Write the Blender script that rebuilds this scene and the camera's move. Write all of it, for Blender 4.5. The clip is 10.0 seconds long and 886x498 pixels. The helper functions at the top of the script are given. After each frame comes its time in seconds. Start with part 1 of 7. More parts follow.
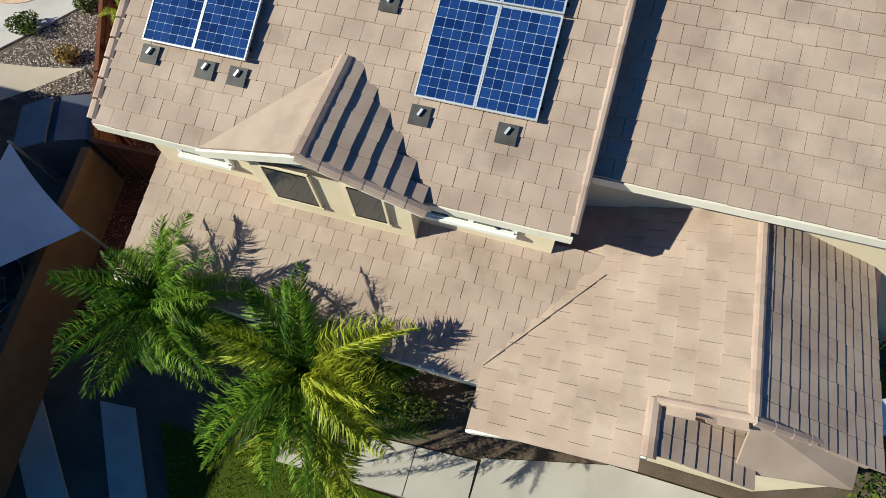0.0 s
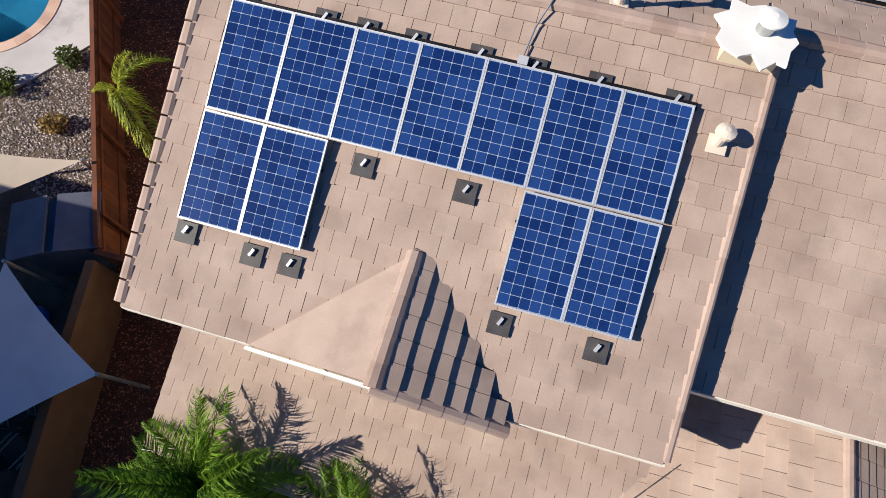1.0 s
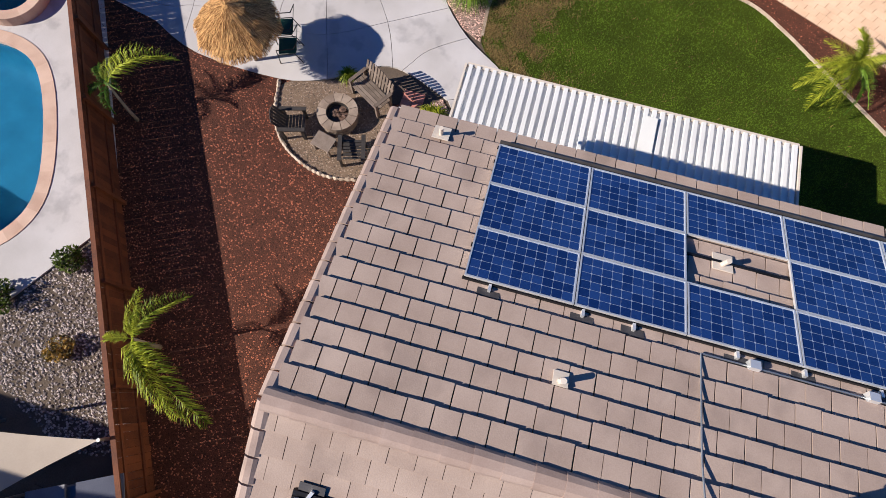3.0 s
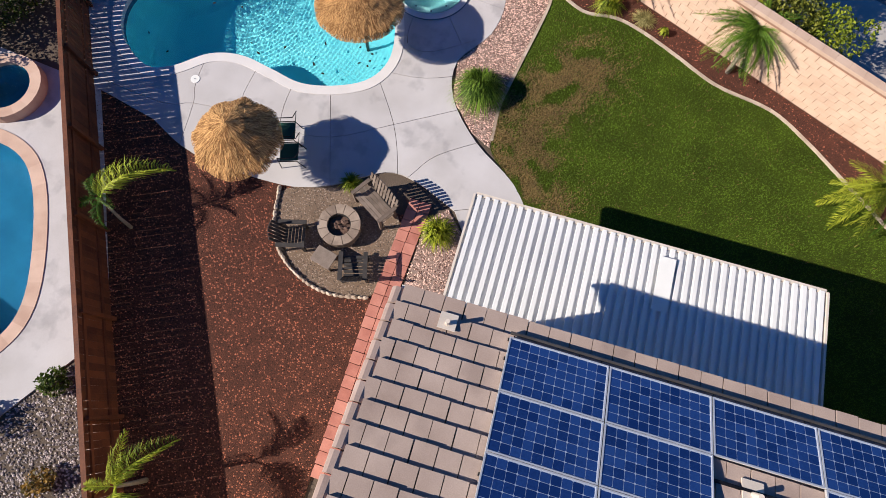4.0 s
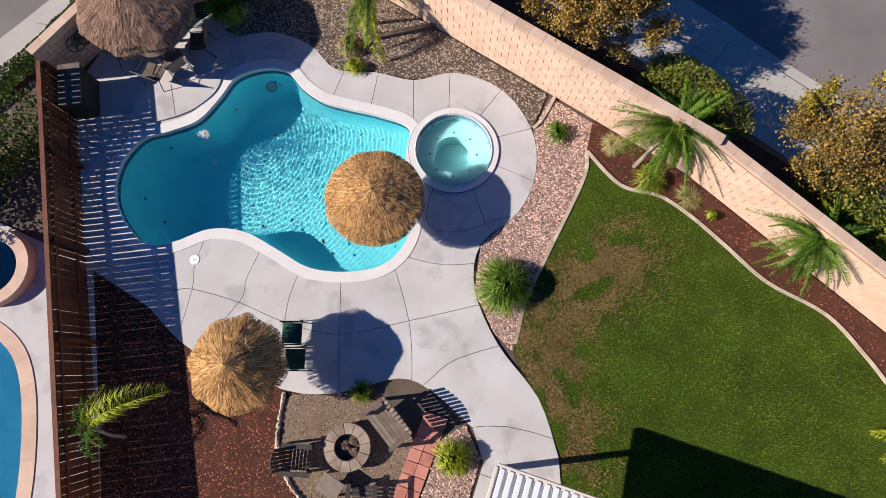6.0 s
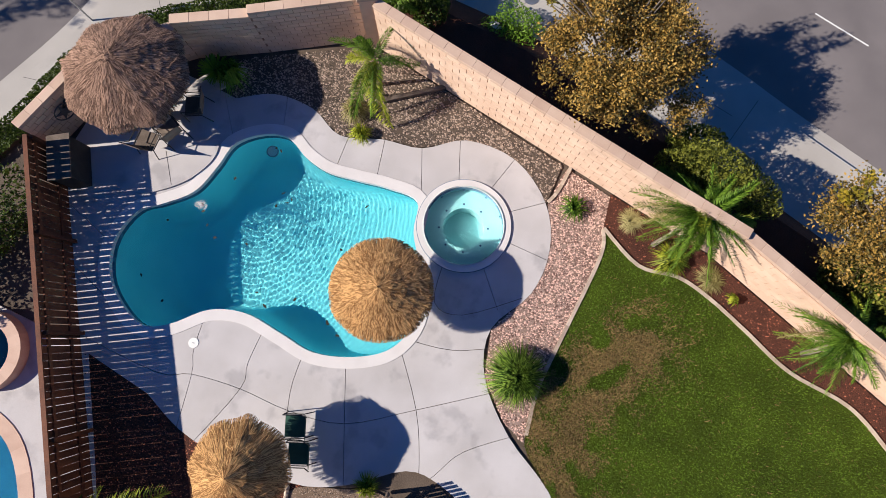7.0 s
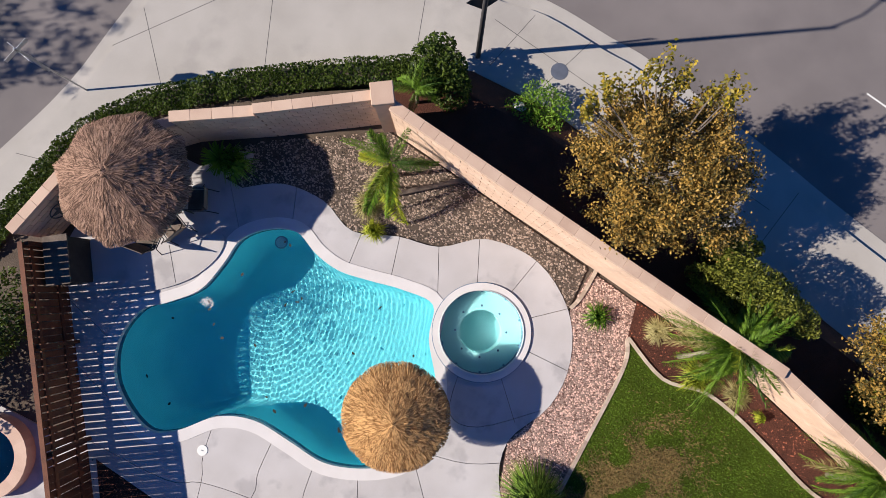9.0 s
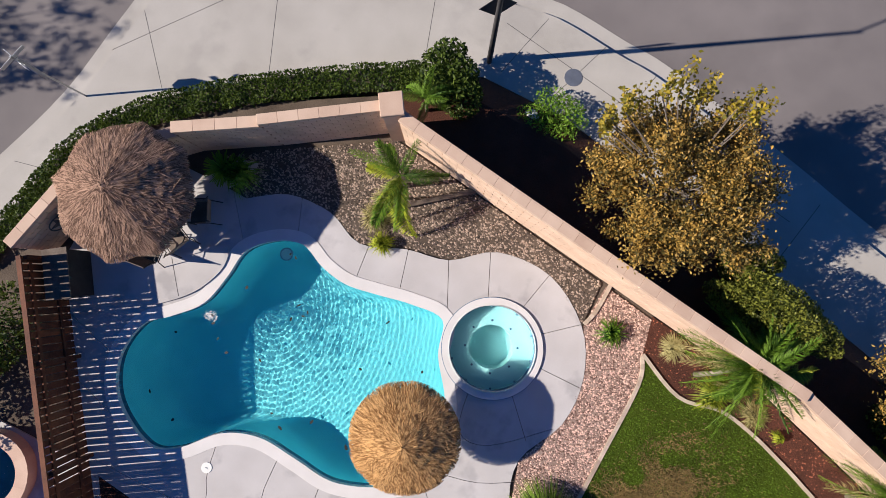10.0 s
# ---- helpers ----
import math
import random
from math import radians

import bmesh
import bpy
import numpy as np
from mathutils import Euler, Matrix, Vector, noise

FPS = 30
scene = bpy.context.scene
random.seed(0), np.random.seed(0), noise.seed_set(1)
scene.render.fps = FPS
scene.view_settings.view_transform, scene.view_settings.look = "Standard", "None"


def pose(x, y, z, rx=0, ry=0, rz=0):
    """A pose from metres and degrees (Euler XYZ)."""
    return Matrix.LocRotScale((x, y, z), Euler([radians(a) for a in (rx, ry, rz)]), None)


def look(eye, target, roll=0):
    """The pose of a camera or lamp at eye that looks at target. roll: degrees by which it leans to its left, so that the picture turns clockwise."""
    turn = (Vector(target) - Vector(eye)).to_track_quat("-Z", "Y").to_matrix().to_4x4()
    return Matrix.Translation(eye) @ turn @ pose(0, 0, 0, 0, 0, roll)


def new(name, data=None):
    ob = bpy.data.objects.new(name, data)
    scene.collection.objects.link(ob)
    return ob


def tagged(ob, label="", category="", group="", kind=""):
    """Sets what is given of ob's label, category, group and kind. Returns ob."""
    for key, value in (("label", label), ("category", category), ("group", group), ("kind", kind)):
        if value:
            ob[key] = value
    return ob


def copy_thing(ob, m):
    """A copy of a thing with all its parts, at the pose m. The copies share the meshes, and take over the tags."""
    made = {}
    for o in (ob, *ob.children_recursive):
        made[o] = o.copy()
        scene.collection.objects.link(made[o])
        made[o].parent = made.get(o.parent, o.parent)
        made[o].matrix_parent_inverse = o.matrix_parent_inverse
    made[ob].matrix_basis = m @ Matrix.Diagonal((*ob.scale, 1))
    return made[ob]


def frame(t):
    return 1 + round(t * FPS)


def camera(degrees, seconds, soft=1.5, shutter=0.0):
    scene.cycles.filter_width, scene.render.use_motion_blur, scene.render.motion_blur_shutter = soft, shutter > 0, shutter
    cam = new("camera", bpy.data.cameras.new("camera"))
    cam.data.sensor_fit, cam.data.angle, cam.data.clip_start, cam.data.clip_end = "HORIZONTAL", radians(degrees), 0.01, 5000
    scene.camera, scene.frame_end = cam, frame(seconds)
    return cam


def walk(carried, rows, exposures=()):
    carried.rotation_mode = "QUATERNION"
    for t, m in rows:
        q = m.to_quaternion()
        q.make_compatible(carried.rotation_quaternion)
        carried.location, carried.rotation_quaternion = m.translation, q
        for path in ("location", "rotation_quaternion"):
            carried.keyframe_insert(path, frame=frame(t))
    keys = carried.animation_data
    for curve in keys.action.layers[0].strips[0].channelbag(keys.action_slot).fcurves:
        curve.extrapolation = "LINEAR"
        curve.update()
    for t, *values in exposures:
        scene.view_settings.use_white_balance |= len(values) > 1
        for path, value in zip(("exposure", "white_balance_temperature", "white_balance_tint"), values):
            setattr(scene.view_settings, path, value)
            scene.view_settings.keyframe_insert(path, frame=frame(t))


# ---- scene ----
cam = camera(79.06, 10.0, soft=0.5)
ROWS = [
    (0.0, -0.162, 0.339, 11.737, 25.922, 2.156, 16.655),
    (0.5, -1.470, 1.890, 12.224, 23.408, 0.314, 16.074),
    (1.0, -2.670, 3.423, 12.595, 21.577, -0.781, 15.787),
    (1.5, -3.697, 5.035, 12.921, 19.600, -1.045, 15.513),
    (2.0, -4.611, 6.765, 13.249, 17.312, -1.047, 15.263),
    (2.5, -5.383, 8.511, 13.396, 15.727, -0.922, 15.222),
    (3.0, -5.954, 10.218, 13.470, 14.876, -0.836, 15.302),
    (4.5, -7.214, 14.429, 13.714, 16.240, -0.682, 17.200),
    (5.0, -7.704, 15.976, 13.863, 15.196, -0.368, 17.754),
    (5.5, -8.301, 17.552, 13.935, 13.781, -0.250, 18.103),
    (7.0, -10.023, 21.733, 13.852, 9.575, -0.135, 18.882),
    (7.5, -10.494, 22.877, 13.787, 8.234, -0.088, 19.155),
    (8.0, -10.913, 23.854, 13.734, 6.964, -0.011, 19.524),
    (8.5, -11.312, 24.692, 13.694, 5.657, 0.055, 19.819),
    (9.0, -11.643, 25.347, 13.661, 4.588, 0.186, 19.997),
    (9.5, -11.872, 25.716, 13.563, 3.973, 0.309, 20.125),
    (10.0, -12.012, 25.840, 13.309, 3.608, 0.469, 20.215),
]
walk(cam, [(t, pose(x, y, z, rx, ry, rz)) for t, x, y, z, rx, ry, rz in ROWS],
     exposures=[(0.0, 0.5, 6650, -6), (0.5, 0.5, 6600, 1), (1.0, 0.5, 6650, 8), (2.0, 0.5, 6600, 10), (3.0, 0.5, 6500, 11), (10.0, 0.5, 6500, 11)])

# ---- light ----
SUN_AZ, SUN_EL = 205.0, 32.5      # where the sun stands: degrees anticlockwise from +x, and above the horizon
world = bpy.data.worlds.new("world")
scene.world = world
world.use_nodes = True
wn = world.node_tree.nodes
sky = wn.new("ShaderNodeTexSky")
sky.sky_type = "NISHITA"
sky.sun_disc = False
sky.sun_elevation = radians(SUN_EL)
sky.sun_rotation = radians(90.0 - SUN_AZ)
sky.air_density, sky.dust_density, sky.ozone_density = 1.0, 0.1, 3.0
wn["Background"].inputs[1].default_value = 0.062
blue = wn.new("ShaderNodeHueSaturation")
blue.inputs["Saturation"].default_value = 1.40
blue.inputs["Hue"].default_value = 0.515
world.node_tree.links.new(sky.outputs[0], blue.inputs["Color"])
world.node_tree.links.new(blue.outputs[0], wn["Background"].inputs[0])
sun = new("sun", bpy.data.lights.new("sun", "SUN"))
sun.data.energy, sun.data.angle, sun.data.color = 5.25, radians(0.55), (1.0, 0.915, 0.80)
sun_from = Vector((math.cos(radians(SUN_AZ)) * math.cos(radians(SUN_EL)), math.sin(radians(SUN_AZ)) * math.cos(radians(SUN_EL)), math.sin(radians(SUN_EL))))
sun.matrix_basis = look(tuple(sun_from * 60), (0, 0, 0))

# ---- materials ----


def material(name, dark, light, scale=3.0, fine=40.0, mix=0.35, rough=0.8, bump=0.3, depth=0.01, metal=0.0, rnd=0.0, island=0.0, spec=0.4, coat=0.0, thin=0.0):
    """A surface of two colours in large stains and fine grain, with relief. rnd varies it by object, island by joined piece."""
    m = bpy.data.materials.new(name)
    m.use_nodes = True
    n, l = m.node_tree.nodes, m.node_tree.links
    b = n["Principled BSDF"]
    co = n.new("ShaderNodeTexCoord")
    big = n.new("ShaderNodeTexNoise")
    big.inputs["Scale"].default_value, big.inputs["Detail"].default_value = scale, 5.0
    small = n.new("ShaderNodeTexNoise")
    small.inputs["Scale"].default_value, small.inputs["Detail"].default_value = fine, 4.0
    geo = n.new("ShaderNodeNewGeometry")
    l.new(geo.outputs["Position"], big.inputs["Vector"])
    l.new(geo.outputs["Position"], small.inputs["Vector"])
    add = n.new("ShaderNodeMix")
    add.inputs[0].default_value = mix
    l.new(big.outputs["Fac"], add.inputs[2])
    l.new(small.outputs["Fac"], add.inputs[3])
    fac = add.outputs[0]
    for amount, socket in ((rnd, n.new("ShaderNodeObjectInfo").outputs["Random"]), (island, geo.outputs["Random Per Island"])):
        if amount:
            off = n.new("ShaderNodeMath")
            off.operation = "MULTIPLY_ADD"
            off.inputs[1].default_value = amount
            l.new(socket, off.inputs[0])
            half = n.new("ShaderNodeMath")
            half.operation = "SUBTRACT"
            half.inputs[1].default_value = amount / 2
            l.new(fac, half.inputs[0])
            l.new(half.outputs[0], off.inputs[2])
            fac = off.outputs[0]
    ramp = n.new("ShaderNodeValToRGB")
    ramp.color_ramp.elements[0].position, ramp.color_ramp.elements[1].position = 0.3, 0.7
    ramp.color_ramp.elements[0].color, ramp.color_ramp.elements[1].color = (*dark, 1), (*light, 1)
    l.new(fac, ramp.inputs[0])
    l.new(ramp.outputs[0], b.inputs["Base Color"])
    b.inputs["Roughness"].default_value, b.inputs["Metallic"].default_value = rough, metal
    b.inputs["Specular IOR Level"].default_value, b.inputs["Coat Weight"].default_value = spec, coat
    if bump:
        bp = n.new("ShaderNodeBump")
        bp.inputs["Strength"].default_value, bp.inputs["Distance"].default_value = bump, depth
        l.new(small.outputs["Fac"], bp.inputs["Height"])
        l.new(bp.outputs[0], b.inputs["Normal"])
    if thin:                       # leaves and straw let some light through
        tr = n.new("ShaderNodeBsdfTranslucent")
        l.new(ramp.outputs[0], tr.inputs["Color"])
        both = n.new("ShaderNodeMixShader")
        both.inputs[0].default_value = thin
        l.new(b.outputs[0], both.inputs[1])
        l.new(tr.outputs[0], both.inputs[2])
        l.new(both.outputs[0], n["Material Output"].inputs["Surface"])
    return m


TILE = material("concrete roof tile", (0.300, 0.221, 0.185), (0.452, 0.351, 0.299), 1.3, 60, 0.3, 0.85, 0.4, 0.006, rnd=0.10, island=0.10)
CAP = material("ridge cap tile", (0.305, 0.217, 0.182), (0.443, 0.337, 0.291), 2, 50, 0.3, 0.85, 0.3, 0.006, rnd=0.2)
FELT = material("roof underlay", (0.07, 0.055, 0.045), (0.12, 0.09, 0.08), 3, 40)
STUCCO = material("cream stucco", (0.62, 0.52, 0.38), (0.76, 0.66, 0.50), 1.0, 90, 0.3, 0.9, 0.5, 0.006)
WHITE = material("white paint", (0.72, 0.72, 0.70), (0.82, 0.82, 0.80), 2, 60, 0.3, 0.5, 0.1)
FASCIA = material("off-white fascia paint", (0.66, 0.62, 0.55), (0.78, 0.75, 0.69), 2, 60, 0.3, 0.6, 0.1)
GLASS = material("window glass", (0.02, 0.03, 0.035), (0.04, 0.05, 0.055), 2, 10, 0.1, 0.05, 0, spec=0.8)
BLACK = material("black anodised rail", (0.012, 0.012, 0.014), (0.03, 0.03, 0.035), 4, 40, 0.3, 0.4, 0.1, metal=0.6)
FLASH = material("dark flashing sheet", (0.035, 0.033, 0.035), (0.08, 0.075, 0.08), 4, 60, 0.3, 0.55, 0.2)
ALU = material("aluminium", (0.74, 0.75, 0.76), (0.86, 0.87, 0.88), 4, 60, 0.3, 0.4, 0.05, metal=0.6)
CELL = material("blue silicon cell", (0.006, 0.022, 0.105), (0.016, 0.05, 0.19), 0.8, 30, 0.4, 0.16, 0.0, rnd=0.5, spec=0.6, coat=0.6)
SHEET = material("white backsheet", (0.22, 0.28, 0.42), (0.33, 0.39, 0.52), 3, 30, 0.3, 0.25, 0.0, coat=0.5)
CONC = material("pool deck concrete", (0.42, 0.395, 0.39), (0.55, 0.525, 0.53), 0.9, 45, 0.3, 0.85, 0.25, 0.004, rnd=0.12)
COPING = material("pale coping concrete", (0.58, 0.55, 0.54), (0.70, 0.67, 0.665), 1.5, 60, 0.3, 0.8, 0.2, 0.004, rnd=0.1)
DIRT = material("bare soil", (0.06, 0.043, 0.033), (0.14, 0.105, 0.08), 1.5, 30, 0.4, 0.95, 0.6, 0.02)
MULCH = material("red bark mulch", (0.024, 0.008, 0.005), (0.13, 0.042, 0.024), 2.2, 42, 0.7, 0.95, 0.9, 0.03)
CHIP = material("bark chips", (0.030, 0.009, 0.006), (0.46, 0.155, 0.088), 2.0, 40, 0.3, 0.95, 0.3, 0.01, island=1.0)
ROCK = material("pink gravel stones", (0.15, 0.082, 0.066), (0.74, 0.50, 0.41), 1.5, 40, 0.3, 0.85, 0.3, 0.01, island=1.1)
COBBLE = material("brown river stones", (0.065, 0.048, 0.038), (0.41, 0.31, 0.245), 1.5, 40, 0.3, 0.8, 0.3, 0.01, island=1.1)
GREYROCK = material("grey gravel stones", (0.15, 0.125, 0.12), (0.50, 0.425, 0.40), 1.5, 40, 0.3, 0.85, 0.3, 0.01, island=1.1)
LAWN = material("lawn", (0.030, 0.042, 0.006), (0.078, 0.115, 0.012), 0.55, 60, 0.5, 0.95, 0.8, 0.03, spec=0.1)
BRICK = material("red paving brick", (0.36, 0.13, 0.10), (0.52, 0.22, 0.17), 3, 50, 0.3, 0.85, 0.3, 0.005, rnd=0.4)
BLOCK = material("tan slumped block", (0.60, 0.41, 0.30), (0.74, 0.54, 0.41), 2, 50, 0.3, 0.9, 0.4, 0.008, rnd=0.16, island=0.12)
EDGE = material("stained edging concrete", (0.38, 0.30, 0.235), (0.55, 0.46, 0.375), 3, 50, 0.4, 0.9, 0.3, 0.006, rnd=0.3)
CAPBLOCK = material("tan cap block", (0.48, 0.33, 0.25), (0.60, 0.44, 0.34), 2, 50, 0.3, 0.9, 0.3, 0.006, rnd=0.25)
MORTAR = material("wall mortar", (0.27, 0.15, 0.105), (0.35, 0.205, 0.15), 3, 60, 0.4, 0.95, 0.3)
FENCE = material("stained fence board", (0.072, 0.019, 0.008), (0.185, 0.056, 0.02), 3, 30, 0.4, 0.75, 0.4, 0.006, rnd=0.3)
WOOD = material("weathered grey-brown wood", (0.10, 0.075, 0.06), (0.23, 0.18, 0.15), 5, 50, 0.4, 0.85, 0.4, 0.005, rnd=0.3)
DARKWOOD = material("black stained wood", (0.018, 0.016, 0.016), (0.05, 0.042, 0.04), 5, 50, 0.4, 0.7, 0.3, 0.004)
THATCH = material("golden thatch", (0.26, 0.125, 0.045), (0.74, 0.44, 0.185), 3, 40, 0.3, 0.95, 0.3, 0.01, island=1.0, thin=0.15)
OLDTHATCH = material("weathered thatch", (0.13, 0.073, 0.050), (0.45, 0.28, 0.20), 3, 40, 0.3, 0.95, 0.3, 0.01, island=1.0, thin=0.1)
PLASTER = material("turquoise pool plaster", (0.20, 0.77, 0.85), (0.27, 0.87, 0.92), 1.2, 60, 0.3, 0.7, 0.15, 0.004, spec=0.05)
SPAPLASTER = material("pale spa plaster", (0.24, 0.47, 0.48), (0.31, 0.56, 0.56), 1.2, 60, 0.3, 0.7, 0.15, 0.004)
POOLTILE = material("dark blue waterline tile", (0.02, 0.05, 0.10), (0.09, 0.16, 0.25), 9, 60, 0.3, 0.25, 0.1, island=0.5)
ASPHALT = material("worn asphalt", (0.14, 0.124, 0.124), (0.212, 0.187, 0.184), 0.5, 90, 0.3, 0.9, 0.4, 0.006)
WALKCONC = material("pavement concrete", (0.355, 0.330, 0.302), (0.462, 0.432, 0.402), 0.7, 60, 0.3, 0.9, 0.2, 0.004)
LEAF = material("palm leaflet", (0.045, 0.11, 0.012), (0.22, 0.37, 0.042), 2, 12, 0.3, 0.5, 0.0, island=0.5, rnd=0.5, thin=0.42, spec=0.2)
LEAFYEL = material("yellow-green palm leaflet", (0.13, 0.18, 0.014), (0.46, 0.50, 0.05), 2, 12, 0.3, 0.5, 0.0, island=0.5, rnd=0.4, thin=0.35, spec=0.2)
SHRUB = material("shrub leaf", (0.026, 0.050, 0.008), (0.10, 0.145, 0.022), 2, 12, 0.3, 0.5, 0.0, island=0.8, thin=0.25, spec=0.2)
OLIVE = material("olive shrub leaf", (0.05, 0.065, 0.010), (0.24, 0.25, 0.04), 2, 12, 0.3, 0.5, 0.0, island=0.8, thin=0.25, spec=0.2)
SPRIG = material("yellow-green sprig leaf", (0.15, 0.135, 0.012), (0.46, 0.33, 0.035), 2, 12, 0.3, 0.5, 0.0, island=0.7, thin=0.3)
AUTUMN = material("olive and gold leaf", (0.095, 0.074, 0.017), (0.47, 0.285, 0.062), 0.7, 6, 0.4, 0.6, 0.0, island=0.9, thin=0.25)
BARK = material("bark", (0.09, 0.07, 0.055), (0.20, 0.165, 0.135), 6, 40, 0.4, 0.9, 0.5, 0.01)
STEM = material("pale palm stem", (0.22, 0.18, 0.13), (0.38, 0.33, 0.26), 6, 40, 0.4, 0.9, 0.4, 0.01)
CORR = material("white ribbed steel", (0.70, 0.70, 0.69), (0.80, 0.80, 0.79), 0.8, 50, 0.25, 0.45, 0.05, rnd=0.06)
PIPE = material("cream painted pipe", (0.58, 0.50, 0.42), (0.70, 0.62, 0.54), 3, 40, 0.3, 0.6, 0.1)
GREENCLOTH = material("green sling fabric", (0.008, 0.05, 0.035), (0.02, 0.10, 0.07), 5, 60, 0.4, 0.7, 0.2)
STEEL = material("galvanised steel", (0.35, 0.36, 0.37), (0.5, 0.51, 0.52), 4, 50, 0.3, 0.4, 0.1, metal=0.8)
PITGRIT = material("trampled tan grit", (0.11, 0.074, 0.050), (0.25, 0.175, 0.125), 1.4, 50, 0.5, 0.95, 0.6, 0.015)
PITSTONE = material("tan fire-pit stone", (0.34, 0.26, 0.20), (0.56, 0.46, 0.37), 4, 50, 0.4, 0.9, 0.5, 0.01, rnd=0.4)
RINGSTONE = material("smoky fire-pit block", (0.19, 0.14, 0.11), (0.38, 0.30, 0.24), 4, 50, 0.4, 0.9, 0.5, 0.01, rnd=0.4)
ASH = material("ash and charred rock", (0.05, 0.03, 0.025), (0.20, 0.12, 0.09), 8, 40, 0.5, 0.95, 0.6, 0.02)
SAIL = material("white shade sail", (0.60, 0.60, 0.62), (0.74, 0.74, 0.76), 1, 30, 0.2, 0.8, 0.1)
PINKSLAB = material("salmon pool surround", (0.46, 0.30, 0.23), (0.62, 0.44, 0.35), 2, 50, 0.3, 0.85, 0.2, rnd=0.3)
REDTILE = material("red clay tile", (0.26, 0.085, 0.05), (0.44, 0.17, 0.10), 3, 40, 0.3, 0.85, 0.3, rnd=0.4, island=0.4)
PAINTLINE = material("road paint", (0.62, 0.62, 0.60), (0.76, 0.76, 0.74), 5, 60, 0.5, 0.8, 0.1)


def water_material(name, ripple):
    m = bpy.data.materials.new(name)
    m.use_nodes = True
    n, l = m.node_tree.nodes, m.node_tree.links
    b = n["Principled BSDF"]
    b.inputs["Base Color"].default_value = (0.82, 0.97, 1.0, 1)
    b.inputs["Roughness"].default_value, b.inputs["IOR"].default_value = 0.02, 1.33
    b.inputs["Transmission Weight"].default_value = 1.0
    geo = n.new("ShaderNodeNewGeometry")
    wave = n.new("ShaderNodeTexNoise")
    wave.inputs["Scale"].default_value, wave.inputs["Detail"].default_value = 3.2, 3.0
    l.new(geo.outputs["Position"], wave.inputs["Vector"])
    bp = n.new("ShaderNodeBump")
    bp.inputs["Strength"].default_value, bp.inputs["Distance"].default_value = ripple, 0.03
    l.new(wave.outputs["Fac"], bp.inputs["Height"])
    l.new(bp.outputs[0], b.inputs["Normal"])
    return m


WATER = water_material("pool water", 0.5)
CALM = water_material("calm pool water", 0.25)


def add_stains(m, amount, scale, seed):
    """Uneven grey water stains on top of a surface's colour."""
    n, l = m.node_tree.nodes, m.node_tree.links
    b = n["Principled BSDF"]
    old = b.inputs["Base Color"].links[0].from_socket
    geo = n.new("ShaderNodeNewGeometry")
    spot = n.new("ShaderNodeTexNoise")
    spot.noise_dimensions = "4D"
    spot.inputs["W"].default_value = seed
    spot.inputs["Scale"].default_value, spot.inputs["Detail"].default_value = scale, 6.0
    l.new(geo.outputs["Position"], spot.inputs["Vector"])
    ramp = n.new("ShaderNodeValToRGB")
    ramp.color_ramp.elements[0].position, ramp.color_ramp.elements[1].position = 0.56, 0.66
    ramp.color_ramp.elements[0].color, ramp.color_ramp.elements[1].color = (1, 1, 1, 1), (1 - amount, 1 - amount, 1 - amount * 0.95, 1)
    l.new(spot.outputs["Fac"], ramp.inputs[0])
    mul = n.new("ShaderNodeMix")
    mul.data_type, mul.blend_type = "RGBA", "MULTIPLY"
    mul.inputs[0].default_value = 1.0
    l.new(old, mul.inputs[6])
    l.new(ramp.outputs[0], mul.inputs[7])
    l.new(mul.outputs[2], b.inputs["Base Color"])


add_stains(CONC, 0.20, 1.5, 1.0)
add_stains(WALKCONC, 0.12, 0.8, 2.0)
add_stains(ASPHALT, 0.14, 0.35, 3.0)
add_stains(TILE, 0.14, 1.6, 4.0)
add_stains(CAP, 0.14, 2.2, 5.0)
add_stains(BLOCK, 0.12, 1.1, 6.0)

# ---- building helpers ----
ROOT = {}


def thing(name, label, category, at=(0, 0, 0), group="", kind=""):
    """An empty at the thing's base that holds its parts."""
    ob = new(name)
    ob.empty_display_size = 0.2
    ob.matrix_basis = Matrix.Translation(at)
    ROOT[ob.name] = Vector(at)
    return tagged(ob, label, category, group, kind)


def base_of(ob):
    while ob.parent:
        ob = ob.parent
    return ROOT.get(ob.name, Vector((0, 0, 0)))


def mesh_of(name, bm, mat, smooth=False):
    me = bpy.data.meshes.new(name)
    bm.to_mesh(me)
    bm.free()
    me.materials.append(mat)
    if smooth:
        me.shade_smooth()
    return me


def part(name, bm, mat, parent=None, label="", smooth=False):
    """Links a bmesh in world coordinates (or its mesh) as one object under a thing or a part."""
    me = bm if isinstance(bm, bpy.types.Mesh) else mesh_of(name, bm, mat, smooth)
    ob = new(name, me)
    if parent:
        ob.parent = parent
        if parent.parent is None:
            ob.matrix_parent_inverse = Matrix.Translation(-base_of(parent))
    return tagged(ob, label)


def solid(name, bm, mat, label, category, group="", kind="", smooth=False):
    return tagged(part(name, bm, mat, None, "", smooth), label, category, group, kind)


def box(bm, x0, x1, y0, y1, z0, z1, m=None):
    r = bmesh.ops.create_cube(bm, size=1.0)
    t = Matrix.Translation(((x0 + x1) / 2, (y0 + y1) / 2, (z0 + z1) / 2)) @ Matrix.Diagonal((x1 - x0, y1 - y0, z1 - z0, 1))
    bmesh.ops.transform(bm, matrix=(m @ t) if m else t, verts=r["verts"])
    return r["verts"]


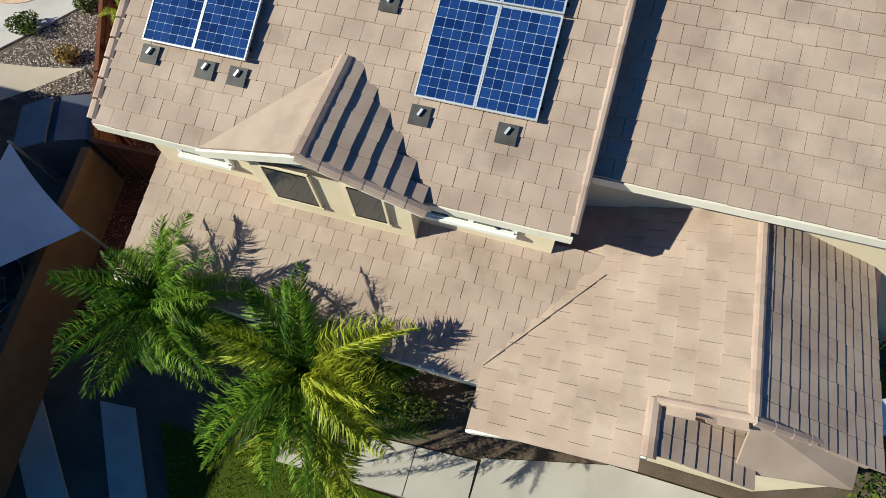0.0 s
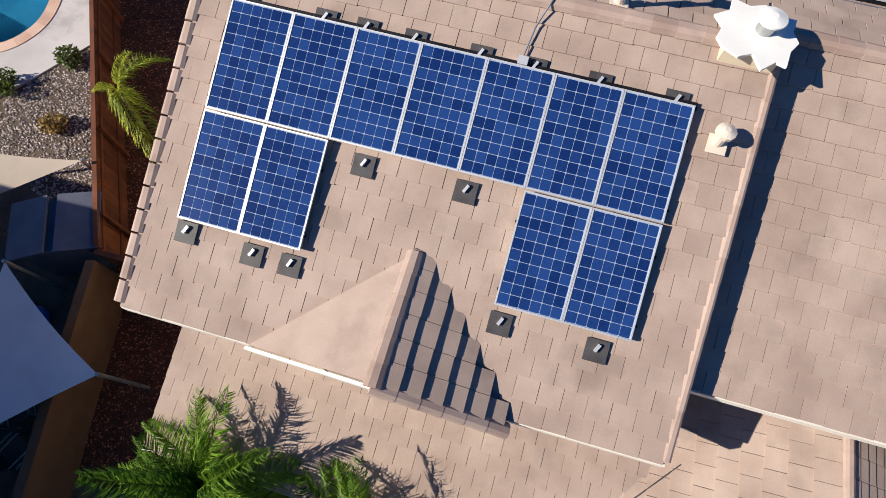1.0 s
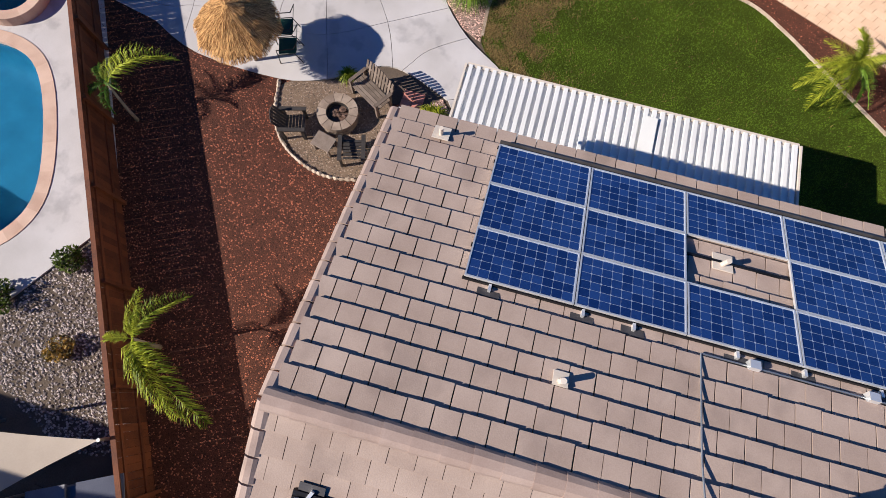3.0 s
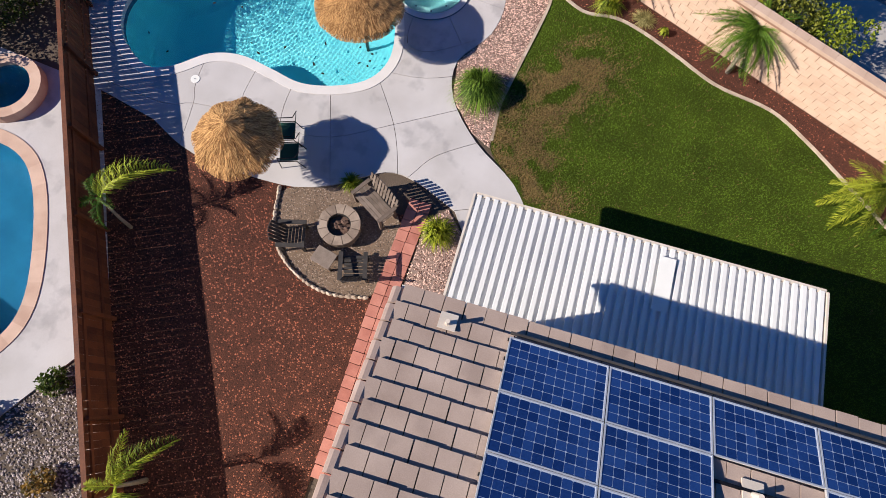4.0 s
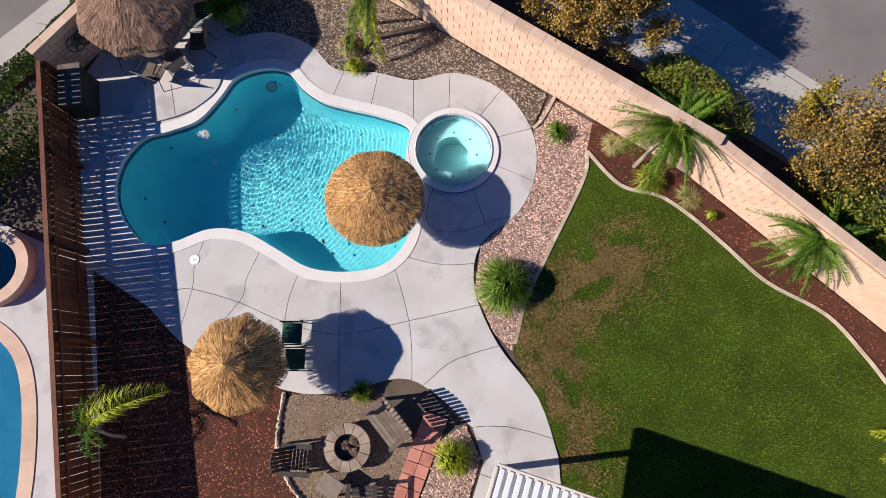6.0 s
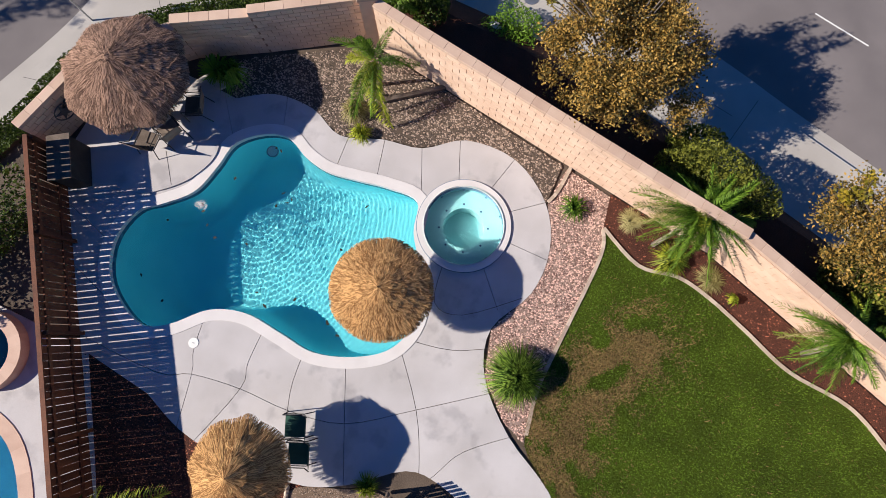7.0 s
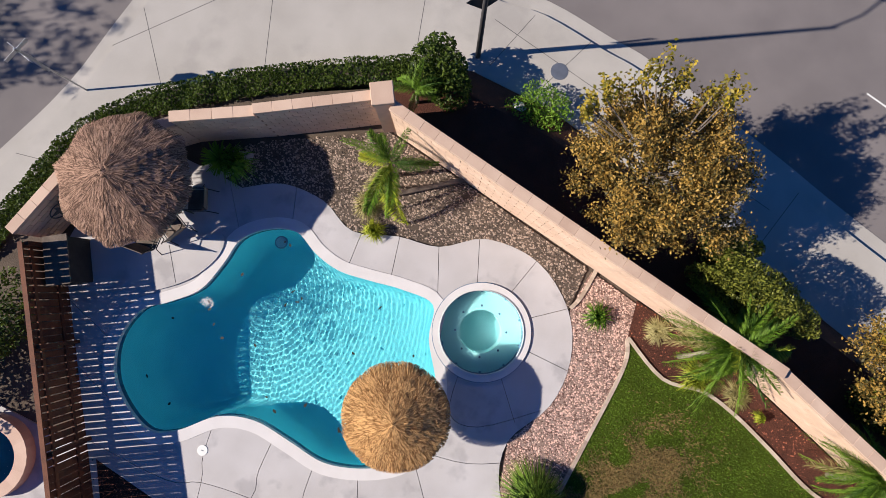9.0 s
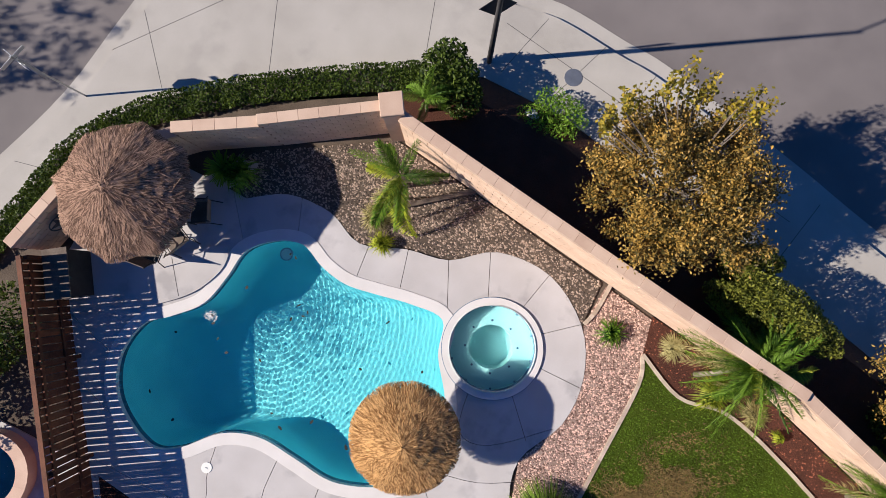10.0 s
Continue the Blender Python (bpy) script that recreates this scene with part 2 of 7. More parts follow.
def boxed(*a, bevel=0.0, m=None):
    bm = bmesh.new()
    box(bm, *a, m=m)
    if bevel:
        bmesh.ops.bevel(bm, geom=bm.edges[:], offset=bevel, segments=1, affect="EDGES", profile=0.5)
    return bm


def beam(bm, a, b, w, h=None, up=(0, 0, 1)):
    """A square bar from a to b."""
    a, b = Vector(a), Vector(b)
    d = b - a
    side = d.cross(Vector(up))
    if side.length < 1e-6:
        side = d.cross(Vector((1, 0, 0)))
    side.normalize()
    top = side.cross(d).normalized()
    s, t = side * w / 2, top * (h or w) / 2
    v = [bm.verts.new(p) for p in (a - s - t, a + s - t, a + s + t, a - s + t, b - s - t, b + s - t, b + s + t, b - s + t)]
    for f in ((3, 2, 1, 0), (4, 5, 6, 7), (0, 1, 5, 4), (1, 2, 6, 5), (2, 3, 7, 6), (3, 0, 4, 7)):
        bm.faces.new([v[i] for i in f])


def tube(bm, path, radii, sides=10, cap=True):
    """A round tube through the points of path."""
    path = [Vector(p) for p in path]
    radii = radii if hasattr(radii, "__len__") else [radii] * len(path)
    rings = []
    for i, p in enumerate(path):
        d = (path[min(i + 1, len(path) - 1)] - path[max(i - 1, 0)]).normalized()
        u = d.cross(Vector((0.3, 0.1, 1) if abs(d.z) < 0.95 else (1, 0, 0))).normalized()
        w = d.cross(u)
        rings.append([bm.verts.new(p + radii[i] * (math.cos(a) * u + math.sin(a) * w)) for a in np.linspace(0, 2 * math.pi, sides, endpoint=False)])
    for r, s in zip(rings, rings[1:]):
        for i in range(sides):
            bm.faces.new((r[i], r[(i + 1) % sides], s[(i + 1) % sides], s[i]))
    if cap:
        bm.faces.new(rings[0][::-1])
        bm.faces.new(rings[-1])


def prism(outline, z0, z1, bm=None):
    bm = bm or bmesh.new()
    lo = [bm.verts.new((x, y, z0)) for x, y in outline]
    hi = [bm.verts.new((x, y, z1)) for x, y in outline]
    bm.faces.new(lo[::-1])
    bm.faces.new(hi)
    n = len(outline)
    for i in range(n):
        bm.faces.new((lo[i], lo[(i + 1) % n], hi[(i + 1) % n], hi[i]))
    bmesh.ops.recalc_face_normals(bm, faces=bm.faces[:])
    return bm


def curve(points, n=8, closed=True):
    """A smooth line through control points."""
    p = [Vector(q) for q in points]
    k = len(p)
    out = []
    for i in range(k if closed else k - 1):
        a, b, c, d = (p[(i + j) % k] if closed else p[min(max(i + j, 0), k - 1)] for j in (-1, 0, 1, 2))
        for s in range(n):
            t = s / n
            q = 0.5 * ((2 * b) + (c - a) * t + (2 * a - 5 * b + 4 * c - d) * t * t + (3 * b - a - 3 * c + d) * t ** 3)
            out.append(tuple(q))
    if not closed:
        out.append(tuple(p[-1]))
    return out


def circle(x, y, r, n=40, ry=None):
    return [(x + r * math.cos(a), y + (ry or r) * math.sin(a)) for a in np.linspace(0, 2 * math.pi, n, endpoint=False)]


def offset(outline, d):
    """The closed outline moved outwards by d."""
    p = [Vector(q) for q in outline]
    area = sum(p[i - 1].x * p[i].y - p[i].x * p[i - 1].y for i in range(len(p)))
    out = []
    for i in range(len(p)):
        t = (p[(i + 1) % len(p)] - p[i - 1]).normalized()
        nrm = Vector((t.y, -t.x)) * (1 if area > 0 else -1)
        out.append(tuple(p[i] + nrm * d))
    return out


def inside(x, y, outline):
    c = False
    for i in range(len(outline)):
        (x0, y0), (x1, y1) = outline[i - 1], outline[i]
        if (y0 > y) != (y1 > y) and x < (x1 - x0) * (y - y0) / (y1 - y0) + x0:
            c = not c
    return c


def scatter(outline, n, rng, holes=()):
    xs, ys = [p[0] for p in outline], [p[1] for p in outline]
    got = []
    while len(got) < n:
        x, y = rng.uniform(min(xs), max(xs)), rng.uniform(min(ys), max(ys))
        if inside(x, y, outline) and not any(inside(x, y, h) for h in holes):
            got.append((x, y))
    return got


def raw_mesh(name, verts, faces, mat):
    me = bpy.data.meshes.new(name)
    me.from_pydata(verts, [], faces)
    me.materials.append(mat)
    return me


def stones(name, outline, n, size, z, mat, label, category, seed, holes=(), flat=0.6):
    """Loose stones strewn over an area, as one object."""
    rng = random.Random(seed)
    v, f = [], []
    for x, y in scatter(outline, n, rng, holes):
        r = size * rng.uniform(0.55, 1.25)
        a = rng.uniform(0, 6.3)
        e = rng.uniform(0.6, 1.0)
        k = len(v)
        for i in range(5):
            b = a + i * 1.2566 + rng.uniform(-0.25, 0.25)
            v.append((x + r * math.cos(b), y + r * e * math.sin(b), z))
        v.append((x + rng.uniform(-0.3, 0.3) * r, y + rng.uniform(-0.3, 0.3) * r, z + r * flat * rng.uniform(0.6, 1.2)))
        f += [(k + i, k + (i + 1) % 5, k + 5) for i in range(5)]
    return tagged(new(name, raw_mesh(name, v, f, mat)), label, category, kind="stuff")

# ---- ground ----
KERB = curve([(-30.0, 12.0), (-26.6, 19.5), (-24.2, 24.3), (-23.0, 27.0), (-22.3, 29.6), (-21.4, 32.2), (-19.0, 34.2), (-16.0, 34.2), (-13.4, 33.5), (-11.7, 33.5), (-9.8, 33.1), (-8.4, 32.8), (-4.6, 31.5), (-1.7, 30.4), (8.0, 27.0), (26.0, 20.5)], 4, closed=False)
ground = solid("ground", prism([(-900, -900), (900, -900), (900, 900), (-900, 900)], -1.4, -0.95), DIRT, "dry bare earth reaching to the horizon", "ground", kind="structure")
road = solid("road", prism(KERB + [(200, -30), (200, 260), (-260, 260), (-260, -60)], -0.94, -0.80), ASPHALT, "worn grey asphalt street at a corner", "road", kind="structure")
PAVE_IN = [(26.0, 17.5), (8.0, 24.2), (-1.5, 27.9), (-6.0, 29.5), (-10.6, 31.0), (-13.0, 31.3), (-15.2, 30.6), (-18.5, 29.2), (-20.8, 27.8), (-22.3, 26.0), (-23.2, 23.8), (-25.4, 19.0), (-28.6, 11.5)]
KP = [Vector(p) for p in KERB]
GUT = []
for i in range(len(KP)):
    d = (KP[min(i + 1, len(KP) - 1)] - KP[max(i - 1, 0)]).normalized()
    GUT.append(tuple(KP[i] + Vector((-d.y, d.x)) * 0.48))
solid("gutter", prism(KERB + GUT[::-1], -0.93, -0.785), WALKCONC, "pale concrete gutter strip along the kerb", "gutter", kind="structure")
pavement = solid("pavement", prism(KERB + PAVE_IN, -0.93, -0.66), WALKCONC, "pale concrete pavement with a kerb at the street corner", "pavement", kind="structure")
YARD = [(-40, -14), (-40, 6), (-28.0, 11.6), (-24.8, 19.2), (-22.6, 23.9), (-21.8, 25.7), (-20.5, 27.2), (-18.3, 28.4), (-15.0, 29.8), (-13.0, 30.4), (-10.4, 30.0), (-6.0, 28.6), (-1.5, 27.2), (8.0, 23.6), (26.0, 17), (34, 14), (34, -14)]

POOL = curve([(-15.9, 20.5), (-15.0, 20.72), (-14.0, 20.55), (-13.0, 20.36), (-11.95, 20.6), (-11.15, 21.1), (-10.82, 21.95), (-11.05, 23.1), (-11.6, 24.1), (-11.8, 24.95), (-12.65, 25.05), (-13.55, 24.98), (-14.35, 24.95), (-15.05, 25.15), (-15.7, 25.5), (-16.4, 25.35), (-17.0, 24.85), (-17.2, 24.1), (-17.5, 23.3), (-18.15, 22.72), (-18.72, 22.3), (-18.97, 21.45), (-18.75, 20.6), (-18.2, 20.0), (-17.4, 19.6), (-16.7, 19.85)], 5)
SPA = circle(-10.43, 24.72, 1.06, 40)
SPA_OUT = circle(-10.43, 24.72, 1.24, 48)
NB_POOL = curve([(-24.0, 16.5), (-22.2, 16.2), (-20.0, 16.2), (-18.75, 15.3), (-17.6, 12.9), (-17.6, 11.5), (-18.6, 10.7), (-21, 11.2), (-24, 12.5)], 6)
NB_SPA = circle(-20.75, 17.75, 0.72, 32)

yard = prism(YARD, -1.3, -0.04)
yard_ob = solid("yard_soil", yard, DIRT, "brown soil terrace of the plots behind the walls", "soil", kind="structure")


def cut(ob, cutters):
    """Takes the cutters' solids out of ob's mesh."""
    for me in cutters:
        c = new("cutter", me)
        mod = ob.modifiers.new("cut", "BOOLEAN")
        mod.operation, mod.object, mod.solver = "DIFFERENCE", c, "EXACT"
        dg = bpy.context.evaluated_depsgraph_get()
        fresh = bpy.data.meshes.new_from_object(ob.evaluated_get(dg))
        ob.modifiers.clear()
        old = ob.data
        ob.data = fresh
        bpy.data.meshes.remove(old)
        bpy.data.objects.remove(c)


def hole(outline, lo=-3.0, hi=1.0):
    return mesh_of("cutter", prism(outline, lo, hi), DIRT)


cut(ground, [hole(offset(POOL, 0.02)), hole(offset(NB_POOL, 0.02))])
cut(yard_ob, [hole(offset(POOL, 0.02)), hole(offset(SPA, 0.02)), hole(offset(NB_POOL, 0.02)), hole(offset(NB_SPA, 0.02))])

# lawn, mulch and gravel beds
PINKSOIL = material("pinkish grit", (0.20, 0.13, 0.105), (0.36, 0.26, 0.22), 2, 50, 0.5, 0.95, 0.6, 0.015)
LAWN_EDGE = curve([(-6.93, 25.85), (-5.8, 25.18), (-4.75, 25.22), (-3.85, 24.95), (-2.8, 24.45), (-1.5, 23.8), (0.1, 23.45), (1.2, 22.75), (2.3, 21.85), (6.0, 18.8), (11.0, 15.0)], 5, closed=False)
LAWN_LINE = LAWN_EDGE + [(11.0, 12.0), (0.7, 14.6), (0.7, 16.9), (-5.1, 16.9)] + curve([(-5.45, 17.95), (-6.35, 19.1), (-7.25, 19.95), (-7.36, 21.2), (-7.3, 21.75), (-7.1, 23.1), (-6.78, 25.1)], 4, closed=False)
lawn = solid("lawn", prism(LAWN_LINE, -0.5, 0.015), LAWN, "mown green lawn with dry straw-coloured patches", "lawn", kind="structure")
MULCH_LINE = [(-19.2, 18.6), (-17.1, 18.4), (-15.1, 17.45), (-12.5, 17.3), (-10.6, 17.3), (-8.9, 17.4), (-9.1, 14.4), (-9.1, 5.0), (-7.4, 4.6), (-7.4, 1.0), (-10.6, 1.0), (-11.3, 5.2)]
mulch = solid("mulch_bed", prism(MULCH_LINE, -0.5, 0.01), MULCH, "red-brown bark mulch bed beside the house", "mulch", kind="structure")
BED_LINE = LAWN_EDGE[:1] + LAWN_EDGE + [(11.0, 19.3), (-4.2, 26.05), (-7.0, 26.8)]
bed = solid("planting_bed", prism(BED_LINE[1:], -0.5, 0.012), MULCH, "bark mulch bed along the garden wall", "mulch", kind="structure")
GRAVEL_LINE = [(-8.3, 27.1), (-7.0, 26.72), (-6.93, 25.85), (-6.78, 25.1), (-7.1, 23.1), (-7.3, 21.75), (-7.36, 21.2), (-7.3, 20.0), (-7.9, 20.3), (-8.7, 21.2), (-8.9, 22.4), (-8.2, 23.6), (-8.1, 24.8), (-8.5, 26.0)]
gravel = solid("gravel_bed", prism(GRAVEL_LINE, -0.5, 0.005), PINKSOIL, "pink and cream gravel bed between deck and lawn", "gravel", kind="structure")
COBBLE_LINE = [(-8.45, 27.15), (-8.55, 26.0), (-9.7, 26.9), (-11.1, 27.0), (-12.2, 26.4), (-13.3, 26.3), (-14.4, 26.0), (-15.4, 26.5), (-16.5, 26.55), (-17.5, 26.1), (-18.4, 26.9), (-17.4, 27.4), (-14.4, 28.75), (-12.3, 28.2)]
solid("river_stone_bed", prism(COBBLE_LINE, -0.5, 0.004), DIRT, "brown and grey river stones behind the pool deck", "gravel", kind="structure")
SIDE_LINE = [(-8.5, 12.4), (-7.3, 12.4), (-7.3, 17.3), (-7.9, 17.9), (-8.35, 17.4)]
solid("gravel_bed", prism(SIDE_LINE, -0.5, 0.004), PINKSOIL, "pink gravel strip between brick path and patio", "gravel", kind="structure")

# pool deck in slabs
DECK = curve([(-16.55, 18.1), (-15.0, 17.43), (-12.46, 17.28), (-11.1, 17.67), (-9.83, 18.45), (-8.9, 18.4), (-7.7, 17.9)], 4, closed=False) + [(-7.2, 17.2), (-7.2, 14.35), (0.65, 14.35), (0.65, 16.85), (-5.1, 16.85)] \
    + curve([(-5.5, 17.9), (-6.37, 19.1), (-7.71, 20.04), (-8.7, 21.2), (-8.92, 22.4), (-8.22, 23.58), (-8.1, 24.82), (-8.57, 26.0), (-9.7, 26.88), (-11.1, 26.98), (-12.16, 26.38), (-13.25, 26.27), (-14.4, 26.0), (-15.37, 26.48), (-16.5, 26.54), (-17.46, 26.08)], 4, closed=False) \
    + [(-18.2, 26.2), (-19.2, 26.3), (-20.3, 25.6), (-21.0, 24.4), (-21.2, 23.0), (-18.7, 18.6)]


def ribbon(points, w):
    """A thin upright strip along a line, as a cutter for a joint."""
    p = [Vector(q) for q in points]
    l, r = [], []
    for i in range(len(p)):
        t = (p[min(i + 1, len(p) - 1)] - p[max(i - 1, 0)]).normalized()
        nrm = Vector((-t.y, t.x)) * w / 2
        l.append(tuple(p[i] + nrm))
        r.append(tuple(p[i] - nrm))
    return mesh_of("cutter", prism(l + r[::-1], -1.0, 1.0), DIRT)


deck_mesh = new("deck_blank", mesh_of("deck_blank", prism(DECK, -0.12, 0.02), CONC))
JOINTS = [
    curve([(-18.9, 18.9), (-16.55, 18.65), (-15.69, 18.89), (-14.4, 18.95), (-13.07, 18.85), (-11.63, 19.01), (-10.07, 19.89), (-8.53, 20.82), (-7.9, 21.2)], 4, closed=False),
    curve([(-15.95, 20.9), (-15.89, 19.52), (-15.69, 18.89), (-15.5, 17.2)], 4, closed=False), curve([(-14.35, 21.0), (-14.46, 19.64), (-14.4, 18.95), (-15.1, 17.2)], 4, closed=False),
    curve([(-13.2, 20.9), (-13.22, 19.55), (-13.05, 18.7)], 4, closed=False), curve([(-12.3, 20.9), (-11.64, 19.01), (-11.0, 17.2)], 4, closed=False),
    curve([(-11.1, 21.4), (-10.07, 19.9), (-9.54, 18.61), (-9.4, 17.9)], 4, closed=False), curve([(-10.9, 21.45), (-9.67, 21.57), (-8.4, 22.1)], 4, closed=False),
    curve([(-9.5, 18.0), (-9.11, 18.62), (-8.62, 19.34), (-7.4, 20.2)], 4, closed=False), curve([(-8.2, 17.7), (-6.9, 18.2), (-5.2, 18.3)], 3, closed=False),
    [(-14.18, 25.0), (-14.15, 26.3)], [(-13.05, 25.2), (-13.25, 26.6)], [(-11.78, 25.2), (-12.25, 26.6)], [(-10.9, 25.7), (-11.35, 27.2)], [(-10.1, 25.8), (-9.6, 27.2)],
    [(-9.5, 25.4), (-8.3, 26.2)], [(-9.5, 24.7), (-7.9, 24.53)], [(-9.8, 24.1), (-8.9, 22.9)], curve([(-10.62, 23.6), (-10.5, 22.56), (-9.72, 22.49), (-8.4, 23.4)], 4, closed=False),
    [(-15.9, 25.6), (-16.2, 26.8)], [(-17.1, 25.0), (-18.0, 26.4)], [(-19.0, 21.3), (-21.5, 22.3)], [(-18.4, 19.9), (-20.0, 20.6)], [(-17.2, 16.9), (-5.0, 16.95)], [(-4.6, 14.0), (-4.6, 17.2)], [(-2.0, 14.0), (-2.0, 17.2)],
]
cut(deck_mesh, [hole(offset(POOL, 0.24)), hole(offset(SPA_OUT, -0.02))] + [ribbon(j, 0.014) for j in JOINTS])
deck = thing("pool_deck", "pale grey concrete pool deck scored into slabs", "deck", (-12, 19, 0), kind="structure")
whole = bmesh.new()
whole.from_mesh(deck_mesh.data)
seen = set()
for f0 in whole.faces[:]:
    if f0 in seen:
        continue
    isle, todo = [], [f0]
    seen.add(f0)
    while todo:
        f = todo.pop()
        isle.append(f)
        for e in f.edges:
            for g in e.link_faces:
                if g not in seen:
                    seen.add(g)
                    todo.append(g)
    bm = bmesh.new()
    vm = {}
    for f in isle:
        for v in f.verts:
            if v not in vm:
                vm[v] = bm.verts.new(v.co)
        bm.faces.new([vm[v] for v in f.verts])
    part("slab", bm, CONC, deck)
whole.free()
bpy.data.objects.remove(deck_mesh)

# ---- pool ----


def ring(inner, outer, z0, z1, bm=None):
    bm = bm or bmesh.new()
    n = len(inner)
    rows = [[bm.verts.new((x, y, z)) for x, y in line] for line, z in ((inner, z0), (inner, z1), (outer, z1), (outer, z0))]
    for a in range(4):
        for i in range(n):
            bm.faces.new((rows[a][i], rows[a][(i + 1) % n], rows[(a + 1) % 4][(i + 1) % n], rows[(a + 1) % 4][i]))
    bmesh.ops.recalc_face_normals(bm, faces=bm.faces[:])
    return bm


def basin(outline, depth, top=0.0, steps=5):
    """A basin's shell, with rounded foot."""
    bm = bmesh.new()
    cx = sum(p[0] for p in outline) / len(outline)
    cy = sum(p[1] for p in outline) / len(outline)
    rows = []
    for k in range(steps + 1):
        s = k / steps
        inset = 0.45 * s ** 4
        rows.append([bm.verts.new((x + (cx - x) * inset * 0.3, y + (cy - y) * inset * 0.3, top - depth(x, y) * min(1, s * 1.02))) for x, y in outline])
    n = len(outline)
    for a, b in zip(rows, rows[1:]):
        for i in range(n):
            bm.faces.new((a[i], a[(i + 1) % n], b[(i + 1) % n], b[i]))
    last = rows[-1]
    mid = [[bm.verts.new((cx + (v.co.x - cx) * r, cy + (v.co.y - cy) * r, top - depth(cx + (v.co.x - cx) * r, cy + (v.co.y - cy) * r))) for v in last] for r in (0.8, 0.6, 0.4, 0.2)]
    for a, b in zip([last] + mid, mid):
        for i in range(n):
            bm.faces.new((a[i], a[(i + 1) % n], b[(i + 1) % n], b[i]))
    bm.faces.new(mid[-1])
    bmesh.ops.recalc_face_normals(bm, faces=bm.faces[:])
    return bm


def pool_depth(x, y):
    s = min(1.0, max(0.0, (x + 17.6) / 6.2))
    return 2.0 - 1.35 * s


pool = thing("swimming_pool", "freeform turquoise swimming pool with pale coping", "pool", (-14.5, 22.5, 0))
part("basin", basin(POOL, pool_depth, -0.02), PLASTER, pool, "turquoise plaster", smooth=True)
part("waterline_tile", ring(offset(POOL, -0.012), offset(POOL, 0.015), -0.30, 0.0), POOLTILE, pool, "dark blue mosaic band")
part("coping", ring(offset(POOL, -0.016), offset(POOL, 0.27), -0.1, 0.035), COPING, pool, "pale cast concrete coping")


def water_sheet(outline, z, cell, centres, seed):
    """A sheet of water with small real waves, clipped to the outline."""
    rng = random.Random(seed)
    xs, ys = [p[0] for p in outline], [p[1] for p in outline]
    waves = [(rng.uniform(0, 6.28), rng.uniform(30, 75), rng.uniform(0, 6.28), rng.uniform(0.3, 1.0)) for _ in range(22)]

    def h(x, y):
        s = sum(a / k * 12 * math.sin(k * (x * math.cos(d) + y * math.sin(d)) + f) for d, k, f, a in waves) * 0.0008 * (1.0 if x < -14.6 else max(0.35, 1.0 - 0.45 * (x + 14.6)))
        for cx, cy, k, a in centres:
            r = math.hypot(x - cx, y - cy)
            s += a * math.sin(k * r) / (1 + 0.35 * r)
        return z + s

    n, m = int((max(xs) - min(xs)) / cell) + 1, int((max(ys) - min(ys)) / cell) + 1
    bm = bmesh.new()
    grid = {}
    for i in range(n + 1):
        for j in range(m + 1):
            x, y = min(xs) + i * cell, min(ys) + j * cell
            grid[i, j] = (x, y, inside(x, y, outline))
    made = {}

    def vert(i, j):
        if (i, j) not in made:
            x, y, _ = grid[i, j]
            made[i, j] = bm.verts.new((x, y, h(x, y)))
        return made[i, j]

    for i in range(n):
        for j in range(m):
            q = ((i, j), (i + 1, j), (i + 1, j + 1), (i, j + 1))
            if any(grid[k][2] for k in q):
                bm.faces.new([vert(*k) for k in q])
    return bm


water = part("water", water_sheet(POOL, -0.16, 0.03, [(-17.3, 23.0, 42.0, 0.0011), (-16.9, 24.6, 33.0, 0.0006), (-11.6, 24.6, 31.0, 0.0005)], 1), WATER, pool, "clear rippled turquoise water", smooth=True)
water.cycles.is_caustics_caster = True
sun.data.cycles.is_caustics_light = True
for ob in pool.children:
    if ob.name.startswith("basin"):
        ob.cycles.is_caustics_receiver = True
LEDGE = curve([(-19.5, 23.2), (-19.2, 23.8), (-18.4, 24.3), (-17.5, 24.8), (-17.35, 24.3), (-17.7, 23.6), (-18.3, 23.05), (-18.95, 22.75)], 4)
part("raised_ledge", prism(LEDGE, -0.1, 0.07), CONC, pool, "pale concrete ledge over the waterline")
part("ledge_joint", boxed(-0.55, 0.42, -0.006, 0.006, 0.06, 0.0735, m=pose(-18.35, 23.6, 0, 0, 0, -58)), FLASH, pool, "dark scored joint")
spa = thing("spa", "round raised spa beside the pool with bench seats", "spa", (-10.43, 24.72, 0))
part("basin", basin(SPA, lambda x, y: 0.95, 0.1), SPAPLASTER, spa, "pale aqua plaster", smooth=True)
part("bench", ring(circle(-10.43, 24.72, 0.55, 40), circle(-10.43, 24.72, 1.05, 40), -0.86, -0.30), SPAPLASTER, spa)
part("waterline_tile", ring(circle(-10.43, 24.72, 1.035, 48), circle(-10.43, 24.72, 1.055, 48), -0.16, 0.02), POOLTILE, spa, "dark blue mosaic band")
part("rim", ring(circle(-10.43, 24.72, 1.045, 48), SPA_OUT, -0.1, 0.07), COPING, spa, "pale concrete rim")
part("tile_band", ring(circle(-10.43, 24.72, 1.235, 48), circle(-10.43, 24.72, 1.255, 48), -0.2, 0.05), POOLTILE, spa, "dark blue mosaic band")
w2 = part("water", prism(circle(-10.43, 24.72, 1.05, 40), -0.035, -0.03), WATER, spa)
w2.visible_shadow = False

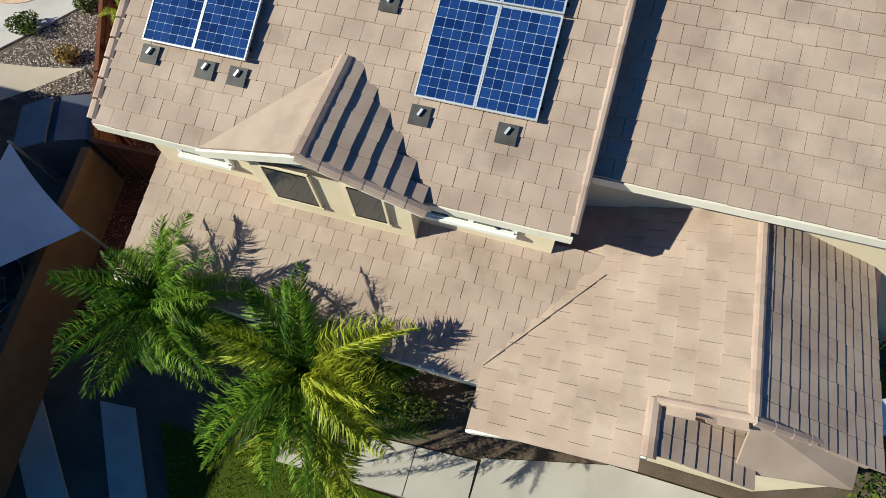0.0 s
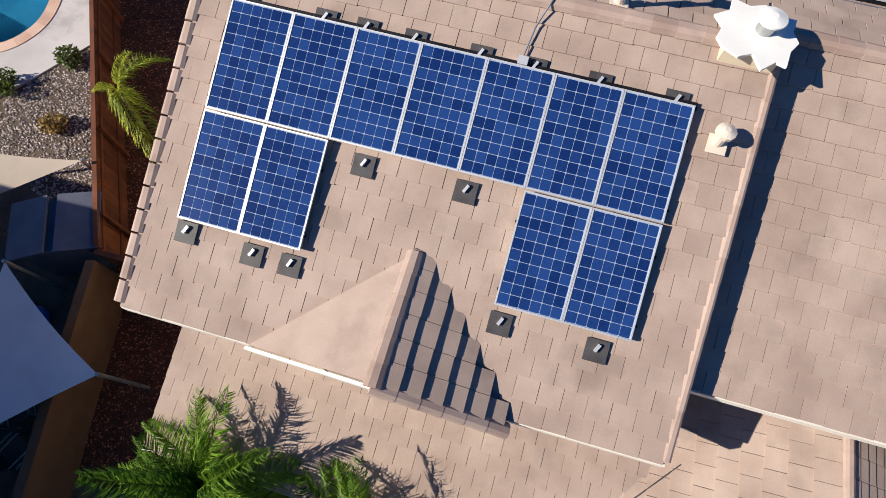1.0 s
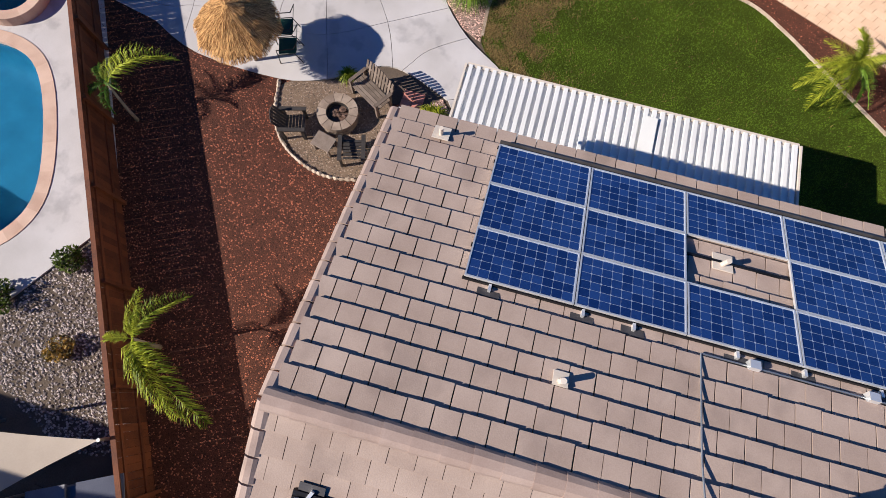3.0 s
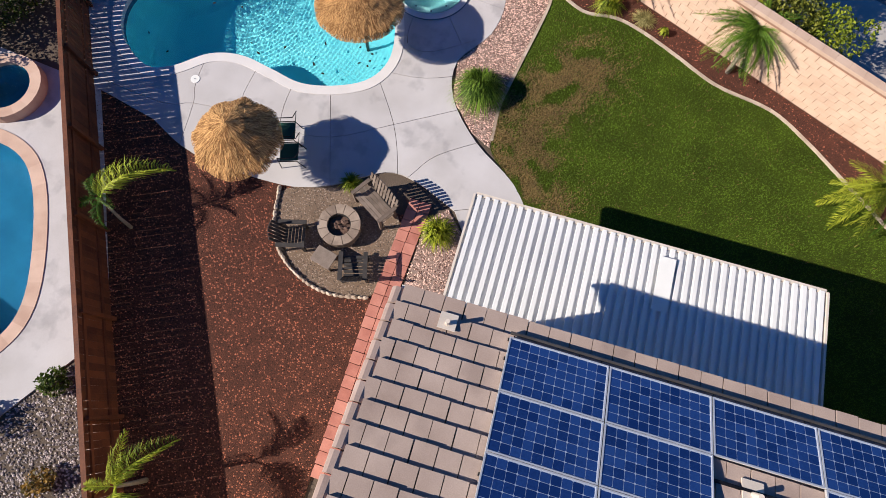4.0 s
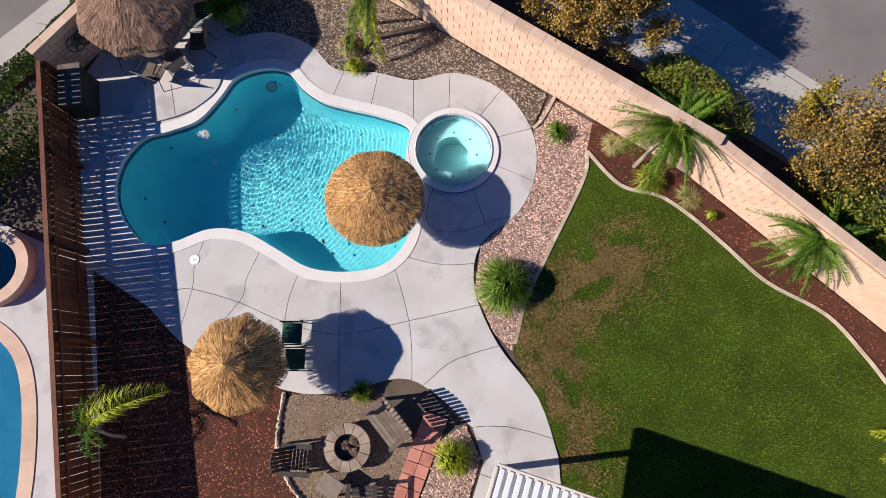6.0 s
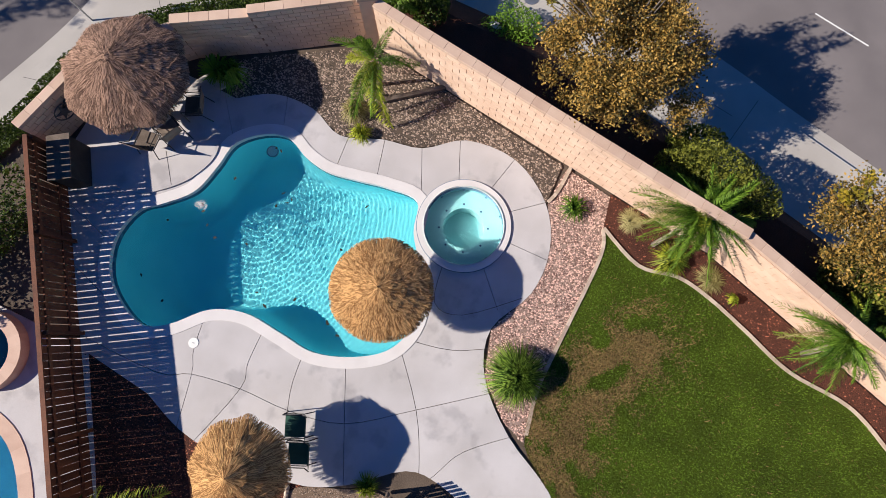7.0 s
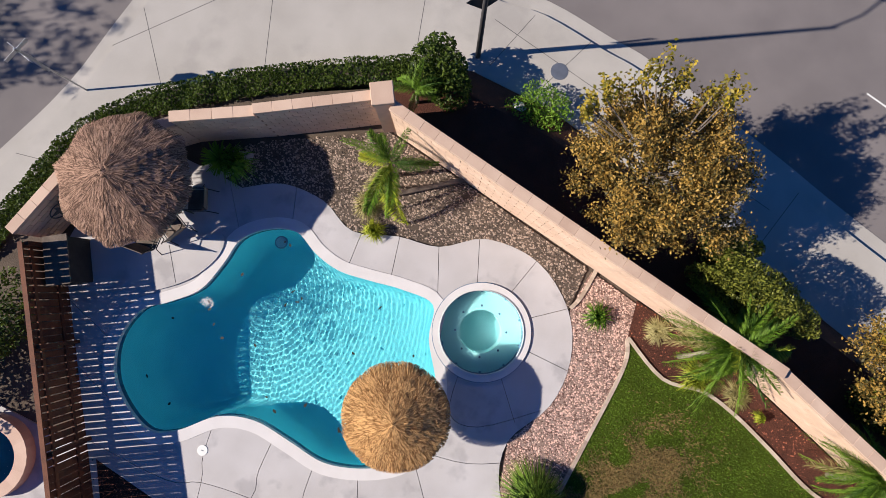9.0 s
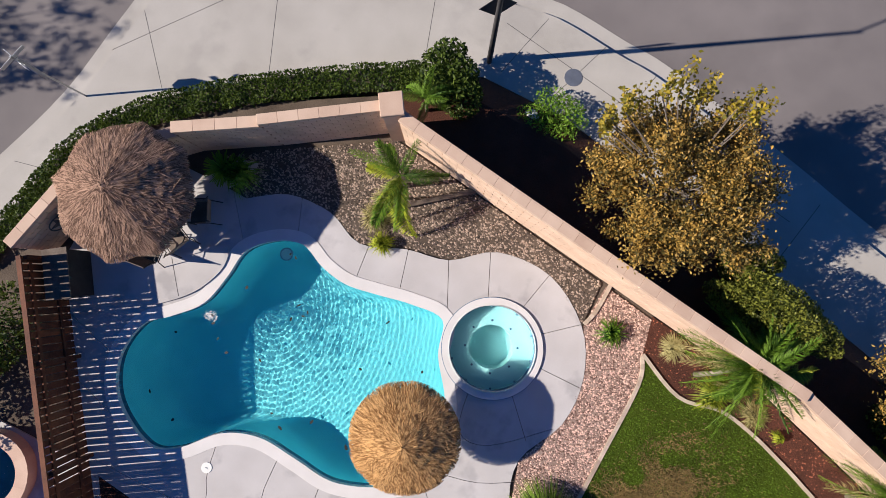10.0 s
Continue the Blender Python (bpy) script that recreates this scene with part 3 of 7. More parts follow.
# ---- house ----
RZ, RY, M, MB = 6.90, 9.62, 0.41, 0.35      # ridge height and line, front and back slope
XL, XR, YF, YB = -7.82, 0.38, 4.28, 14.55   # rakes and eaves of the main roof
DROP = 0.42                                  # the right roof lies lower in front
RR = RY + DROP / (M + MB)                    # its ridge, where it meets the back slope
front_z = lambda y, d=0.0: RZ - M * (RY - y) + d
back_z = lambda y, d=0.0: RZ - MB * (y - RY) + d
COS = 1 / math.sqrt(1 + M * M)
COSB = 1 / math.sqrt(1 + MB * MB)
house = thing("house", "two-storey stucco house with brown concrete tile roofs and solar panels", "house", (-3.6, 9.4, 0))


def slab(points, thick):
    """A flat plate over 3D points, thickened downwards."""
    bm = bmesh.new()
    hi = [bm.verts.new(p) for p in points]
    lo = [bm.verts.new((p[0], p[1], p[2] - thick)) for p in points]
    bm.faces.new(hi)
    bm.faces.new(lo[::-1])
    n = len(points)
    for i in range(n):
        bm.faces.new((hi[i], lo[i], lo[(i + 1) % n], hi[(i + 1) % n]))
    bmesh.ops.recalc_face_normals(bm, faces=bm.faces[:])
    return bm


def wall_box(x0, x1, y0, y1, z0, z1):
    return boxed(x0, x1, y0, y1, z0, z1)


def gable(x0, x1, y0, yr, y1, z0, ze0, zr, ze1):
    bm = bmesh.new()
    rows = [[bm.verts.new((x, y, z)) for y, z in ((y0, z0), (y0, ze0), (yr, zr), (y1, ze1), (y1, z0))] for x in (x0, x1)]
    bm.faces.new(rows[0])
    bm.faces.new(rows[1][::-1])
    for i in range(5):
        bm.faces.new((rows[0][i], rows[1][i], rows[1][(i + 1) % 5], rows[0][(i + 1) % 5]))
    bmesh.ops.recalc_face_normals(bm, faces=bm.faces[:])
    return bm


part("wall", gable(XL + 0.4, XR - 0.2, 4.62, RY, 14.15, 0, front_z(4.62, -0.2), RZ - 0.2, back_z(14.15, -0.2)), STUCCO, house)
part("wall", gable(XR - 0.2, 7.5, 5.85, RR, 14.15, 0, front_z(5.85, -DROP - 0.2), back_z(RR, -0.2), back_z(14.15, -0.2)), STUCCO, house)
part("wall", wall_box(-7.2, -0.1, 2.7, 4.6, 0, 2.5), STUCCO, house)
part("wall", wall_box(0.1, 5.1, 2.25, 5.85, 0, 2.5), STUCCO, house)
part("wall", wall_box(-5.0, -2.2, 4.3, 4.62, 2.4, 4.6), STUCCO, house, "cream bay wall below the dormer")
roof_front = part("roof", slab([(XL, YF, front_z(YF)), (XR, YF, front_z(YF)), (XR, RY, RZ), (XL, RY, RZ)], 0.12), FELT, house)
roof_back = part("roof", slab([(XL, RY, RZ), (XR, RY, RZ), (XR, YB, back_z(YB)), (XL, YB, back_z(YB))], 0.12), FELT, house)
roof_right = part("roof", slab([(XR - 0.15, 5.4, front_z(5.4, -DROP)), (7.9, 5.4, front_z(5.4, -DROP)), (7.9, RR, back_z(RR)), (XR - 0.15, RR, back_z(RR))], 0.12), FELT, house)
roof_right_back = part("roof", slab([(XR + 0.004, RR, back_z(RR)), (7.9, RR, back_z(RR)), (7.9, YB, back_z(YB)), (XR + 0.004, YB, back_z(YB))], 0.12), FELT, house)
part("gable_wall", gable(XR - 0.19, XR + 0.02, RY - 4.0, RY, RR, front_z(RY - 4.0, -DROP - 0.1), front_z(RY - 4.0, -0.03), RZ - 0.03, back_z(RR, -0.03)), STUCCO, house, "cream strip between the two roofs")
roof_low = part("roof", slab([(-7.6, 2.3, 2.61), (1.9, 2.3, 2.61), (1.9, 4.62, 3.225), (-7.6, 4.62, 3.225)], 0.1), FELT, house)
GX, GZ = 3.28, 4.05       # the garage ridge
gar_z = lambda x: GZ - 0.365 * (GX - x)
roof_garage = part("roof", slab([(-0.45, 1.5, gar_z(-0.45)), (2.1, 1.76, gar_z(2.1)), (2.1, 2.52, gar_z(2.1)), (GX, 2.52, GZ), (GX, 5.9, GZ), (-0.45, 5.9, gar_z(-0.45))], 0.1), CAP, house)
roof_garage_right = part("roof", slab([(GX, 2.52, GZ), (5.2, 2.5, 3.28), (5.6, 5.9, 3.12), (GX, 5.9, GZ)], 0.1), CAP, house)
roof_garage_small = part("roof", slab([(2.1, 1.76, gar_z(2.1)), (3.72, 1.88, 3.1), (3.62, 2.53, 3.14), (2.1, 2.53, gar_z(2.1))], 0.08), CAP, house)
roof_garage_hip = part("roof", slab([(GX, 2.52, GZ), (3.45, 1.95, 3.12), (5.15, 2.2, 2.98), (5.1, 2.6, 3.25)], 0.06), TILE, house)
bm = bmesh.new()
v = [bm.verts.new(p) for p in ((2.12, 2.5, gar_z(2.1) - 0.05), (3.6, 2.5, 3.05), (GX, 2.5, GZ - 0.04), (2.12, 2.6, gar_z(2.1) - 0.05), (3.6, 2.6, 3.05), (GX, 2.6, GZ - 0.04))]
for f in ((0, 1, 2), (5, 4, 3), (0, 3, 4, 1), (1, 4, 5, 2), (2, 5, 3, 0)):
    bm.faces.new([v[i] for i in f])
part("gable_wall", bm, CAP, house, "brown strip below the garage rake")
DX, DZ = -3.70, 5.46     # the dormer ridge
dormer_left = part("roof", slab([(DX, 4.1, DZ), (DX, 6.0, DZ), (-5.72, 4.2, 4.78)], 0.05), TILE, house)
dormer_right = part("roof", slab([(DX, 4.1, DZ), (-1.9, 4.1, 4.74), (DX, 6.0, DZ)], 0.05), FELT, house)
bm = bmesh.new()
v = [bm.verts.new(p) for p in ((-5.4, 4.3, 4.6), (-2.1, 4.3, 4.6), (DX, 4.3, DZ - 0.12), (-5.4, 4.5, 4.6), (-2.1, 4.5, 4.6), (DX, 4.5, DZ - 0.12))]
for f in ((0, 1, 2), (5, 4, 3), (0, 3, 4, 1), (1, 4, 5, 2), (2, 5, 3, 0)):
    bm.faces.new([v[i] for i in f])
part("gable_wall", bm, STUCCO, house)
for a, b in (((XL, YF - 0.05, front_z(YF, -0.1)), (-5.72, YF - 0.05, front_z(YF, -0.1))), ((-1.9, YF - 0.05, front_z(YF, -0.1)), (XR, YF - 0.05, front_z(YF, -0.1))),
             ((XR + 0.1, 5.35, front_z(5.4, -DROP - 0.11)), (7.9, 5.35, front_z(5.4, -DROP - 0.11))), ((XL, YB + 0.05, back_z(YB, -0.1)), (7.9, YB + 0.05, back_z(YB, -0.1))),
             ((-7.6, 2.25, 2.54), (-0.45, 2.25, 2.54)), ((-0.45, 1.45, gar_z(-0.45) - 0.08), (2.1, 1.71, gar_z(2.1) - 0.08)), ((-5.75, 4.15, 4.68), (DX, 4.05, DZ - 0.09)), ((DX, 4.05, DZ - 0.09), (-1.85, 4.05, 4.64))):
    bm = bmesh.new()
    beam(bm, a, b, 0.05, 0.16)
    part("fascia", bm, FASCIA, house, "off-white fascia board")


def window(x, z, w, h, y, panes=2, trim=WHITE, bar=0.14):
    win = part("window", boxed(x, x + w, y - 0.03, y + 0.05, z, z + h), GLASS, house, "white-framed window with dark glass")
    bm = bmesh.new()
    for a, b in (((x, y, z), (x + w, y, z)), ((x, y, z + h), (x + w, y, z + h))):
        beam(bm, a, b, bar, 0.08)
    for i in range(panes + 1):
        beam(bm, (x + w * i / panes, y, z), (x + w * i / panes, y, z + h), bar * 0.7, 0.08, up=(0, 1, 0))
    part("frame", bm, trim, win)
    part("sill", boxed(x - 0.05, x + w + 0.05, y - bar * 0.8, y, z - 0.08, z), trim, win)


window(-6.8, 3.75, 1.0, 0.7, 4.6)
window(-2.0, 3.75, 1.5, 0.7, 4.6)
window(-4.75, 3.6, 0.85, 0.95, 4.28, 1, STUCCO, 0.06)
window(-3.25, 3.6, 0.62, 0.95, 4.28, 1, STUCCO, 0.06)


def tile_mesh(w, l, h):
    v = [(0, 0, 0.012), (w, 0, 0.012), (w, l, -0.004), (0, l, -0.004), (0.002, 0.003, h), (w - 0.002, 0.003, h), (w - 0.002, l, 0.018), (0.002, l, 0.018)]
    return v, [(3, 2, 1, 0), (4, 5, 6, 7), (0, 1, 5, 4), (1, 2, 6, 5), (2, 3, 7, 6), (3, 0, 4, 7)]


def tiles(roof, origin, along, up, wide, long, keep, seed, single=300, w=0.34, course=0.322, bond=0.5, h=0.042, gap=0.004):
    """Courses of flat concrete tiles on a slope: the first ones as pieces of their own, the rest joined."""
    rng = random.Random(seed)
    along, up = Vector(along).normalized(), Vector(up).normalized()
    nrm = along.cross(up)
    tv, tf = tile_mesh(w - gap, course + 0.06, h)
    me = raw_mesh("tile", tv, tf, TILE)
    spots = []
    for r in range(int(long / course + 0.5)):
        for c in range(-1, int(wide / w) + 3):
            u, t = c * w + (r % 2) * w * bond + rng.uniform(-0.35, 0.35) * gap, r * course + rng.uniform(-0.008, 0.008)
            cutw = 1.0
            if u < -0.06 and u + w > 0.1:
                cutw, u = (u + w) / w, 0.0
            elif u + w > wide + 0.06 and u < wide - 0.1:
                cutw = (wide - u) / w
            if u < -0.06 or u > wide - 0.1 or not keep(u + w * cutw / 2, t + course / 2):
                continue
            p = Vector(origin) + along * u + up * t + nrm * rng.uniform(0, 0.004)
            spots.append(Matrix.Translation(p) @ Matrix((along, up, nrm)).transposed().to_4x4() @ pose(0, 0, 0, rng.uniform(-0.4, 0.4), rng.uniform(-0.4, 0.4), rng.uniform(-0.25, 0.25)) @ Matrix.Diagonal((cutw, 1, 1, 1)))
    mid = Vector(origin) + along * wide / 2 + up * long / 2
    spots.sort(key=lambda m: (m.translation - mid).length)
    for m in spots[:single]:
        ob = new("tile", me)
        ob.parent, ob.matrix_basis = roof, m
    V, F = [], []
    for m in spots[single:]:
        k = len(V)
        V += [tuple(m @ Vector(q)) for q in tv]
        F += [tuple(i + k for i in f) for f in tf]
    if V:
        ob = new("tiles", raw_mesh("tiles", V, F, TILE))
        ob.parent = roof
        tagged(ob, kind="stuff")


def caps(a, b, n, parent, w=0.26, mat=CAP, over=1.08):
    """Overlapping rounded ridge tiles from a to b."""
    a, b = Vector(a), Vector(b)
    step = (b - a) / n
    for i in range(n):
        bm = bmesh.new()
        p, q = a + step * i, a + step * (i + over)
        d = step.normalized()
        s = d.cross(Vector((0, 0, 1))).normalized()
        u = s.cross(d)
        rows = []
        for c, k in ((p, 1.06), (q, 0.96)):
            rows.append([bm.verts.new(c + s * x * w * k + u * z * w * k) for x, z in ((-0.55, -0.22), (-0.45, 0.06), (-0.2, 0.2), (0.2, 0.2), (0.45, 0.06), (0.55, -0.22))])
        for j in range(5):
            bm.faces.new((rows[0][j], rows[0][j + 1], rows[1][j + 1], rows[1][j]))
        bm.faces.new(rows[0][::-1])
        bm.faces.new(rows[1])
        part("ridge_tile", bm, mat, parent, smooth=False)


LONG = (RY - YF) / COS
LONGB = (YB - RY) / COSB
caps((XL - 0.05, RY, RZ + 0.05), (XR + 0.05, RY, RZ + 0.05), 23, roof_front)
caps((XR + 0.1, RR, back_z(RR, 0.05)), (7.9, RR, back_z(RR, 0.05)), 20, roof_right)
for y0, y1, zf, owner in ((YF, RY, front_z, roof_front), (YB, RY, back_z, roof_back)):
    caps((XL - 0.03, y0, zf(y0, 0.03)), (XL - 0.03, y1, zf(y1, 0.03)), 16, owner, 0.19, over=0.91)
caps((XR - 0.01, YF, front_z(YF, 0.03)), (XR - 0.01, RY, front_z(RY, 0.03)), 16, roof_front, 0.13)
caps((DX, 4.05, DZ + 0.03), (DX, 5.98, DZ + 0.03), 6, dormer_left, 0.24)
caps((-1.8, 4.07, 4.76), (DX, 4.07, DZ + 0.02), 6, dormer_right, 0.2)
caps((GX, 5.9, GZ + 0.03), (GX, 2.52, GZ + 0.03), 10, roof_garage, 0.15)
caps((GX, 2.52, GZ + 0.03), (5.1, 2.62, 3.3), 6, roof_garage_hip, 0.16)
caps((2.1, 1.7, gar_z(2.1) + 0.04), (2.1, 2.52, gar_z(2.1) + 0.04), 3, roof_garage, 0.2)
caps((2.1, 2.52, gar_z(2.1) + 0.05), (GX, 2.52, GZ + 0.04), 4, roof_garage, 0.12)

valley = bmesh.new()
beam(valley, (-0.47, 2.53, gar_z(-0.47) + 0.045), (1.15, 4.45, gar_z(1.15) + 0.045), 0.014, 0.02)
part("valley_flashing", valley, FLASH, roof_garage, "dark metal valley flashing")

# ---- solar panels ----


def solar_panel(w, l, nx, ny):
    """A framed module at the origin: w across, l up the slope, lying in its own plane."""
    p = thing("solar_panel", "dark blue solar panel in a thin silver frame", "solar panel")
    part("backsheet", boxed(0.01, w - 0.01, 0.01, l - 0.01, 0.01, 0.03), SHEET, p)
    cw, cl = (w - 0.06) / nx, (l - 0.06) / ny
    hx, hy, c = cw / 2 - 0.004, cl / 2 - 0.004, 0.012
    cell = mesh_of("cell", prism([(c - hx, -hy), (hx - c, -hy), (hx, c - hy), (hx, hy - c), (hx - c, hy), (c - hx, hy), (-hx, hy - c), (-hx, c - hy)], 0.0302, 0.0325), CELL)
    for i in range(nx):
        for j in range(ny):
            part("cell", cell, CELL, p).matrix_basis = Matrix.Translation((0.03 + (i + 0.5) * cw, 0.03 + (j + 0.5) * cl, 0))
    for x0, x1, y0, y1 in ((0, w, 0, 0.022), (0, w, l - 0.022, l), (0, 0.022, 0.022, l - 0.022), (w - 0.022, w, 0.022, l - 0.022)):
        part("frame_bar", boxed(x0, x1, y0, y1, 0, 0.042), ALU, p)
    return p


def on_front(x, y, d=0.13):
    return pose(x, y, front_z(y, d), math.degrees(math.atan(M)))


def on_back(x, y, d=0.13):
    return pose(x, y, back_z(y, d), -math.degrees(math.atan(MB)))


PW, PL = 0.95, 1.63
first = solar_panel(PW, PL, 6, 10)
spots = [(-7.22 + 0.955 * i, 8.64) for i in range(7)] + [(-7.22 + 0.955 * i, 7.11) for i in (0, 1, 5, 6)]
for i, (x, y) in enumerate(spots):
    m = on_front(x, y - PL * COS)
    if i:
        copy_thing(first, m)
    else:
        first.matrix_basis = m
tagged(first, group="front roof solar panels")
BW, BL = 1.53, 0.862
second = solar_panel(BW, BL, 10, 6)
k = 0
for r in range(3):
    for c in range(7):
        if (r, c) == (1, 2):
            continue
        x, y = -5.98 + 1.545 * c, 11.80 + r * 0.822
        m = on_back(x, y)
        if k:
            copy_thing(second, m)
        else:
            second.matrix_basis = m
        k += 1

# ---- patio cover ----
cover = thing("patio_cover", "white ribbed steel patio cover against the back of the house", "patio cover", (-3.3, 16, 0))
CX0, CX1, CY0, CY1 = -7.20, 0.56, 14.17, 17.55
cover_z = lambda y: 2.58 - 0.05 * (y - CY0)
NR = 41
rw = (CX1 - CX0) / NR


def rib_mesh():
    bm = bmesh.new()
    prof = [(0, 0.0), (0.042, 0.0), (0.05, 0.075), (rw - 0.05, 0.075), (rw - 0.042, 0.0), (rw, 0.0)]
    rows = [[bm.verts.new((x, y, z + cover_z(y))) for x, z in prof] for y in (CY0, CY1)]
    for i in range(5):
        bm.faces.new((rows[0][i], rows[0][i + 1], rows[1][i + 1], rows[1][i]))
    r = bmesh.ops.extrude_face_region(bm, geom=bm.faces[:])
    bmesh.ops.translate(bm, verts=[g for g in r["geom"] if isinstance(g, bmesh.types.BMVert)], vec=(0, 0, -0.006))
    bmesh.ops.recalc_face_normals(bm, faces=bm.faces[:])
    return mesh_of("rib_panel", bm, CORR)


RIB = rib_mesh()
for i in range(NR):
    ob = part("rib_panel", RIB, CORR, cover)
    ob.matrix_basis = Matrix.Translation((CX0 + i * rw, 0, 0))
bm = bmesh.new()
beam(bm, (CX0, CY1 + 0.02, cover_z(CY1) - 0.02), (CX1, CY1 + 0.02, cover_z(CY1) - 0.02), 0.09, 0.14)
part("gutter", bm, PIPE, cover, "cream gutter along the outer edge")
bm = bmesh.new()
beam(bm, (CX0 - 0.03, CY0, cover_z(CY0) + 0.01), (CX0 - 0.03, CY1, cover_z(CY1) + 0.01), 0.05, 0.13)
part("side_trim", bm, PIPE, cover, "cream edge trim")
bm = bmesh.new()
beam(bm, (CX1 + 0.03, CY0, cover_z(CY0) + 0.01), (CX1 + 0.03, CY1, cover_z(CY1) + 0.01), 0.05, 0.13)
part("side_trim", bm, PIPE, cover, "cream edge trim")
bm = bmesh.new()
beam(bm, (CX0 + 0.2, CY1 - 0.3, cover_z(CY1) - 0.12), (CX1 - 0.2, CY1 - 0.3, cover_z(CY1) - 0.12), 0.1, 0.18)
part("header_beam", bm, PIPE, cover)
for x in (CX0 + 0.5, -3.3, CX1 - 0.5):
    part("post", boxed(x - 0.06, x + 0.06, CY1 - 0.36, CY1 - 0.24, 0, cover_z(CY1) - 0.1), PIPE, cover)
part("patch_sheet", boxed(-3.02, -2.68, 16.1, 17.3, 2.545, 2.56), WHITE, cover, "flat white patch sheet screwed over the ribs")

# ---- garden walls and fence ----


def block_wall(name, p, q, h, thick, label, side=1, single=300, seed=0, cw=0.40, ch=0.19, bed=0.0025):
    """A block wall from p to q, its blocks proud of the mortar on the given side, and a cap course."""
    rng = random.Random(seed)
    p, q = Vector((*p, 0)), Vector((*q, 0))
    d = (q - p).normalized()
    length = (q - p).length
    nrm = Vector((-d.y, d.x, 0)) * side
    w = thing(name, label, "garden wall", tuple(p), kind="structure")
    m = Matrix.Translation(p) @ Matrix((d, nrm, d.cross(nrm))).transposed().to_4x4()
    up = 1 if d.cross(nrm).z > 0 else -1
    zz = lambda a, b: (a, b) if up > 0 else (-b, -a)
    part("core", boxed(0, length, -thick + 0.02, -0.02, *zz(-1.0, h), m=m), MORTAR, w)
    bl = boxed(0.0085, cw - 0.0085, -0.03, 0.0, *zz(bed, ch - bed))
    me = mesh_of("block", bl, BLOCK)
    rows = int(h / ch)
    spots = []
    for r in range(rows):
        u = -cw / 2 if r % 2 else 0.0
        while u < length - 0.05:
            a, b = max(u, 0.0), min(u + cw, length)
            spots.append((a, r * ch, (b - a) / cw))
            u += cw
    spots.sort(key=lambda s: -s[1])
    V, F = [], []
    for i, (u, z, wide) in enumerate(spots):
        mm = m @ Matrix.Translation((u, rng.uniform(-0.003, 0.004), z * up)) @ Matrix.Diagonal((wide, 1, 1, 1))
        if i < single:
            ob = part("block", me, BLOCK, w)
            ob.matrix_basis = mm
        else:
            k = len(V)
            V += [tuple(mm @ v.co) for v in me.vertices]
            F += [tuple(j + k for j in f.vertices) for f in me.polygons]
    if V:
        tagged(part("blocks", raw_mesh("blocks", V, F, BLOCK), BLOCK, w), kind="stuff")
    n = max(1, int(length / 0.4))
    cm = mesh_of("cap_block", boxed(0.0015, length / n - 0.0015, -thick - 0.02, 0.02, *zz(h, h + 0.1), bevel=0.006), CAPBLOCK)
    for i in range(n):
        ob = part("cap_block", cm, CAPBLOCK, w)
        ob.matrix_basis = m @ Matrix.Translation((i * length / n, 0, 0))
    return w


block_wall("garden_wall", (-4.2, 26.1), (-14.2, 28.75), 1.90, 0.22, "tan block garden wall with a pale cap along the street", side=1, seed=1)
block_wall("garden_wall", (12.0, 18.9), (-4.2, 26.1), 1.80, 0.22, "tan block garden wall continuing along the lawn", side=1, single=0, seed=2)
block_wall("garden_wall", (-14.65, 28.88), (-17.1, 27.65), 1.75, 0.2, "tan block wall with a stepped top behind the stone bed", side=1, single=200, seed=3, cw=0.30, ch=0.145, bed=0.007)
block_wall("garden_wall", (-17.1, 27.65), (-18.9, 26.85), 1.6, 0.22, "tan block wall beside the large thatched umbrella", side=1, single=60, seed=4, cw=0.30, ch=0.145, bed=0.007)
block_wall("garden_wall", (-18.9, 26.85), (-20.6, 25.6), 1.32, 0.22, "tan block wall in shade behind the seating", side=1, single=60, seed=5, cw=0.30, ch=0.145, bed=0.007)
block_wall("garden_wall", (-20.6, 25.6), (-21.45, 23.2), 1.32, 0.22, "tan block wall at the corner by the fence", side=1, single=60, seed=6, cw=0.30, ch=0.145, bed=0.007)
pillar = thing("wall_pillar", "square tan block pillar with a cap at the wall corner", "pillar", (-14.45, 28.95, 0))
part("shaft", boxed(-0.22, 0.22, -0.22, 0.22, -0.9, 2.08, m=pose(-14.43, 28.98, 0, 0, 0, 26)), BLOCK, pillar)
part("cap", boxed(-0.26, 0.26, -0.26, 0.26, 2.08, 2.2, bevel=0.015, m=pose(-14.43, 28.98, 0, 0, 0, 26)), CAPBLOCK, pillar)

FENCEDARK = material("brown render", (0.10, 0.05, 0.026), (0.17, 0.09, 0.05), 2, 40, 0.3, 0.9, 0.3)
FA, FB = Vector((-21.2, 23.1, 0)), Vector((-11.1, 5.55, 0))


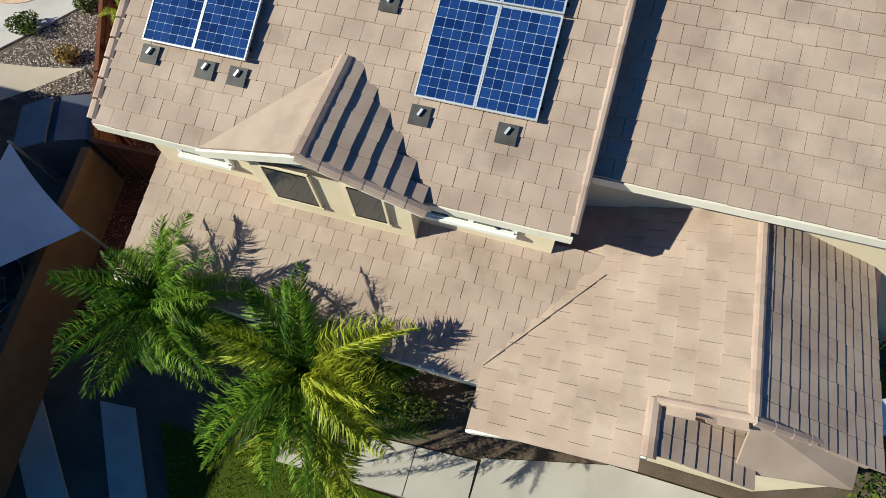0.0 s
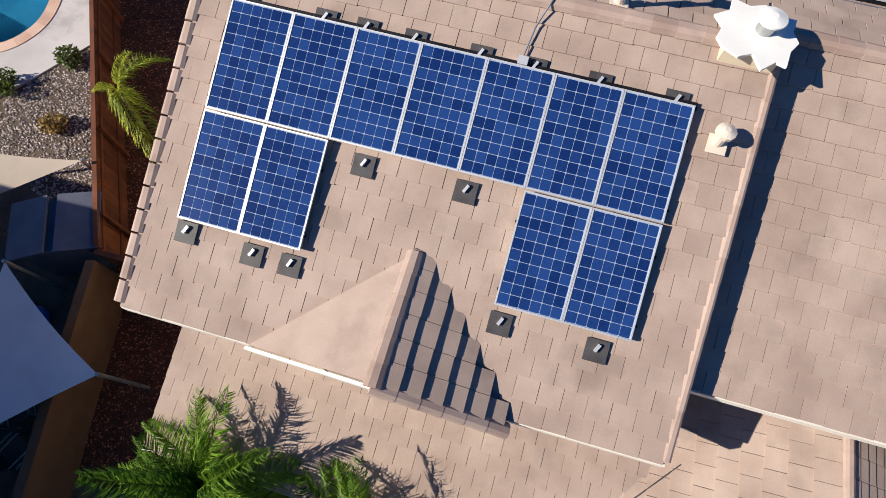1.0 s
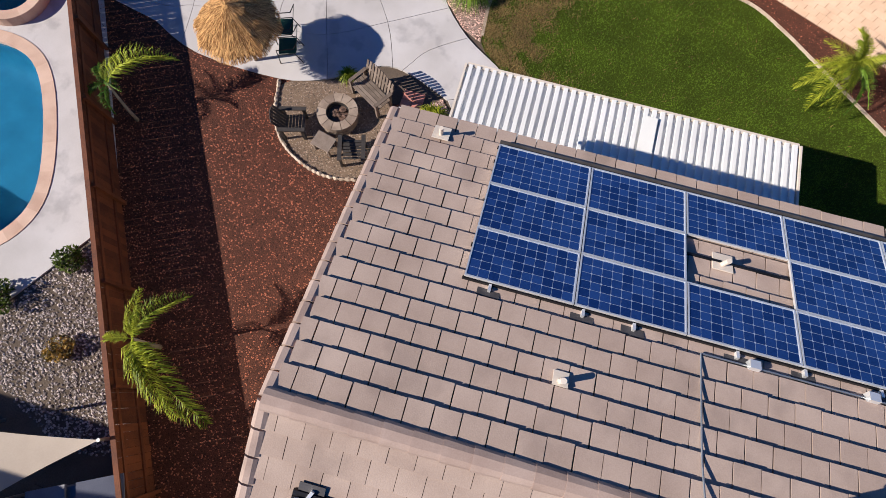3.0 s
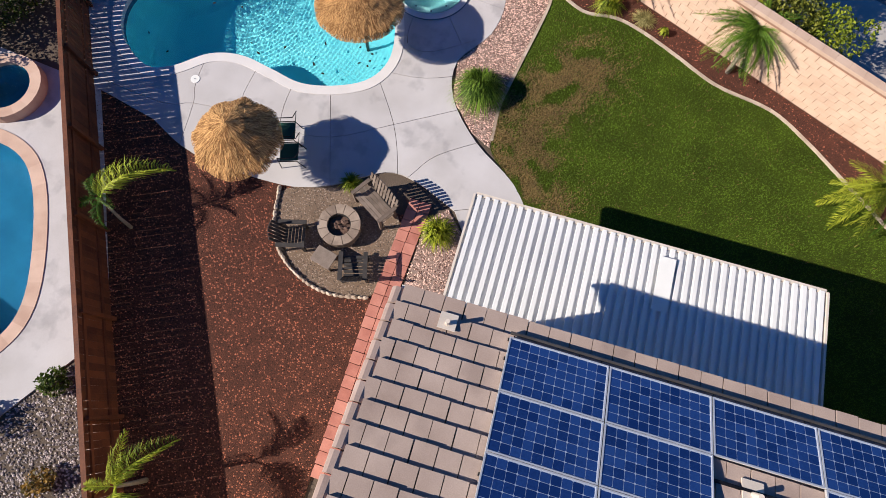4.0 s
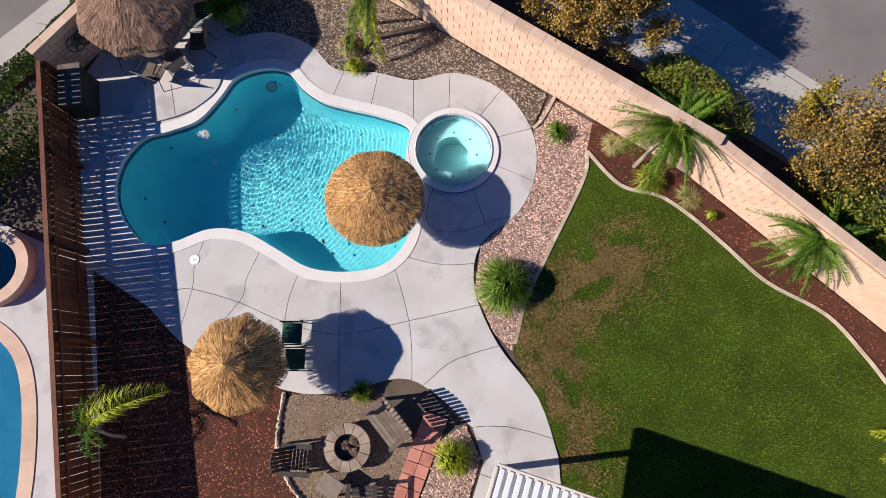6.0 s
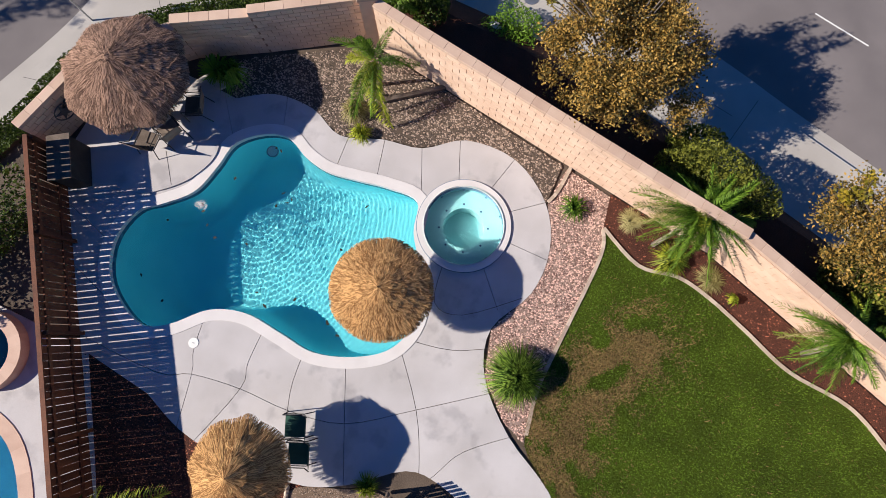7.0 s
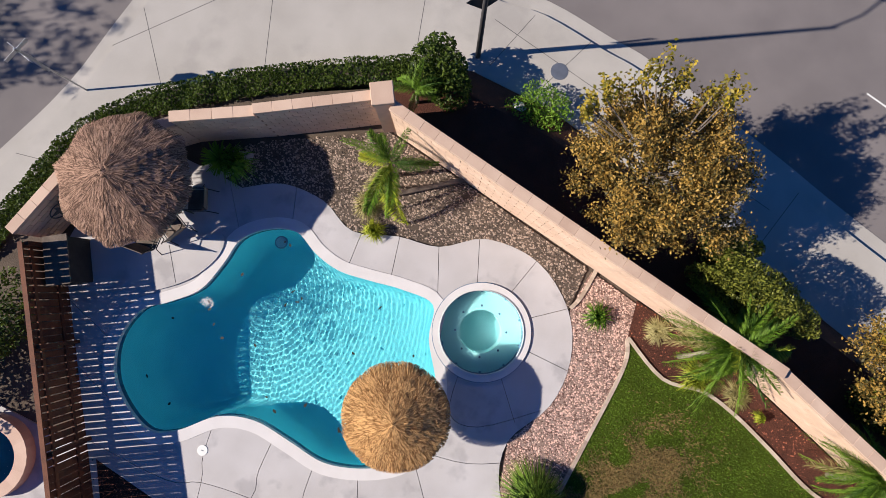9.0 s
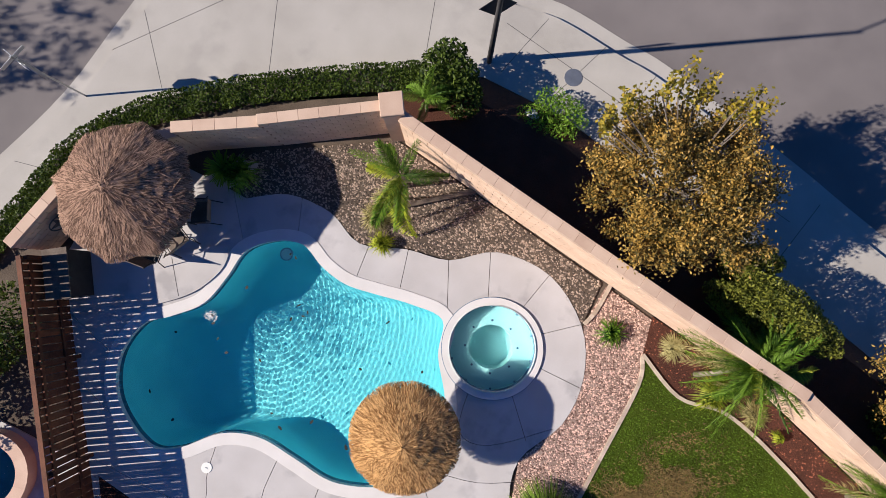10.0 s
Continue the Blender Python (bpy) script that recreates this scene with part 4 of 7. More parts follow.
def board_fence(a, b, h, pitch, label, gap=0.02, wide=0.0, upto=0):
    d = (b - a).normalized()
    nrm = Vector((-d.y, d.x, 0))
    m = Matrix.Translation(a) @ Matrix((d, nrm, Vector((0, 0, 1)))).transposed().to_4x4()
    n = int((b - a).length / pitch)
    fence = thing("wooden_fence", label, "fence", tuple(a), kind="structure")
    me = mesh_of("board", boxed(0, pitch - gap, -0.01, 0.01, 0.0, h), FENCE)
    open_me = mesh_of("board", boxed(0, pitch - gap - wide, -0.01, 0.01, 0.0, h), FENCE)
    rng = random.Random(5)
    for i in range(n):
        ob = part("board", open_me if i < upto else me, FENCE, fence)
        ob.matrix_basis = m @ pose(i * pitch, 0, rng.uniform(-0.01, 0.01), rng.uniform(-0.3, 0.3), rng.uniform(-0.25, 0.25), 0)
    for z in (0.35, h - 0.3):
        part("rail", boxed(0, n * pitch, 0.012, 0.05, z, z + 0.09, m=m), FENCE, fence)
    part("cap_rail", boxed(0, n * pitch, -0.05, 0.06, h, h + 0.035, m=m), FENCE, fence)
    for i in range(0, n, 14):
        part("post", boxed(i * pitch, i * pitch + 0.09, 0.052, 0.14, 0, h - 0.05, m=m), FENCE, fence)
    return fence


board_fence(FA, FB, 1.42, 0.172, "tall red-brown stained board fence with narrow gaps", 0.007, 0.02, 30)
board_fence(Vector((-11.05, 5.5, 0)), Vector((-7.6, 5.6, 0)), 1.5, 0.15, "short board fence between the side fence and the house", 0.008)
side_wall = solid("side_wall", boxed(-0.1, 0.1, -9.0, 0.0, 0, 1.5, m=pose(-11.05, 5.3, 0, 0, 0, 13)), FENCEDARK, "brown rendered wall between the two front yards", "wall", kind="structure")

# ---- thatched umbrellas ----


def straw(bm_v, bm_f, rng, a, b, w):
    a, b = Vector(a), Vector(b)
    d = b - a
    s = d.cross(Vector((0, 0, 1)))
    if s.length < 1e-5:
        return
    s = s.normalized() * w
    k = len(bm_v)
    up = Vector((0, 0, rng.uniform(0.0, 0.02)))
    bm_v += [tuple(a - s), tuple(a + s), tuple(b + s * 0.6 + up), tuple(b - s * 0.6 + up)]
    bm_f.append((k, k + 1, k + 2, k + 3))


def thatch_umbrella(x, y, rim, apex, r, mat, label, seed, count=4200, ground=0.0, facet=1.0, turn=0.0, tufts=0, mess=0.06, rings_of=5, skirt=0.0):
    """A faceted cone of thatch on a pole: facet 1 is a straight-sided octagon, 0 a round cone."""
    rng = random.Random(seed)

    def reach(a):
        b = ((a - turn) % (math.pi / 4)) - math.pi / 8
        return r * (1 - facet + facet * math.cos(math.pi / 8) / math.cos(b)) * (1 + 0.015 * math.sin(11 * a + seed))

    u = thing("thatched_umbrella", label, "umbrella", (x, y, ground))
    bm = bmesh.new()
    tube(bm, [(x, y, ground - (0.8 if ground < 0 else 0)), (x, y, apex - 0.05)], 0.05, 10)
    part("pole", bm, WOOD, u)
    bm = bmesh.new()
    rings = []
    for k in range(6):
        s = k / 5
        rr = s * 0.97
        z = apex - (apex - rim) * (s ** 1.15)
        rings.append([bm.verts.new((x + (0.03 + rr * reach(a)) * math.cos(a), y + (0.03 + rr * reach(a)) * math.sin(a), z)) for a in np.linspace(turn, turn + 2 * math.pi, 32, endpoint=False)])
    for a, b in zip(rings, rings[1:]):
        for i in range(32):
            bm.faces.new((a[i], a[(i + 1) % 32], b[(i + 1) % 32], b[i]))
    bm.faces.new(rings[0])
    if skirt:
        low = [bm.verts.new((v.co.x + (x - v.co.x) * 0.06, v.co.y + (y - v.co.y) * 0.06, rim - skirt * 0.9)) for v in rings[-1]]
        for i in range(32):
            bm.faces.new((rings[-1][i], rings[-1][(i + 1) % 32], low[(i + 1) % 32], low[i]))
    canopy = part("canopy", bm, mat, u, "layered dry palm thatch")
    V, F = [], []
    for i in range(count):
        a = rng.uniform(0, 6.2832)
        s0 = rng.uniform(0, 1) ** 0.6
        s1 = min(s0 + rng.uniform(0.12, 0.32), 1.08)
        pts = []
        for s, da in ((s0 * 0.95, 0), (s1, rng.uniform(-mess, mess))):
            rr = 0.03 + reach(a) * s
            pts.append((x + rr * math.cos(a + da), y + rr * math.sin(a + da), apex - (apex - rim) * s ** 1.15 + rng.uniform(0.0, 0.035) - (0.06 if s > 1 else 0)))
        straw(V, F, rng, pts[0], pts[1], rng.uniform(0.003, 0.0075))
    for row in range(rings_of):        # overlapping courses whose cut ends stand a little proud
        s1 = (row + 1.0) / rings_of
        for i in range(int(150 * s1)):
            a = rng.uniform(0, 6.2832)
            n, e, lift = rng.randrange(9, 16), s1 + rng.uniform(-0.05, 0.03), rng.uniform(0.015, 0.05)
            for j in range(n):
                b0, b1 = a + rng.gauss(0, 0.02 / s1), a + rng.gauss(0, 0.045 / s1)
                s0, s2 = max(0.04, e - rng.uniform(0.14, 0.24)), e + rng.uniform(-0.03, 0.03)
                p0, p1 = [(x + (0.03 + reach(b) * q) * math.cos(b), y + (0.03 + reach(b) * q) * math.sin(b), apex - (apex - rim) * q ** 1.15 + up) for q, b, up in ((s0, b0, 0.012), (s2, b1, lift))]
                straw(V, F, rng, p0, p1, rng.uniform(0.005, 0.011))
    for i in range(2600 if skirt else 0):      # the thick hanging edge
        a, d = rng.uniform(0, 6.2832), rng.uniform(0, 0.05)
        rr, b = reach(a) * 0.99 + 0.03 - d, a + rng.uniform(-0.03, 0.03)
        straw(V, F, rng, (x + rr * math.cos(a), y + rr * math.sin(a), rim + 0.02), (x + (rr + 0.02) * math.cos(b), y + (rr + 0.02) * math.sin(b), rim - skirt * rng.uniform(0.6, 1.1)), rng.uniform(0.005, 0.011))
    for i in range(tufts):            # loose bundles lying on the thatch
        a, s0 = rng.uniform(0, 6.2832), rng.uniform(0.15, 0.8)
        for j in range(26):
            b0, b1 = a + rng.gauss(0, 0.03), a + rng.gauss(0, 0.16)
            s1 = s0 + rng.uniform(0.08, 0.2)
            straw(V, F, rng, (x + reach(a) * s0 * math.cos(b0), y + reach(a) * s0 * math.sin(b0), apex - (apex - rim) * s0 ** 1.15 + 0.03), (x + reach(a) * s1 * math.cos(b1), y + reach(a) * s1 * math.sin(b1), apex - (apex - rim) * s1 ** 1.15 + rng.uniform(0.03, 0.07)), 0.007)
    tagged(part("straw", raw_mesh("straw", V, F, mat), mat, canopy), kind="stuff")
    V, F = [], []
    for i in range(160):
        a = rng.uniform(0, 6.2832)
        straw(V, F, rng, (x + 0.02 * math.cos(a), y + 0.02 * math.sin(a), apex + 0.03), (x + 0.16 * math.cos(a), y + 0.16 * math.sin(a), apex - 0.09 + rng.uniform(0, 0.03)), 0.007)
    tagged(part("topknot", raw_mesh("topknot", V, F, mat), mat, canopy), kind="stuff")
    bm = bmesh.new()
    for i in range(8):
        a = i * math.pi / 4
        beam(bm, (x, y, apex - 0.12), (x + r * 0.9 * math.cos(a + turn), y + r * 0.9 * math.sin(a + turn), rim - 0.03), 0.03)
    part("ribs", bm, WOOD, u)
    return u


thatch_umbrella(-13.30, 17.66, 1.55, 2.27, 1.06, THATCH, "golden thatched umbrella standing on the pool deck", 1, tufts=30, turn=0.2, facet=0.9, count=5000, mess=0.05, rings_of=3)
thatch_umbrella(-11.72, 22.36, 1.5, 2.05, 1.12, THATCH, "golden thatched umbrella standing in the shallow pool", 2, ground=-0.5, count=9000, facet=0.3, tufts=150, mess=0.2, rings_of=4)
thatch_umbrella(-19.3, 25.27, 1.86, 2.55, 1.45, OLDTHATCH, "large weathered grey-brown thatched umbrella in the corner", 3, count=9000, tufts=30, turn=0.17, facet=1.0, mess=0.05, rings_of=7, skirt=0.42)

# ---- fire pit corner ----
FX, FY = -10.45, 16.56
pit = thing("fire_pit", "round tan stone fire pit with ash and charred rocks", "fire pit", (FX, FY, 0))
for course in range(3):
    for i in range(12):
        a0, a1 = (i + 0.5 * (course % 2)) * math.pi / 6 + 0.015, (i + 1 + 0.5 * (course % 2)) * math.pi / 6 - 0.015
        ri, ro = (0.33, 0.53) if course < 2 else (0.31, 0.56)
        line = [(FX + ro * math.cos(a), FY + ro * math.sin(a)) for a in (a0, (a0 + a1) / 2, a1)] + [(FX + ri * math.cos(a), FY + ri * math.sin(a)) for a in (a1, (a0 + a1) / 2, a0)]
        part("stone", prism(line, course * 0.13, course * 0.13 + 0.122), RINGSTONE, pit)
part("liner", ring(circle(FX, FY, 0.29, 24), circle(FX, FY, 0.325, 24), 0, 0.33), DARKWOOD, pit, "blackened steel liner")
part("ash_bed", prism(circle(FX, FY, 0.30, 24), 0, 0.2), ASH, pit, "grey ash bed")
rng = random.Random(12)
for i in range(9):
    bm = bmesh.new()
    bmesh.ops.create_icosphere(bm, subdivisions=1, radius=0.075)
    a, r = rng.uniform(0, 6.28), rng.uniform(0, 0.2)
    for v in bm.verts:
        v.co = v.co * rng.uniform(0.75, 1.15)
    bmesh.ops.transform(bm, matrix=Matrix.Translation((FX + r * math.cos(a), FY + r * math.sin(a), 0.24)) @ Matrix.Diagonal((1.5, 0.9, 0.8, 1)), verts=bm.verts)
    part("log_rock", bm, ASH, pit)
PITFLOOR = curve([(-12.35, 17.1), (-12.1, 16.0), (-11.4, 15.25), (-10.3, 14.85), (-9.15, 15.05), (-8.95, 16.2), (-9.1, 17.3), (-10.2, 17.75), (-11.2, 17.55)], 5)
solid("pit_floor", prism(PITFLOOR, -0.3, 0.02), PITGRIT, "trampled grey-brown gravel round the fire pit", "gravel", kind="structure")
edging = thing("stone_edging", "row of rough pale border stones round the fire pit", "edging", (-11.5, 15.5, 0))
line = curve([(-12.42, 17.15), (-12.12, 16.0), (-11.42, 15.22), (-10.3, 14.82), (-9.15, 15.0)], 8, closed=False)
for i in range(0, len(line) - 1):
    bm = bmesh.new()
    bmesh.ops.create_icosphere(bm, subdivisions=1, radius=0.1)
    for v in bm.verts:
        v.co = v.co * rng.uniform(0.8, 1.15)
    d = Vector(line[i + 1]) - Vector(line[i])
    bmesh.ops.transform(bm, matrix=pose(*line[i], 0.04, 0, 0, math.degrees(math.atan2(d.y, d.x))) @ Matrix.Diagonal((rng.uniform(0.9, 1.3), rng.uniform(0.5, 0.7), rng.uniform(0.7, 1.0), 1)), verts=bm.verts)
    part("stone", bm, PITSTONE, edging)


def bench(m):
    b = thing("garden_bench", "weathered wooden bench with a slatted back by the fire pit", "bench")
    for i in range(5):
        part("seat_slat", boxed(-0.55, 0.55, -0.25 + i * 0.1, -0.16 + i * 0.1, 0.38, 0.405), WOOD, b)
    for i in range(10):
        part("back_slat", boxed(-0.53 + i * 0.11, -0.46 + i * 0.11, -0.01, 0.015, 0, 0.5 + 0.08 * math.sin(math.pi * (i + 0.5) / 10), m=pose(0, 0.27, 0.42, -18)), WOOD, b)
    part("top_rail", boxed(-0.55, 0.55, -0.02, 0.03, 0.25, 0.32, m=pose(0, 0.285, 0.42, -18)), WOOD, b)
    for x in (-0.52, 0.52):
        part("arm", boxed(x - 0.05, x + 0.05, -0.28, 0.32, 0.60, 0.63), WOOD, b)
        for y in (-0.24, 0.24):
            part("leg", boxed(x - 0.035, x + 0.035, y - 0.035, y + 0.035, 0, 0.6), WOOD, b)
    b.matrix_basis = m
    return b


def slat_chair(m, mat, label):
    c = thing("garden_chair", label, "chair")
    for i in range(6):
        part("seat_slat", boxed(-0.25, 0.25, -0.27 + i * 0.09, -0.20 + i * 0.09, 0.33 - i * 0.012, 0.35 - i * 0.012), mat, c)
    for i in range(6):
        part("back_slat", boxed(-0.26 + i * 0.09, -0.19 + i * 0.09, -0.01, 0.012, 0, 0.58 + 0.1 * math.sin(math.pi * (i + 0.5) / 6), m=pose(0, 0.24, 0.27, -24)), mat, c)
    for x in (-0.31, 0.31):
        part("arm", boxed(x - 0.055, x + 0.055, -0.33, 0.4, 0.52, 0.545), mat, c)
        part("leg", boxed(x - 0.025, x + 0.025, -0.28, -0.2, 0, 0.52), mat, c)
        part("back_leg", boxed(x - 0.025, x + 0.025, 0.28, 0.36, 0, 0.52), mat, c)
    c.matrix_basis = m
    return c


bench(pose(-9.75, 17.35, 0.02, 0, 0, -32))
slat_chair(pose(-11.45, 15.95, 0.02, 0, 0, 105), DARKWOOD, "black slatted garden chair by the fire pit")
slat_chair(pose(-9.72, 15.62, 0.02, 0, 0, 196), DARKWOOD, "dark brown wooden garden chair by the fire pit")
table = thing("side_table", "low weathered wooden table by the fire pit", "table")
part("tabletop", boxed(-0.28, 0.28, -0.22, 0.22, 0.36, 0.39, bevel=0.006), WOOD, table)
for x in (-0.23, 0.23):
    for y in (-0.17, 0.17):
        part("leg", boxed(x - 0.025, x + 0.025, y - 0.025, y + 0.025, 0, 0.36), WOOD, table)
table.matrix_basis = pose(-10.52, 15.62, 0.02, 0, 0, -14)

# brick path
path = thing("brick_path", "path of salmon-red paving slabs beside the house", "path", (-8.8, 14, 0), kind="structure")
pm = mesh_of("paver", boxed(0.004, 0.296, 0.004, 0.296, -0.04, 0.03, bevel=0.006), BRICK)
for i in range(24):
    for j in range(2):
        y = 10.6 + i * 0.305
        ob = part("paver", pm, BRICK, path)
        ob.matrix_basis = pose(-9.12 + j * 0.305 + 0.055 * max(0, (y - 14.5)) * 0.9, y, 0, rng.uniform(-0.6, 0.6), rng.uniform(-0.6, 0.6), -2 + rng.uniform(-0.6, 0.6))

# sling chairs under the umbrella, and the dining set in the corner


def sling_chair(m, fabric, metal, label):
    c = thing("patio_chair", label, "chair")
    part("seat", boxed(-0.25, 0.25, -0.25, 0.22, 0.40, 0.415), fabric, c)
    part("backrest", boxed(-0.25, 0.25, -0.008, 0.008, 0, 0.52, m=pose(0, 0.23, 0.42, -15)), fabric, c)
    for x in (-0.28, 0.28):
        bm = bmesh.new()
        tube(bm, [(x, -0.3, 0), (x, -0.27, 0.6), (x, 0.2, 0.63), (x, 0.38, 0.95)], 0.014, 6)
        part("side_frame", bm, metal, c)
        bm = bmesh.new()
        tube(bm, [(x, 0.34, 0), (x, 0.2, 0.42), (x, -0.27, 0.40)], 0.014, 6)
        part("leg_frame", bm, metal, c)
    c.matrix_basis = m
    return c


sling_chair(pose(-12.38, 18.1, 0.02, 0, 0, -72), GREENCLOTH, DARKWOOD, "green sling patio chair under the thatched umbrella")
sling_chair(pose(-12.68, 18.66, 0.02, 0, 0, -72), GREENCLOTH, DARKWOOD, "green sling patio chair turned to the pool")
for x, y, a in ((-18.55, 24.55, -120), (-18.2, 25.4, -70), (-20.1, 24.5, 130), (-19.0, 24.1, 180)):
    sling_chair(pose(x, y, 0.02, 0, 0, a), WOOD, DARKWOOD, "tan patio chair with a dark metal frame")
dt = thing("patio_table", "round patio table below the large umbrella", "table", (-19.2, 24.9, 0))
part("tabletop", prism(circle(-19.2, 24.9, 0.55, 32), 0.70, 0.73), WOOD, dt)
bm = bmesh.new()
tube(bm, [(-19.2, 24.9, 0.02), (-19.2, 24.9, 0.7)], [0.2, 0.06], 10)
part("pedestal", bm, DARKWOOD, dt)
cab = thing("outdoor_cabinet", "dark slatted wooden cabinet against the corner fence", "cabinet", (-20.6, 23.0, 0))
part("body", boxed(-0.25, 0.25, -0.55, 0.55, 0, 0.9, m=pose(-20.6, 22.9, 0, 0, 0, 28)), DARKWOOD, cab)
part("top", boxed(-0.29, 0.29, -0.6, 0.6, 0.9, 0.93, m=pose(-20.6, 22.9, 0, 0, 0, 28)), WOOD, cab)
star = thing("wall_star", "dark metal star in a ring hung on the shaded block wall", "ornament", (-20.97, 24.05, 0.7))
face_out = pose(-20.97, 24.05, 0.92, 90, 0, 70.5)
points = [(r * math.sin(i * math.pi / 5), r * math.cos(i * math.pi / 5)) for i, r in enumerate((0.25, 0.1) * 5)]
bm = prism(points, -0.01, 0.012)
bm.transform(face_out)
part("star", bm, FLASH, star)
bm = ring(circle(0, 0, 0.25, 28), circle(0, 0, 0.275, 28), -0.01, 0.01)
bm.transform(face_out)
part("ring", bm, FLASH, star)
skim = thing("skimmer_lid", "round white skimmer lid set in the deck", "lid", (-15.95, 19.62, 0.02))
part("lid", prism(circle(-15.95, 19.62, 0.13, 24), 0.0, 0.032), WHITE, skim)
part("grip", boxed(-15.98, -15.92, 19.61, 19.63, 0.032, 0.037), STEEL, skim)

# ---- plants ----


def frond_mesh(name, length, leaf, n, droop, mat, seed, width=0.021, curl=0.0):
    """One feather frond along +x: a curved midrib and two rows of leaflets."""
    rng = random.Random(seed)
    V, F = [], []

    def spine(s):
        return Vector((length * s * (1 - 0.18 * droop * s), length * curl * s * s, length * (0.45 * s - droop * s * s)))

    for i in range(8):
        a, b = spine(i / 8), spine((i + 1) / 8)
        w0, w1 = 0.022 * (1 - i / 9), 0.022 * (1 - (i + 1) / 9)
        k = len(V)
        V += [(a.x, a.y - w0, a.z), (a.x, a.y + w0, a.z), (b.x, b.y + w1, b.z), (b.x, b.y - w1, b.z)]
        F.append((k, k + 1, k + 2, k + 3))
    for i in range(n):
        s = 0.1 + 0.9 * i / n
        p = spine(s)
        ll = leaf * (math.sin(math.pi * min(1, s * 0.84 + 0.12)) ** 0.6) * rng.uniform(0.8, 1.1)
        for side in (-1, 1):
            ang = radians(rng.uniform(40, 68)) * (1 - 0.25 * s)
            rise = rng.uniform(-0.45, 0.75)
            dx, dy = math.cos(ang), math.sin(ang) * side
            mid = p + Vector((dx, dy, rise)).normalized() * ll * 0.5
            q = mid + Vector((dx * 0.8, dy * 0.8, rise - rng.uniform(0.7, 1.5))).normalized() * ll * 0.5
            t = Vector((-dy, dx, 0)) * width * 0.5
            k = len(V)
            V += [tuple(p - t * 0.5), tuple(p + t * 0.5), tuple(mid + t), tuple(q), tuple(mid - t)]
            F += [(k, k + 1, k + 2, k + 4), (k + 4, k + 2, k + 3)]
    return raw_mesh(name, V, F, mat)


DRYLEAF = material("pale dry leaf", (0.22, 0.19, 0.06), (0.50, 0.44, 0.20), 2, 12, 0.3, 0.7, 0.0, island=0.6, rnd=0.3, thin=0.3)
FRONDS = [frond_mesh("frond", 1.7, 0.5, 96, 0.75 + 0.2 * i, LEAF, i, curl=(0.3, -0.25, 0.15, -0.35)[i]) for i in range(4)]
YFRONDS = [frond_mesh("frond", 1.7, 0.5, 96, 0.75 + 0.2 * i, LEAFYEL, 10 + i, curl=(0.25, -0.3, 0.35, -0.15)[i]) for i in range(4)]
THIN = [frond_mesh("frond", 1.7, 0.42, 110, 1.1 + 0.2 * i, LEAF, 30 + i, width=0.018, curl=(0.3, -0.25, 0.15, -0.35)[i]) for i in range(4)]
DRYFRONDS = [frond_mesh("frond", 1.7, 0.46, 60, 1.0 + 0.2 * i, DRYLEAF, 20 + i, width=0.016, curl=(0.3, -0.25, 0.15, -0.35)[i]) for i in range(4)]


def palm(x, y, height, spread, count, label, seed, yellow=0.2, z=0.0, lean=(0, 0), stem=0.09, low=-25, high=70, arms=(), thin=False):
    rng = random.Random(seed)
    p = thing("palm_tree", label, "palm", (x, y, z))
    top = Vector((x + lean[0], y + lean[1], z + height))
    bm = bmesh.new()
    tube(bm, [(x, y, z - 0.05), (x + lean[0] * 0.3, y + lean[1] * 0.3, z + height * 0.45), tuple(top)], [stem * 1.3, stem, stem * 0.7], 10)
    part("trunk", bm, STEM, p, smooth=True)
    for i in range(count):
        a = i * 137.5 + rng.uniform(-15, 15)
        tilt = low + (high - low) * (i / max(1, count - 1)) + rng.uniform(-8, 8)
        me = (YFRONDS if rng.random() < yellow else THIN if thin else FRONDS)[rng.randrange(4)]
        ob = part("frond", me, LEAF, p)
        s = spread / 1.7 * rng.uniform(0.85, 1.1)
        ob.matrix_basis = Matrix.Translation(top) @ pose(0, 0, 0, rng.uniform(-12, 12), -tilt, a) @ Matrix.Diagonal((s, s, s, 1))
    for a, tilt, size, gold in arms:
        ob = part("frond", (THIN if thin else FRONDS, YFRONDS, DRYFRONDS)[gold][rng.randrange(4)], LEAF, p)
        ob.matrix_basis = Matrix.Translation(top) @ pose(0, 0, 0, rng.uniform(-8, 8), -tilt, a) @ Matrix.Diagonal((size / 1.7, size / 1.7, size / 1.7, 1))
    return p


palm(-6.55, 1.45, 2.7, 1.75, 30, "tall green feather palm in deep shade by the house front", 1, 0.0, lean=(0.35, 0.55))
palm(-3.55, 1.3, 2.7, 1.95, 30, "large bright green and yellow feather palm over the front walk", 2, 0.6, low=-20, lean=(0.35, 0.25))
palm(-2.9, 0.9, 2.2, 1.5, 14, "smaller bright green feather palm over the front walk", 22, 0.4)
palm(-15.75, 15.0, 1.25, 1.5, 0, "thin green palm leaning over the shaded mulch", 3, 0.5, lean=(-0.25, 0.3), stem=0.04, arms=((62, 22, 1.75, 1), (150, 15, 0.8, 0), (215, 5, 0.85, 0), (280, 0, 0.8, 0), (110, 40, 0.8, 1), (0, 50, 0.7, 0)))
palm(-12.75, 9.45, 1.5, 1.55, 0, "young yellow-green palm beside the board fence", 4, 0.9, lean=(0.1, 0.1), stem=0.05, arms=((74, 28, 1.45, 1), (-30, 22, 2.2, 1), (185, 10, 0.75, 1), (-38, 35, 1.7, 1), (80, 45, 1.0, 1)))
